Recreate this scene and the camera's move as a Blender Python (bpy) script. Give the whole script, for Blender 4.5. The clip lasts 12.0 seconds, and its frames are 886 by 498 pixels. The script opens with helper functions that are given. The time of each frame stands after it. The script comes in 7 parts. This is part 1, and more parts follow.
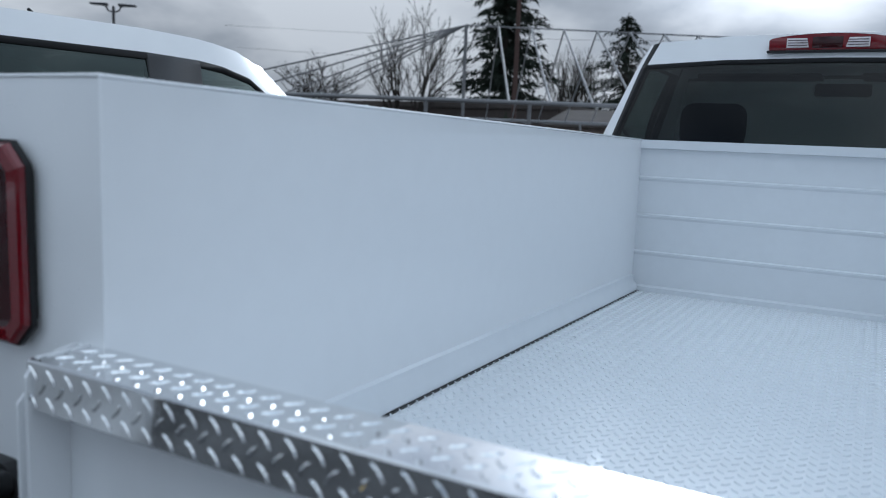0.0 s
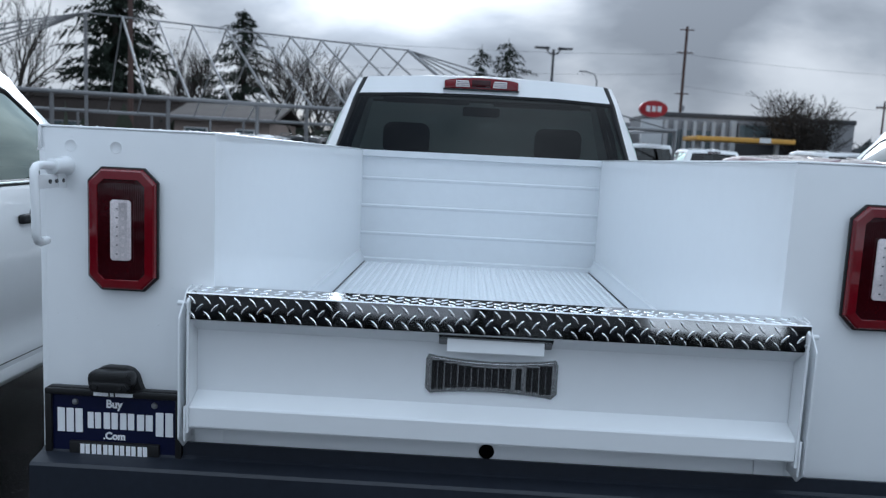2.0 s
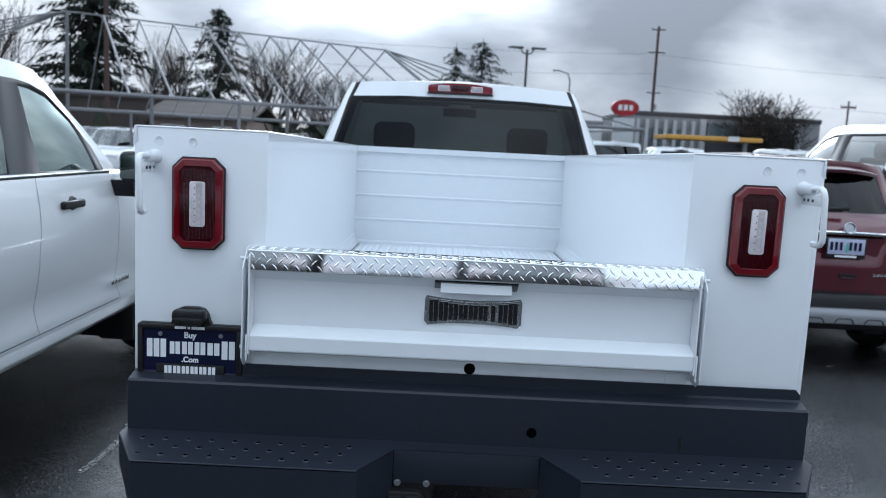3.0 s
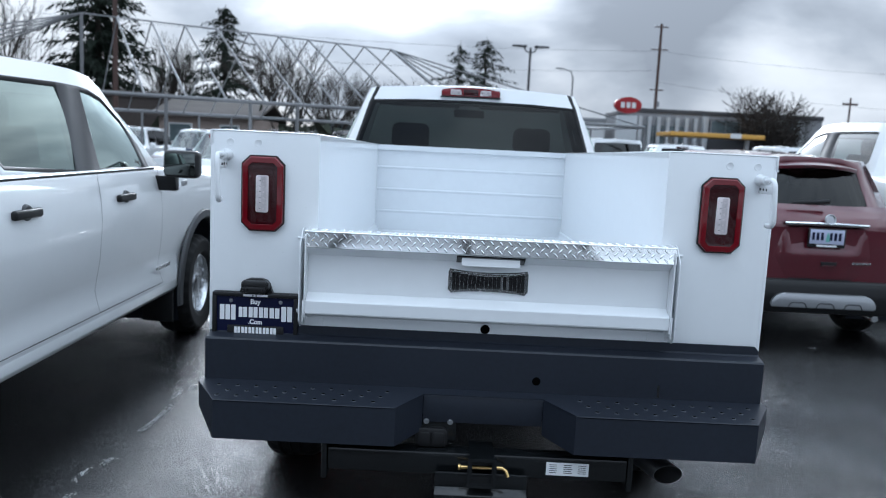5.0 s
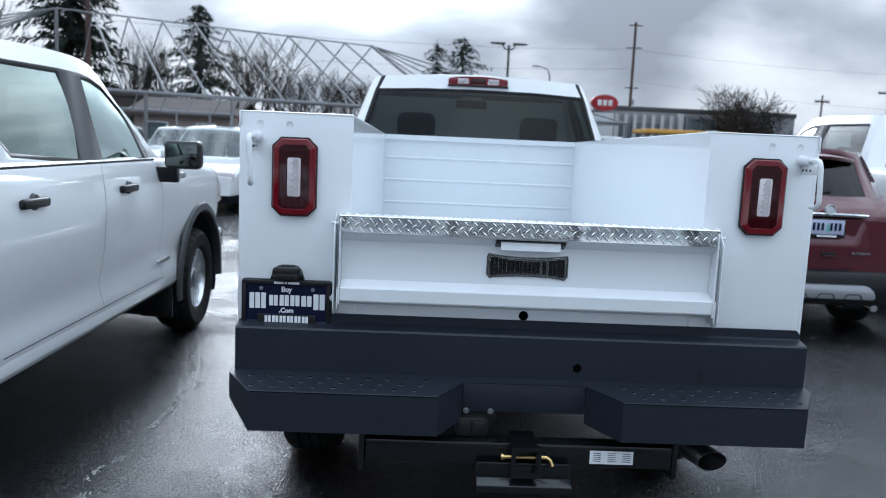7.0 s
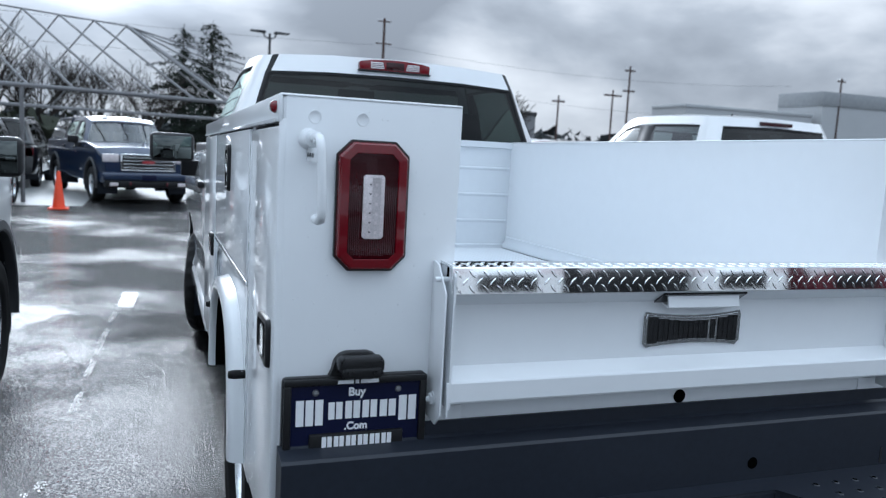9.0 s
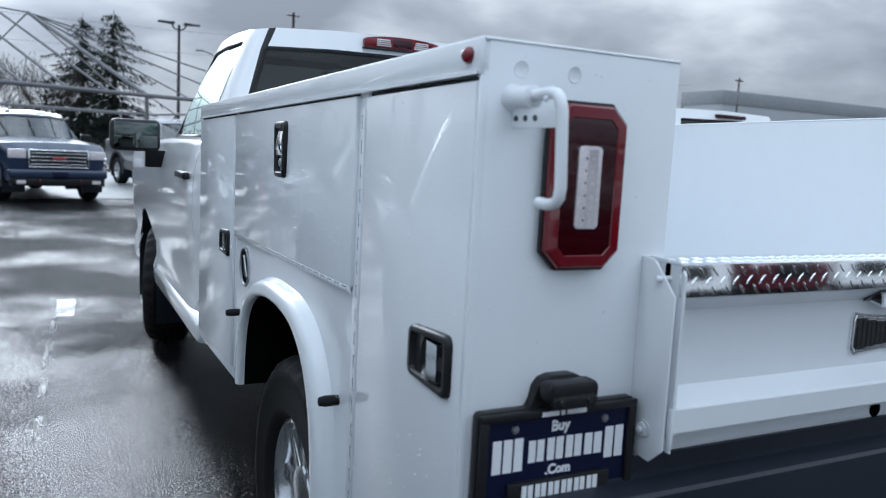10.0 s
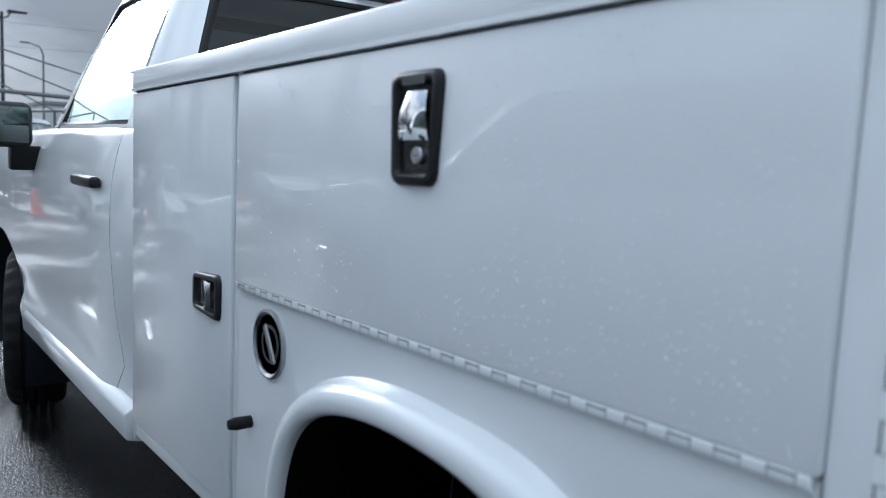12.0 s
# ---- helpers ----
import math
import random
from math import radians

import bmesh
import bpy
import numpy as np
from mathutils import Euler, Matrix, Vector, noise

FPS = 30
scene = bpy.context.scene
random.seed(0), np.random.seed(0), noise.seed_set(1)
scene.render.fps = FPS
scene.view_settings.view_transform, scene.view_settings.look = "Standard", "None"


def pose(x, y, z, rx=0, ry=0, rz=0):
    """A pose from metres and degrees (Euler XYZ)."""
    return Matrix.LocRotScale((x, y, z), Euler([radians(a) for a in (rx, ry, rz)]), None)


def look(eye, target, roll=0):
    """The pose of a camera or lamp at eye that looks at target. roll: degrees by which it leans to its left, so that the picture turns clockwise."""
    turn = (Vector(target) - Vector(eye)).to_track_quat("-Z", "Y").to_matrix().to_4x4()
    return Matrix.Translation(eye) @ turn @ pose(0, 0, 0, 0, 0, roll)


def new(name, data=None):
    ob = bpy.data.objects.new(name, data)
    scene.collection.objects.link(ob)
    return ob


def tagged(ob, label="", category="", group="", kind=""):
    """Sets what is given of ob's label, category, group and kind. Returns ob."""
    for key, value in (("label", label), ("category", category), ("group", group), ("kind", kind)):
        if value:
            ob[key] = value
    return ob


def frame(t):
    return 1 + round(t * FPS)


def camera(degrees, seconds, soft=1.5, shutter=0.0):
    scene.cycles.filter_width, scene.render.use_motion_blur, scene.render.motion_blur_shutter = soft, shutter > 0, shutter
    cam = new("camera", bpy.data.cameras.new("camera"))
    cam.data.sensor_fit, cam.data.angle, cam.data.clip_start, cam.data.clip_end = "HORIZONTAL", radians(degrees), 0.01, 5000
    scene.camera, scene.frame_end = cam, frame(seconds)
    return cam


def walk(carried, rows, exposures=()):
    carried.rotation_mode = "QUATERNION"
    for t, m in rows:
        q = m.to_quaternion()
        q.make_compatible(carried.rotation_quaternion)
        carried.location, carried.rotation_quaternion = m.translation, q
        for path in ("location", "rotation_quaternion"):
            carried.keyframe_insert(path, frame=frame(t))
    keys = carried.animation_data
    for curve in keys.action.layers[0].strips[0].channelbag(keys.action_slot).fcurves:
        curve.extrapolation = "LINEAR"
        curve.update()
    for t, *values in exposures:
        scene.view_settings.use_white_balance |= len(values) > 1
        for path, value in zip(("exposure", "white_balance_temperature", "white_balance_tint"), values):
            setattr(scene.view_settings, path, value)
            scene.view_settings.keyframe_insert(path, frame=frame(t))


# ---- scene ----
cam = camera(59.1, 12.0, soft=1.0)
cam.data.dof.use_dof, cam.data.dof.focus_distance, cam.data.dof.aperture_fstop = True, 2.40, 4.2
PATH = [
    (0, (0.198, -0.618, 1.541), (-0.761, 1.115, 1.258), 2.3),
    (0.5, (0.055, -0.821, 1.587), (-0.605, 1.047, 1.316), 2.2),
    (1, (-0.019, -1.054, 1.601), (-0.394, 0.892, 1.339), 2.5),
    (1.5, (-0.03, -1.369, 1.586), (-0.2, 0.607, 1.326), 2.7),
    (2, (-0.077, -1.672, 1.592), (-0.126, 0.311, 1.334), 2.8),
    (2.5, (-0.105, -1.976, 1.589), (-0.106, 0.007, 1.329), 2.9),
    (3, (-0.114, -2.274, 1.582), (-0.099, -0.291, 1.322), 2.9),
    (3.5, (-0.135, -2.5, 1.579), (-0.12, -0.518, 1.317), 2.9),
    (5.5, (-0.186, -2.781, 1.588), (-0.183, -0.799, 1.32), 2.7),
    (6, (-0.212, -2.766, 1.561), (-0.21, -0.784, 1.292), 2.6),
    (6.5, (-0.287, -2.761, 1.513), (-0.276, -0.779, 1.245), 2.6),
    (7, (-0.387, -2.696, 1.517), (-0.318, -0.715, 1.25), 2.6),
    (9, (-1.227, -1.571, 1.506), (-0.536, 0.289, 1.254), 3.1),
    (9.5, (-1.416, -1.287, 1.482), (-0.606, 0.525, 1.232), 3.1),
    (10, (-1.573, -1.032, 1.427), (-0.673, 0.737, 1.18), 3.0),
    (10.5, (-1.635, -0.752, 1.399), (-0.652, 0.973, 1.154), 2.9),
    (11, (-1.626, -0.42, 1.398), (-0.559, 1.254, 1.159), 3.0),
    (11.5, (-1.609, -0.063, 1.338), (-0.463, 1.559, 1.1), 2.8),
    (12, (-1.615, 0.238, 1.37), (-0.397, 1.809, 1.144), 2.7),
]
walk(cam, [(t, look(eye, target, roll)) for t, eye, target, roll in PATH], exposures=[(t, e, 5650, 8) for t, e in ((0.0, -0.60), (1.0, -0.59), (2.0, -0.24), (3.0, 0.06), (5.5, 0.15), (7.0, 0.15), (9.0, 0.02), (10.5, -0.12), (12.0, -0.15))])

# ---- sky and sun ----
SUN_ELEV, SUN_TURN = radians(24), radians(354)
scene.view_settings.exposure = 0.0
world = bpy.data.worlds.new("overcast_sky")
scene.world = world
world.use_nodes = True
nt = world.node_tree
nt.nodes.clear()


def node(tree, kind, **inputs):
    n = tree.nodes.new(kind)
    for key, value in inputs.items():
        n.inputs[key.replace("_", " ")].default_value = value
    return n


def ramp(tree, stops, source):
    r = tree.nodes.new("ShaderNodeValToRGB")
    e = r.color_ramp.elements
    while len(e) < len(stops):
        e.new(0.5)
    for el, (p, c) in zip(e, stops):
        el.position, el.color = p, (*c, 1)
    tree.links.new(source, r.inputs[0])
    return r


sky = nt.nodes.new("ShaderNodeTexSky")
sky.sky_type, sky.sun_disc, sky.sun_elevation, sky.sun_rotation = "NISHITA", False, SUN_ELEV, SUN_TURN
sky_dim = node(nt, "ShaderNodeVectorMath")
sky_dim.operation = "SCALE"
sky_dim.inputs["Scale"].default_value = 0.09
nt.links.new(sky.outputs[0], sky_dim.inputs[0])
coord = nt.nodes.new("ShaderNodeTexCoord")
split = nt.nodes.new("ShaderNodeSeparateXYZ")
nt.links.new(coord.outputs["Generated"], split.inputs[0])
lift = node(nt, "ShaderNodeMath")
lift.operation = "MAXIMUM"
lift.inputs[1].default_value = 0.0
nt.links.new(split.outputs[2], lift.inputs[0])
flat = node(nt, "ShaderNodeVectorMath")
flat.operation = "MULTIPLY"
flat.inputs[1].default_value = (1.0, 1.0, 2.3)
nt.links.new(coord.outputs["Generated"], flat.inputs[0])
puffs = node(nt, "ShaderNodeTexNoise", Scale=3.1, Detail=8.0, Roughness=0.50, Distortion=0.12)
nt.links.new(flat.outputs[0], puffs.inputs["Vector"])
wisps = node(nt, "ShaderNodeTexNoise", Scale=1.1, Detail=4.0, Roughness=0.5)
nt.links.new(flat.outputs[0], wisps.inputs["Vector"])
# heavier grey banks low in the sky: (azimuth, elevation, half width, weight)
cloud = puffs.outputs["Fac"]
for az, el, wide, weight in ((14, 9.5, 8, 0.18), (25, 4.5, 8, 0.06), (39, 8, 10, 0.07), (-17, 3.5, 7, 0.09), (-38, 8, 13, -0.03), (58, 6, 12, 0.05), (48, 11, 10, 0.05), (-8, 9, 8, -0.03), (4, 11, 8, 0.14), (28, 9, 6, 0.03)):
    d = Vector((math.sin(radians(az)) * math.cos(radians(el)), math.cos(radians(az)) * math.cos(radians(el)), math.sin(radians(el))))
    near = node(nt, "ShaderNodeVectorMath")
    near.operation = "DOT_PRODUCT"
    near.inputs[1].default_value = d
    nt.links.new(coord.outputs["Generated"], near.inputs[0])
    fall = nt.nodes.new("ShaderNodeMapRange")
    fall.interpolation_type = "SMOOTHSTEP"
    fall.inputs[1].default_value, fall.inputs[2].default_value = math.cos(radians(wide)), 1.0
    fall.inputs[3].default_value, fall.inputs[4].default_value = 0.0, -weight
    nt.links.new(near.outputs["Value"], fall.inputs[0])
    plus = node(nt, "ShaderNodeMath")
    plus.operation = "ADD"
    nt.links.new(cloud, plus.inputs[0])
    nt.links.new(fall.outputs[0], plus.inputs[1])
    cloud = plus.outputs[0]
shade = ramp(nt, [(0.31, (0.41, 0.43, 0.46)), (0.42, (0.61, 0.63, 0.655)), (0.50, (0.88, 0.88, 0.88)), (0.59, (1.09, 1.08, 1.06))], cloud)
cover = ramp(nt, [(0.30, (0.25, 0.25, 0.25)), (0.42, (1, 1, 1))], wisps.outputs["Fac"])
mixed = nt.nodes.new("ShaderNodeMix")
mixed.data_type = "RGBA"
nt.links.new(cover.outputs[0], mixed.inputs[0])
nt.links.new(sky_dim.outputs[0], mixed.inputs[6])
nt.links.new(shade.outputs[0], mixed.inputs[7])
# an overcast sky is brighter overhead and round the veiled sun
rise = node(nt, "ShaderNodeMath")
rise.operation = "MULTIPLY_ADD"
rise.inputs[1].default_value, rise.inputs[2].default_value = 1.75, 0.84
nt.links.new(lift.outputs[0], rise.inputs[0])
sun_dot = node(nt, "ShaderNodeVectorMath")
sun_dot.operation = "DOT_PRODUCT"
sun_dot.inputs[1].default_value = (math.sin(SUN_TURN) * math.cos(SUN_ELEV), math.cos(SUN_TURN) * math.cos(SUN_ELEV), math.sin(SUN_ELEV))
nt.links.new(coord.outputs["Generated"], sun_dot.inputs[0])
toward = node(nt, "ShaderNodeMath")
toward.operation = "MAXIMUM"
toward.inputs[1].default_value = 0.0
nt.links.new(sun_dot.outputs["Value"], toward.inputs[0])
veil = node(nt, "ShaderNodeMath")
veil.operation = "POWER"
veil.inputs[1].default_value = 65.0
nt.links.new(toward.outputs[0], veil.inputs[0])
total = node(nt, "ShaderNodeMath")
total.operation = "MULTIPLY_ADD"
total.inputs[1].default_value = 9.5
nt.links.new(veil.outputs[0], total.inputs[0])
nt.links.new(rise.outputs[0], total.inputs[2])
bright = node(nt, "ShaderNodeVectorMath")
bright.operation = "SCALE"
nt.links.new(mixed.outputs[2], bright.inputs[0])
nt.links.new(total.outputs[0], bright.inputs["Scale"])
# thinner cloud overhead lets some blue through
high = nt.nodes.new("ShaderNodeMapRange")
high.inputs[1].default_value, high.inputs[2].default_value = 0.25, 0.75
nt.links.new(lift.outputs[0], high.inputs[0])
blue = nt.nodes.new("ShaderNodeMix")
blue.data_type, blue.blend_type = "RGBA", "MULTIPLY"
blue.inputs[7].default_value = (0.92, 1.0, 1.06, 1)
nt.links.new(high.outputs[0], blue.inputs[0])
nt.links.new(bright.outputs[0], blue.inputs[6])
bg = node(nt, "ShaderNodeBackground", Strength=0.78)
# an added, unseen cloud dims the low sky behind, for darker reflections
back = nt.nodes.new("ShaderNodeMapRange")
back.interpolation_type = "SMOOTHSTEP"
back.inputs[1].default_value, back.inputs[2].default_value = -0.15, -0.75
nt.links.new(split.outputs[1], back.inputs[0])
low = nt.nodes.new("ShaderNodeMapRange")
low.interpolation_type = "SMOOTHSTEP"
low.inputs[1].default_value, low.inputs[2].default_value = 0.75, 0.25
nt.links.new(lift.outputs[0], low.inputs[0])
back_dim = node(nt, "ShaderNodeMath")
back_dim.operation = "MULTIPLY"
nt.links.new(back.outputs[0], back_dim.inputs[0])
nt.links.new(low.outputs[0], back_dim.inputs[1])
rain = nt.nodes.new("ShaderNodeMix")
rain.data_type, rain.blend_type = "RGBA", "MULTIPLY"
rain.inputs[7].default_value = (0.80, 0.85, 0.91, 1)
nt.links.new(back_dim.outputs[0], rain.inputs[0])
nt.links.new(blue.outputs[2], rain.inputs[6])
nt.links.new(rain.outputs[2], bg.inputs[0])
out = nt.nodes.new("ShaderNodeOutputWorld")
nt.links.new(bg.outputs[0], out.inputs[0])

lamp = bpy.data.lights.new("sun", "SUN")
lamp.energy, lamp.angle, lamp.color = 0.7, radians(20), (1.0, 0.97, 0.93)
sun = new("sun", lamp)
sun.matrix_world = look((0, 0, 20), (math.sin(SUN_TURN) * -8, math.cos(SUN_TURN) * -8, 20 - 8 * math.tan(SUN_ELEV)))

# ---- materials ----
def material(name, colour, rough=0.5, metal=0.0, coat=0.0, vary=0.06, scale=8.0, bump=0.0, bump_scale=200.0, dirt=None, spec=0.5, rough_vary=0.0, per_piece=0.0, emit=None, coat_rough=0.03):
    """Painted, plastic, stone or metal surface: colour varied at two scales, fine relief, optional stains."""
    m = bpy.data.materials.new(name)
    m.use_nodes = True
    t = m.node_tree
    b = t.nodes["Principled BSDF"]
    b.inputs["Roughness"].default_value, b.inputs["Metallic"].default_value = rough, metal
    b.inputs["Coat Weight"].default_value, b.inputs["Coat Roughness"].default_value = coat, coat_rough
    b.inputs["Specular IOR Level"].default_value = spec
    c = t.nodes.new("ShaderNodeTexCoord")
    big = node(t, "ShaderNodeTexNoise", Scale=scale * 0.25, Detail=4.0)
    fine = node(t, "ShaderNodeTexNoise", Scale=scale * 6, Detail=3.0)
    t.links.new(c.outputs["Object"], big.inputs["Vector"])
    t.links.new(c.outputs["Object"], fine.inputs["Vector"])
    add = t.nodes.new("ShaderNodeMath")
    add.operation = "ADD"
    t.links.new(big.outputs["Fac"], add.inputs[0])
    t.links.new(fine.outputs["Fac"], add.inputs[1])
    lo = tuple(x * (1 - vary) for x in colour)
    hi = tuple(min(1, x * (1 + vary)) for x in colour)
    r = ramp(t, [(0.35, lo), (0.65, hi)], big.outputs["Fac"])
    half = t.nodes.new("ShaderNodeMath")
    half.operation = "MULTIPLY"
    half.inputs[1].default_value = 0.5
    t.links.new(add.outputs[0], half.inputs[0])
    t.links.new(half.outputs[0], r.inputs[0])
    last = r.outputs[0]
    if dirt:
        d = node(t, "ShaderNodeTexNoise", Scale=dirt[1], Detail=6.0, Roughness=0.65)
        t.links.new(c.outputs["Object"], d.inputs["Vector"])
        mask = ramp(t, [(dirt[2], (0, 0, 0)), (dirt[2] + 0.12, (1, 1, 1))], d.outputs["Fac"])
        mx = t.nodes.new("ShaderNodeMix")
        mx.data_type = "RGBA"
        mx.inputs[7].default_value = (*dirt[0], 1)
        t.links.new(mask.outputs[0], mx.inputs[0])
        t.links.new(last, mx.inputs[6])
        last = mx.outputs[2]
    if per_piece:
        info = t.nodes.new("ShaderNodeObjectInfo")
        hsv = t.nodes.new("ShaderNodeHueSaturation")
        mr = t.nodes.new("ShaderNodeMapRange")
        mr.inputs[3].default_value, mr.inputs[4].default_value = 1 - per_piece, 1 + per_piece
        t.links.new(info.outputs["Random"], mr.inputs[0])
        t.links.new(mr.outputs[0], hsv.inputs["Value"])
        t.links.new(last, hsv.inputs["Color"])
        last = hsv.outputs[0]
    t.links.new(last, b.inputs["Base Color"])
    if rough_vary:
        rr = t.nodes.new("ShaderNodeMapRange")
        rr.inputs[3].default_value, rr.inputs[4].default_value = max(0, rough - rough_vary), min(1, rough + rough_vary)
        t.links.new(big.outputs["Fac"], rr.inputs[0])
        t.links.new(rr.outputs[0], b.inputs["Roughness"])
    if bump:
        n = node(t, "ShaderNodeTexNoise", Scale=bump_scale, Detail=3.0)
        t.links.new(c.outputs["Object"], n.inputs["Vector"])
        bp = node(t, "ShaderNodeBump", Strength=bump, Distance=0.002)
        t.links.new(n.outputs["Fac"], bp.inputs["Height"])
        t.links.new(bp.outputs[0], b.inputs["Normal"])
    if emit:
        b.inputs["Emission Color"].default_value, b.inputs["Emission Strength"].default_value = (*emit[0], 1), emit[1]
    return m


def glass(name, tint, gloss=1.0, rough=0.0, mirror_tint=(1.0, 1.0, 1.0), ior=1.52):
    """A pane: tinted see-through with a mirror share by Fresnel."""
    m = bpy.data.materials.new(name)
    m.use_nodes = True
    t = m.node_tree
    t.nodes.clear()
    tr = node(t, "ShaderNodeBsdfTransparent")
    tr.inputs[0].default_value = (*tint, 1)
    gl = node(t, "ShaderNodeBsdfGlossy", Roughness=rough)
    gl.inputs["Color"].default_value = (*mirror_tint, 1)
    fr = node(t, "ShaderNodeFresnel", IOR=ior)
    mul = t.nodes.new("ShaderNodeMath")
    mul.operation, mul.use_clamp = "MULTIPLY", True
    mul.inputs[1].default_value = gloss
    mx = t.nodes.new("ShaderNodeMixShader")
    o = t.nodes.new("ShaderNodeOutputMaterial")
    t.links.new(fr.outputs[0], mul.inputs[0])
    t.links.new(mul.outputs[0], mx.inputs[0])
    t.links.new(tr.outputs[0], mx.inputs[1])
    t.links.new(gl.outputs[0], mx.inputs[2])
    t.links.new(mx.outputs[0], o.inputs[0])
    return m


def asphalt(name):
    """Wet asphalt: coarse glinting aggregate, standing water in shallow patches, damp elsewhere."""
    m = bpy.data.materials.new(name)
    m.use_nodes = True
    t = m.node_tree
    b = t.nodes["Principled BSDF"]
    c = t.nodes.new("ShaderNodeTexCoord")
    pud = node(t, "ShaderNodeTexNoise", Scale=0.45, Detail=4.0, Roughness=0.5)
    grit = node(t, "ShaderNodeTexVoronoi", Scale=130.0)
    fine = node(t, "ShaderNodeTexNoise", Scale=90.0, Detail=2.0, Roughness=0.6)
    stain = node(t, "ShaderNodeTexNoise", Scale=1.7, Detail=6.0, Roughness=0.7)
    for n in (pud, grit, fine, stain):
        t.links.new(c.outputs["Object"], n.inputs["Vector"])
    # rain stands deepest in the shallow lane beside the truck
    lane = node(t, "ShaderNodeVectorMath")
    lane.operation = "DISTANCE"
    lane.inputs[1].default_value = (-1.5, 3.0, 0.0)
    t.links.new(c.outputs["Object"], lane.inputs[0])
    dip = t.nodes.new("ShaderNodeMapRange")
    dip.interpolation_type = "SMOOTHSTEP"
    dip.inputs[1].default_value, dip.inputs[2].default_value = 0.5, 2.8
    dip.inputs[3].default_value, dip.inputs[4].default_value = 0.13, 0.0
    t.links.new(lane.outputs["Value"], dip.inputs[0])
    depth = t.nodes.new("ShaderNodeMath")
    depth.operation = "ADD"
    t.links.new(pud.outputs["Fac"], depth.inputs[0])
    t.links.new(dip.outputs[0], depth.inputs[1])
    wet = ramp(t, [(0.45, (0, 0, 0)), (0.60, (1, 1, 1))], depth.outputs[0])
    base = ramp(t, [(0.3, (0.0048, 0.0048, 0.0050)), (0.5, (0.0100, 0.0096, 0.0097)), (0.7, (0.0155, 0.0157, 0.0160))], stain.outputs["Fac"])
    # stone tone by cell; the brightest few paint wet glints into the colour
    stones_and_glints = ramp(t, [(0.0, (0.3, 0.3, 0.3)), (0.62, (1.5, 1.5, 1.5)), (0.80, (2.4, 2.4, 2.4)), (0.92, (4.0, 4.0, 4.0)), (0.97, (9.0, 9.0, 9.0))], grit.outputs["Color"])
    mul = t.nodes.new("ShaderNodeMix")
    mul.data_type, mul.blend_type = "RGBA", "MULTIPLY"
    mul.inputs[0].default_value = 1.0
    t.links.new(base.outputs[0], mul.inputs[6])
    t.links.new(stones_and_glints.outputs[0], mul.inputs[7])
    t.links.new(mul.outputs[2], b.inputs["Base Color"])
    b.inputs["Roughness"].default_value, b.inputs["Specular IOR Level"].default_value = 0.9, 0.0
    film = node(t, "ShaderNodeBsdfGlossy")
    rg = t.nodes.new("ShaderNodeMapRange")
    rg.inputs[3].default_value, rg.inputs[4].default_value = 0.08, 0.05
    t.links.new(wet.outputs[0], rg.inputs[0])
    t.links.new(rg.outputs[0], film.inputs["Roughness"])
    # the rough grain breaks up the grazing gloss, less so under standing water
    cap = t.nodes.new("ShaderNodeMapRange")
    cap.inputs[3].default_value, cap.inputs[4].default_value = 0.165, 0.37
    t.links.new(wet.outputs[0], cap.inputs[0])
    fr = node(t, "ShaderNodeFresnel", IOR=1.80)
    least = t.nodes.new("ShaderNodeMath")
    least.operation = "MINIMUM"
    t.links.new(fr.outputs[0], least.inputs[0])
    t.links.new(cap.outputs[0], least.inputs[1])
    mxs = t.nodes.new("ShaderNodeMixShader")
    t.links.new(least.outputs[0], mxs.inputs[0])
    t.links.new(b.outputs[0], mxs.inputs[1])
    t.links.new(film.outputs[0], mxs.inputs[2])
    t.links.new(mxs.outputs[0], t.nodes["Material Output"].inputs["Surface"])
    add = t.nodes.new("ShaderNodeMath")
    add.operation = "ADD"
    t.links.new(grit.outputs["Distance"], add.inputs[0])
    t.links.new(fine.outputs["Fac"], add.inputs[1])
    st = t.nodes.new("ShaderNodeMapRange")
    st.inputs[3].default_value, st.inputs[4].default_value = 0.90, 0.42
    t.links.new(wet.outputs[0], st.inputs[0])
    bp = node(t, "ShaderNodeBump", Distance=0.0055)
    t.links.new(st.outputs[0], bp.inputs["Strength"])
    t.links.new(add.outputs[0], bp.inputs["Height"])
    t.links.new(bp.outputs[0], b.inputs["Normal"])
    t.links.new(bp.outputs[0], film.inputs["Normal"])
    return m


WHITE = material("white_paint", (0.78, 0.80, 0.82), rough=0.34, coat=0.8, coat_rough=0.018, vary=0.012, scale=3)
BEDWHITE = material("white_bed_paint", (0.71, 0.74, 0.77), rough=0.34, coat=0.5, vary=0.02, scale=4, bump=0.03, bump_scale=260, dirt=((0.62, 0.63, 0.63), 5.0, 0.68))
CARWHITE = material("white_car_paint", (0.81, 0.82, 0.83), rough=0.30, coat=1.0, coat_rough=0.02, vary=0.01, scale=2)
BLACK = material("black_powder_coat", (0.0145, 0.018, 0.027), rough=0.42, spec=0.35, vary=0.15, scale=10, bump=0.06, bump_scale=420)
RUBBER = material("rubber", (0.008, 0.008, 0.0085), rough=0.66, spec=0.25, vary=0.25, scale=14, bump=0.15, bump_scale=150, dirt=((0.016, 0.0155, 0.015), 9.0, 0.62))
# near-black for the inside of the exhaust tip
DARKBORE = material("dark_bore", (0.010, 0.010, 0.011), rough=0.55, spec=0.4, vary=0.2, scale=40)
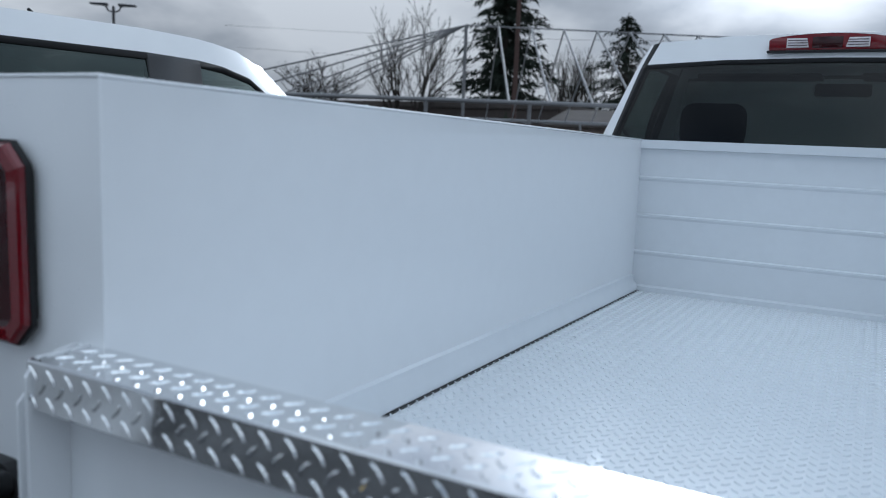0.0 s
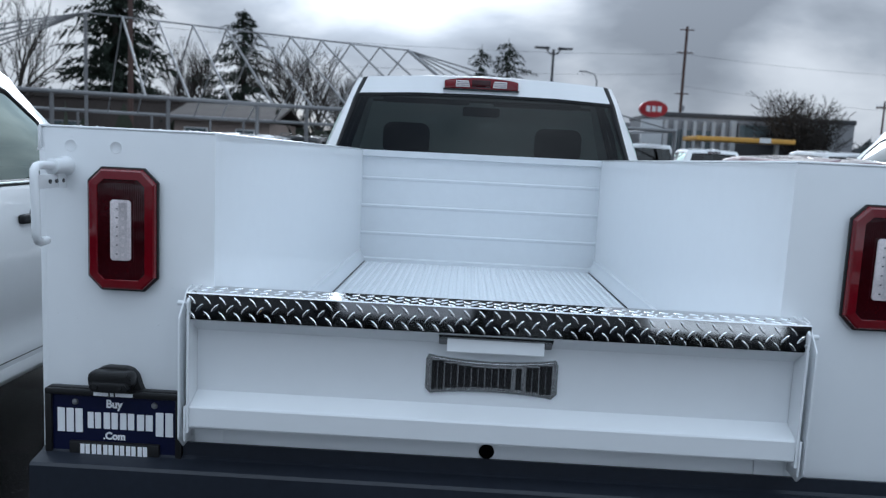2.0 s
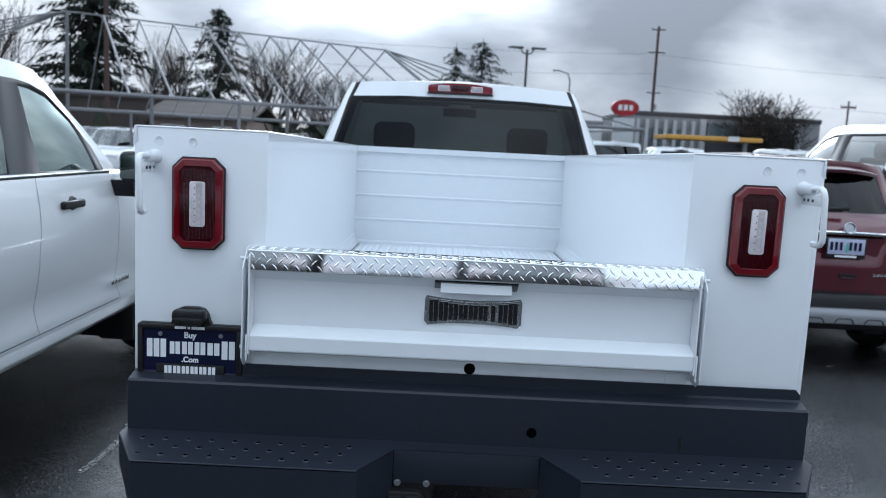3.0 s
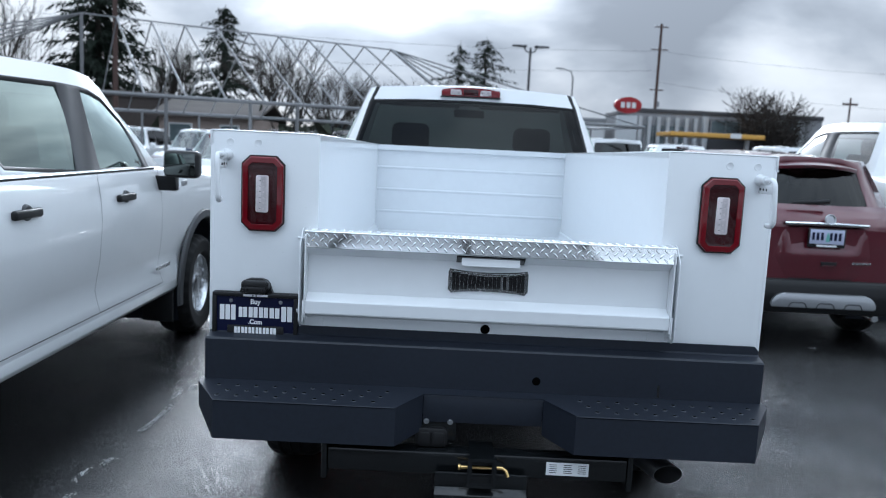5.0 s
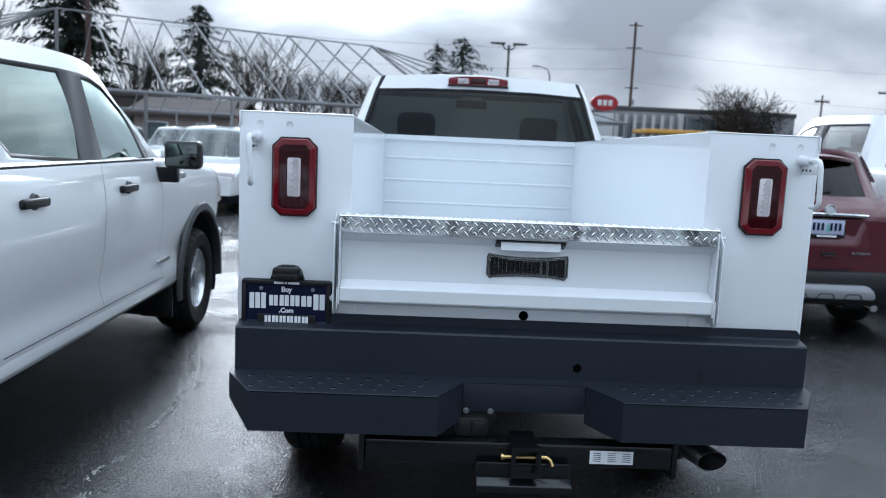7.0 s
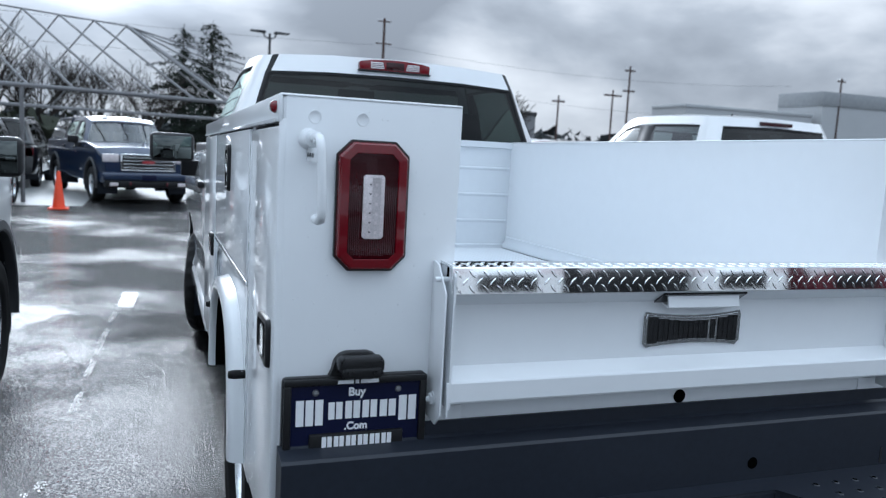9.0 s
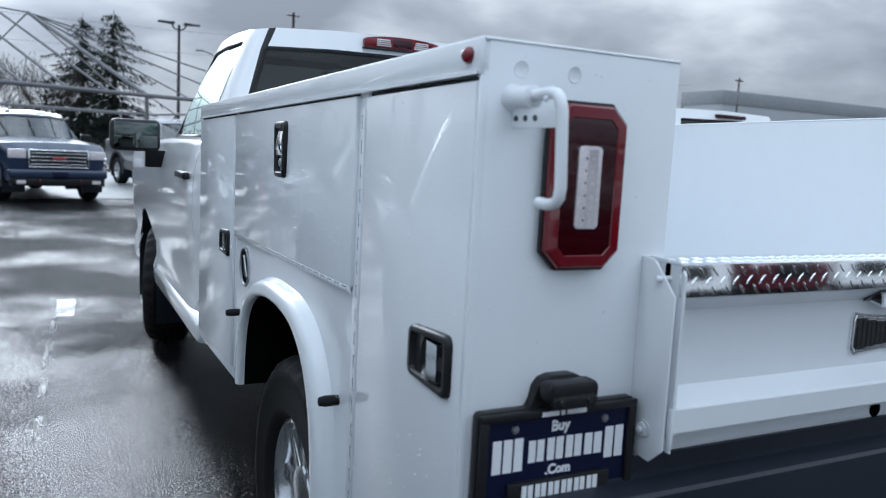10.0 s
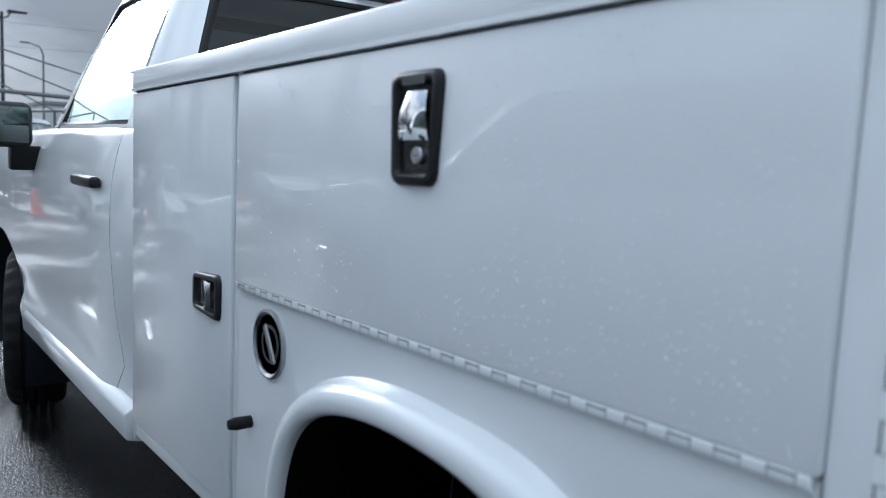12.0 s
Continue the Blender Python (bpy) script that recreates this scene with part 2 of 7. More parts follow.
PLASTIC = material("black_plastic", (0.012, 0.012, 0.013), spec=0.3, rough=0.36, vary=0.1, scale=20, bump=0.04, bump_scale=600)
GREYPLASTIC = material("dark_grey_trim", (0.045, 0.046, 0.05), rough=0.45, vary=0.08, scale=20)
MIRROR = material("mirror_glass", (0.13, 0.145, 0.14), rough=0.02, metal=1.0, vary=0.01)
CHROME = material("chrome", (0.86, 0.87, 0.88), rough=0.06, metal=1.0, vary=0.02, scale=12)
TREAD = material("polished_tread_plate", (0.80, 0.81, 0.82), rough=0.045, metal=1.0, vary=0.05, scale=30, bump=0.006, bump_scale=60, rough_vary=0.02)
DARKCHROME = material("badge_chrome", (0.80, 0.81, 0.82), rough=0.14, metal=1.0, vary=0.02, scale=12)
STEEL = material("steel", (0.45, 0.46, 0.48), rough=0.32, metal=1.0, vary=0.1, scale=20)
ALLOY = material("alloy_wheel", (0.66, 0.67, 0.69), rough=0.22, metal=0.9, vary=0.08, scale=12)
GALV = material("galvanised_tube", (0.17, 0.17, 0.175), rough=0.5, metal=0.2, vary=0.12, scale=3)
BRASS = material("brass", (0.72, 0.50, 0.20), rough=0.3, metal=1.0, vary=0.1, scale=30)
RED = material("red_lens", (0.145, 0.0008, 0.006), rough=0.14, coat=0.7, coat_rough=0.02, spec=0.3, vary=0.15, scale=25)
DARKRED = material("dark_red_lens", (0.032, 0.0007, 0.0028), rough=0.12, coat=0.7, coat_rough=0.02, spec=0.2, vary=0.35, scale=40)
CLEAR = material("clear_lens", (0.66, 0.60, 0.61), rough=0.16, coat=1.0, vary=0.2, scale=60, bump=0.3, bump_scale=180)
NAVY = material("navy_sheet", (0.004, 0.006, 0.030), rough=0.35, spec=0.25, coat=0.0, vary=0.12, scale=25)
INK = material("white_ink", (0.80, 0.81, 0.83), rough=0.45, vary=0.03, scale=30)
BLACKINK = material("black_enamel", (0.010, 0.010, 0.011), rough=0.2, coat=0.6, vary=0.1, scale=30)
INSIDE = material("dark_cloth", (0.012, 0.012, 0.013), rough=0.85, vary=0.15, scale=20)
REDPAINT = material("dark_red_paint", (0.085, 0.006, 0.014), rough=0.3, metal=0.2, coat=1.0, vary=0.08, scale=30)
BLUEPAINT = material("dark_blue_paint", (0.009, 0.023, 0.062), rough=0.3, metal=0.2, coat=1.0, vary=0.08, scale=30)
BLACKPAINT = material("black_paint", (0.012, 0.013, 0.015), rough=0.28, coat=1.0, vary=0.1, scale=10)
SILVERPAINT = material("silver_paint", (0.36, 0.37, 0.39), rough=0.32, metal=0.6, coat=1.0, vary=0.05, scale=20)
ORANGE = material("orange_cone_plastic", (0.80, 0.065, 0.015), rough=0.45, vary=0.1, scale=6)
LINE = material("worn_line_paint", (0.46, 0.47, 0.46), rough=0.35, coat=1.0, vary=0.2, scale=20, bump=0.3, bump_scale=90, dirt=((0.06, 0.06, 0.06), 22.0, 0.52))
SPECKLE = material("worn_out_line_paint", (0.52, 0.52, 0.51), coat=0.3, rough=0.4, vary=0.2, scale=30, bump=0.3, bump_scale=90)
TINT = glass("dark_tinted_glass", (0.048, 0.056, 0.054), 0.6)
MINTGLASS = glass("mint_tinted_glass", (0.045, 0.06, 0.055), 15.0, mirror_tint=(0.80, 0.93, 0.88), ior=1.12)
GREENGLASS = glass("green_tinted_glass", (0.62, 0.74, 0.69), 2.4)
DARKGLASS = glass("privacy_glass", (0.02, 0.023, 0.025), 0.8)
WATER = material("water_drop", (0.92, 0.94, 0.96), rough=0.10, metal=0.15, vary=0.01, coat=1.0)
# darker, glossier black that paints the bumper's shade into the hitch parts
HITCH = material("shaded_hitch_enamel", (0.006, 0.007, 0.008), rough=0.22, spec=0.5, vary=0.15, scale=10)
DIODE = material("lamp_diode", (0.50, 0.46, 0.47), rough=0.3, vary=0.2, scale=60)
SEAM = material("grey_seam", (0.50, 0.52, 0.54), rough=0.5, vary=0.05)
SMOKEGLASS = glass("smoke_tinted_glass", (0.22, 0.25, 0.25), 1.6)
# near-black stands in for the shade inside a closed wheel well
WELLSHADE = material("wheel_well_shade", (0.004, 0.004, 0.004), rough=0.95, spec=0.05, vary=0.2, scale=9)
# grey that paints the shade of door and gate gaps
GAPSHADE = material("gap_shade_grey", (0.045, 0.047, 0.05), rough=0.8, spec=0.2, vary=0.1)
VOID = material("dark_opening", (0.002, 0.002, 0.002), rough=0.9, spec=0.0, vary=0.1)
GROUND = asphalt("wet_asphalt")
BARK = material("bark", (0.042, 0.036, 0.032), spec=0.1, rough=0.9, vary=0.3, scale=4, bump=0.5, bump_scale=25)
NEEDLE = material("conifer_needles", (0.019, 0.025, 0.019), spec=0.1, rough=0.9, vary=0.4, scale=2)
SHRUB = material("shrub_leaves", (0.030, 0.036, 0.022), rough=0.8, vary=0.4, scale=3)
HOUSEWALL = material("beige_siding", (0.30, 0.24, 0.21), rough=0.8, vary=0.1, scale=2)
ROOFING = material("brown_shingle", (0.070, 0.058, 0.052), rough=0.9, vary=0.2, scale=5)
FACADE = material("grey_facade", (0.26, 0.26, 0.27), rough=0.7, vary=0.08, scale=1)
DARKFACADE = material("dark_facade", (0.05, 0.05, 0.055), rough=0.6, vary=0.12, scale=1)
LIGHTFACADE = material("light_panel_facade", (0.45, 0.46, 0.47), rough=0.6, vary=0.06, scale=1)
YELLOW = material("yellow_canopy", (0.62, 0.33, 0.06), rough=0.5, vary=0.08, scale=1)
SIGNRED = material("red_sign", (0.32, 0.012, 0.018), rough=0.35, vary=0.08, scale=2)
SIGNWHITE = material("white_sign", (0.70, 0.70, 0.70), rough=0.4, vary=0.05, scale=2)
CONCRETE = material("wet_concrete_sheen", (0.40, 0.405, 0.40), rough=0.4, coat=0.35, coat_rough=0.12, vary=0.18, scale=1.5, bump=0.1, bump_scale=120, dirt=((0.20, 0.20, 0.20), 0.8, 0.60))
PALECAP = material("pale_roof_band", (0.30, 0.31, 0.32), rough=0.8, vary=0.1, scale=0.5)
FARGLASS = material("far_window", (0.10, 0.13, 0.14), rough=0.08, vary=0.2, scale=1, coat=1.0)
WOOD = material("utility_pole_wood", (0.075, 0.045, 0.038), rough=0.9, vary=0.25, scale=4)
HILL = material("far_woods", (0.035, 0.040, 0.042), rough=0.95, vary=0.4, scale=0.3)

# ---- mesh helpers ----
def thing(name, label, category, m=None, group="", kind=""):
    ob = new(name)
    ob.empty_display_size = 0.2
    if m is not None:
        ob.matrix_world = m
    return tagged(ob, label, category, group, kind)


def part(name, bm, mat, parent=None, label="", smooth=35, flat=True):
    me = bpy.data.meshes.new(name)
    bmesh.ops.recalc_face_normals(bm, faces=bm.faces)
    bm.to_mesh(me)
    bm.free()
    for x in mat if isinstance(mat, (list, tuple)) else (mat,):
        me.materials.append(x)
    if smooth:
        for p in me.polygons:
            p.use_smooth = True
        # broad plane faces stay plane, so that soft edges do not bend what they mirror
        if flat and len(me.polygons) < 700:
            usual = sorted(p.area for p in me.polygons)[len(me.polygons) // 2]
            for p in me.polygons:
                p.use_smooth = p.area < 12 * usual
        me.set_sharp_from_angle(angle=radians(smooth))
    ob = new(name, me)
    if parent is not None:
        ob.parent = parent
    if label:
        ob["label"] = label
    return ob


def add(bm, *others):
    for o in others:
        me = bpy.data.meshes.new("joined")
        o.to_mesh(me)
        bm.from_mesh(me)
        bpy.data.meshes.remove(me)
        o.free()
    return bm


def move(bm, m):
    bmesh.ops.transform(bm, matrix=m, verts=bm.verts)
    return bm


def box(x0, x1, y0, y1, z0, z1, bevel=0.0, seg=2):
    bm = bmesh.new()
    bmesh.ops.create_cube(bm, size=1)
    bmesh.ops.scale(bm, vec=(x1 - x0, y1 - y0, z1 - z0), verts=bm.verts)
    bmesh.ops.translate(bm, vec=((x0 + x1) / 2, (y0 + y1) / 2, (z0 + z1) / 2), verts=bm.verts)
    if bevel:
        bmesh.ops.bevel(bm, geom=list(bm.edges), offset=bevel, segments=seg, affect="EDGES", profile=0.5)
    return bm


def prism(points, axis, a, b, bevel=0.0, seg=2):
    """A polygon (in the two other axes, in order) pulled from a to b along an axis."""
    bm = bmesh.new()
    at = {"x": lambda p, h: (h, p[0], p[1]), "y": lambda p, h: (p[0], h, p[1]), "z": lambda p, h: (p[0], p[1], h)}[axis]
    lo, hi = [bm.verts.new(at(p, a)) for p in points], [bm.verts.new(at(p, b)) for p in points]
    bm.faces.new(lo)
    bm.faces.new(hi)
    for i in range(len(points)):
        j = (i + 1) % len(points)
        bm.faces.new((lo[i], lo[j], hi[j], hi[i]))
    if bevel:
        bmesh.ops.bevel(bm, geom=list(bm.edges), offset=bevel, segments=seg, affect="EDGES", profile=0.5)
    return bm


def tube(path, r, n=10, cap=True):
    """A round bar along a line of points; r may be one radius or one for each point."""
    bm = bmesh.new()
    pts = [Vector(p) for p in path]
    rs = r if isinstance(r, (list, tuple)) else [r] * len(pts)
    rings, up = [], None
    for i, p in enumerate(pts):
        d = (pts[min(i + 1, len(pts) - 1)] - pts[max(i - 1, 0)]).normalized()
        if up is None:
            up = d.orthogonal().normalized()
        up = (up - d * up.dot(d)).normalized()
        side = d.cross(up)
        rings.append([bm.verts.new(p + rs[i] * (math.cos(a) * up + math.sin(a) * side)) for a in (2 * math.pi * k / n for k in range(n))])
    for a, b in zip(rings, rings[1:]):
        for k in range(n):
            bm.faces.new((a[k], a[(k + 1) % n], b[(k + 1) % n], b[k]))
    if cap:
        bm.faces.new(rings[0])
        bm.faces.new(rings[-1])
    return bm


def lathe(profile, n=32, closed=False):
    """Rounds of (radius, height) about z."""
    bm = bmesh.new()
    rings = [[bm.verts.new((r * math.cos(2 * math.pi * k / n), r * math.sin(2 * math.pi * k / n), h)) for k in range(n)] for r, h in profile]
    pairs = list(zip(rings, rings[1:])) + ([(rings[-1], rings[0])] if closed else [])
    for a, b in pairs:
        for k in range(n):
            bm.faces.new((a[k], a[(k + 1) % n], b[(k + 1) % n], b[k]))
    if not closed:
        for ring in (rings[0], rings[-1]):
            bm.faces.new(ring)
    bmesh.ops.remove_doubles(bm, verts=bm.verts, dist=1e-5)
    return bm


def grid(rows):
    """A sheet from rows of points."""
    bm = bmesh.new()
    vs = [[bm.verts.new(p) for p in row] for row in rows]
    for a, b in zip(vs, vs[1:]):
        for k in range(len(a) - 1):
            bm.faces.new((a[k], a[k + 1], b[k + 1], b[k]))
    return bm


def octagon(x0, x1, z0, z1, c):
    return [(x0 + c, z0), (x1 - c, z0), (x1, z0 + c), (x1, z1 - c), (x1 - c, z1), (x0 + c, z1), (x0, z1 - c), (x0, z0 + c)]


def rounded(x0, x1, z0, z1, r, n=4):
    out = []
    for cx, cz, a0 in ((x1 - r, z1 - r, 0), (x0 + r, z1 - r, 90), (x0 + r, z0 + r, 180), (x1 - r, z0 + r, 270)):
        for k in range(n + 1):
            a = radians(a0 + 90 * k / n)
            out.append((cx + r * math.cos(a), cz + r * math.sin(a)))
    return out


def lerp(table, v):
    """Straight-line reading of a table of (key, value)."""
    if v <= table[0][0]:
        return table[0][1]
    for (a, x), (b, y) in zip(table, table[1:]):
        if v <= b:
            return x + (y - x) * (v - a) / (b - a)
    return table[-1][1]


def lozenges(u0, u1, v0, v1, place, pitch, length, width, height):
    """Interlocking tread bars on a sheet: columns lean to and fro, alternate ones set half a row on. place(u, v) gives a point, its two directions and its normal."""
    bm = bmesh.new()
    cols, rows = int((u1 - u0) / pitch) + 1, int((v1 - v0) / (2 * pitch)) + 2
    for i in range(cols):
        for j in range(rows):
            u, v = u0 + i * pitch, v0 + (2 * j + (i % 2)) * pitch
            if v > v1:
                continue
            p, eu, ev, n = place(u, v)
            s = 1 if i % 2 else -1
            d = (eu * 0.68 * s + ev * 0.74).normalized()
            w = n.cross(d)
            lo = [bm.verts.new(p + d * length * a + w * width * c) for a, c in ((-0.5, 0), (-0.22, 0.5), (0.22, 0.5), (0.5, 0), (0.22, -0.5), (-0.22, -0.5))]
            hi = [bm.verts.new(p + d * length * a + w * width * c + n * height) for a, c in ((-0.34, 0), (-0.15, 0.22), (0.15, 0.22), (0.34, 0), (0.15, -0.22), (-0.15, -0.22))]
            for k in range(6):
                bm.faces.new((lo[k], lo[(k + 1) % 6], hi[(k + 1) % 6], hi[k]))
            bm.faces.new(hi)
    return bm


TYRES = {}


def wheel(parent, at, r, width, rim_r, out, spokes=8, name="wheel", deep=False, steer=0):
    """A tyre on a rim; out = -1 or 1, the side that the rim's face looks to along x. Alike wheels share their meshes."""
    key = (r, width, rim_r, spokes)
    h = width / 2
    if key in TYRES:
        made = []
        for nm, me in zip((name, "tyre", "rim"), TYRES[key]):
            ob = new(nm, me)
            ob.parent = made[0] if made else parent
            made.append(ob)
        made[0].matrix_local = pose(*at, 0, 90 * out, steer)
        return made[0]
    w = part(name, lathe([(0.0, 0.0), (rim_r * 0.8, 0.0), (rim_r * 0.8, 0.02), (0.0, 0.02)], 24), STEEL, parent)
    w.matrix_local = pose(*at, 0, 90 * out, steer)
    prof = [(rim_r, -h * 0.8), (rim_r + 0.02, -h * 0.98), (r * 0.84, -h), (r * 0.9, -h * 0.985), (r - 0.018, -h * 0.88), (r - 0.004, -h * 0.70), (r, -h * 0.46), (r, -h * 0.42), (r - 0.010, -h * 0.39), (r - 0.010, -h * 0.30), (r, -h * 0.27), (r, -h * 0.06), (r - 0.010, -h * 0.04), (r - 0.010, h * 0.04), (r, h * 0.06), (r, h * 0.27), (r - 0.010, h * 0.30), (r - 0.010, h * 0.39), (r, h * 0.42), (r, h * 0.46), (r - 0.004, h * 0.70), (r - 0.018, h * 0.88), (r * 0.9, h * 0.985), (r * 0.89, h * 1.0), (r * 0.84, h * 1.0), (r * 0.83, h * 0.985), (rim_r + 0.035, h * 0.99), (rim_r + 0.02, h * 0.95), (rim_r, h * (0.5 if deep else 0.8))]
    bm = lathe(prof, 112, closed=True)
    # shoulder blocks: every other pair of steps is cut back
    for v in bm.verts:
        rad = math.hypot(v.co.x, v.co.y)
        if rad > r - 0.02 and abs(v.co.z) > h * 0.5 and (round(math.atan2(v.co.y, v.co.x) / (2 * math.pi) * 112) // 2) % 2:
            v.co.x, v.co.y = v.co.x * (rad - 0.013) / rad, v.co.y * (rad - 0.013) / rad
    tyre = part("tyre", bm, RUBBER, w)
    lip = 0.50 if deep else 0.80
    rim = lathe([(rim_r, h * (lip - 0.02)), (rim_r - 0.012, h * (lip + 0.02)), (rim_r - 0.022, h * (lip - 0.10)), (rim_r - 0.03, -h * 0.2), (rim_r - 0.03, -h * 0.8), (rim_r, -h * 0.8)], 40, closed=True)
    for k in range(spokes):
        a = 2 * math.pi * k / spokes
        sp = prism([(0.05, -0.03), (rim_r - 0.02, -0.022), (rim_r - 0.02, 0.022), (0.05, 0.03)], "z", h * (lip - 0.38), h * (lip - 0.18), 0.006)
        add(rim, move(sp, Matrix.Rotation(a, 4, "Z")))
    add(rim, lathe([(0.0, h * 0.3), (0.085, h * 0.3), (0.085, h * 0.66), (0.06, h * 0.74), (0.0, h * 0.76)], 24))
    rm = part("rim", rim, ALLOY, w)
    TYRES[key] = (w.data, tyre.data, rm.data)
    return w

# ---- ground ----
g = bmesh.new()
bmesh.ops.create_grid(g, x_segments=40, y_segments=40, size=600)
tagged(part("ground", g, GROUND, smooth=0), "dark wet asphalt lot with puddles and shine", "ground", kind="structure")


def stripe(points, width, mat, label, worn=0.0, seed=1):
    """A painted line on the ground along points; worn: share of it that is left only as flakes."""
    rnd = random.Random(seed)
    bm = bmesh.new()
    for (x0, y0), (x1, y1) in zip(points, points[1:]):
        d = Vector((x1 - x0, y1 - y0, 0))
        side = Vector((-d.y, d.x, 0)).normalized() * width / 2
        if not worn:
            n = max(2, int(d.length / 0.12))
            for k in range(n):
                a, b = Vector((x0, y0, 0.003)) + d * k / n, Vector((x0, y0, 0.003)) + d * (k + 1) / n
                j = [side * rnd.uniform(0.93, 1.05) for _ in range(2)]
                bm.faces.new([bm.verts.new(v) for v in (a + j[0], b + j[0], b - j[1], a - j[1])])
        else:
            for k in range(int(d.length * 2300 * (1 - worn))):
                f, off = rnd.random(), rnd.choice((-0.8, 0.9)) + rnd.gauss(0, 0.40)
                # the paint survives in stretches along its two edges
                if noise.noise(Vector((f * d.length * 4.0, seed * 3.1, 2.0 if off > 0 else 9.0))) < -0.06 + 0.28 * rnd.random():
                    continue
                c = Vector((x0, y0, 0.003)) + d * f + side * off
                r = 0.0010 + 0.0042 * rnd.random() ** 2
                bm.faces.new([bm.verts.new(c + Vector((math.cos(a), math.sin(a) * rnd.uniform(1.0, 3.2), 0)) * r * rnd.uniform(0.6, 1.2)) for a in (0, 1.1, 2.3, 3.4, 4.6)])
    bmesh.ops.remove_doubles(bm, verts=bm.verts, dist=1e-4)
    ob = part("road_marking", bm, mat, smooth=0)
    return tagged(ob, label, "marking", kind="structure")


# concrete by the cone; under the cars its pale colour paints reflected sky
pad = prism([(-9.0, 15.3), (-2.6, 15.5), (-2.6, 17.5), (2.5, 18.4), (2.5, 31.0), (-12.0, 31.0)], "z", -0.10, 0.006)
tagged(part("pavement", pad, CONCRETE, smooth=0), "pale wet concrete pad, its paleness under the cars painting reflected sky", "pavement", kind="structure")
stripe([(-1.442, 6.29), (-1.470, 5.60)], 0.14, LINE, "worn white painted end of a parking line on wet asphalt")
stripe([(-1.535, 5.60), (-1.60, 4.1), (-1.64, 2.9)], 0.022, SPECKLE, "thin remains of a white parking line on wet asphalt", worn=0.3, seed=4)
stripe([(-1.70, 2.0), (-1.745, 0.84), (-1.80, -1.2)], 0.055, SPECKLE, "worn flaky white parking line on wet asphalt", worn=0.1, seed=5)

# ---- service truck: white utility body on a regular cab ----
truck = thing("service_truck", "white regular-cab pickup with steel utility body, wet with rain", "truck")
TOP, BED, INNER, LEN = 1.60, 1.014, 0.615, 2.41
RAKE = 0.0145  # the body falls towards the cab


def arch_edge(grow=0.0):
    """Wheel opening of the side panel, (y, z), from rear foot over the top to front foot."""
    base = [(0.672, 0.60), (0.682, 0.71), (0.704, 0.81), (0.745, 0.884), (0.797, 0.937), (0.871, 0.979), (0.973, 1.002), (1.12, 1.010), (1.265, 0.992), (1.362, 0.950), (1.418, 0.886), (1.446, 0.80), (1.456, 0.72), (1.460, 0.66)]
    cy, cz = 1.07, 0.60
    out = []
    for y, z in base:
        d = Vector((y - cy, z - cz))
        d = d.normalized() * (d.length + grow)
        out.append((cy + d.x, max(cz + d.y, 0.60)))
    out[0], out[-1] = (0.672 - grow, 0.60), (1.460 + grow, 0.66)
    return out


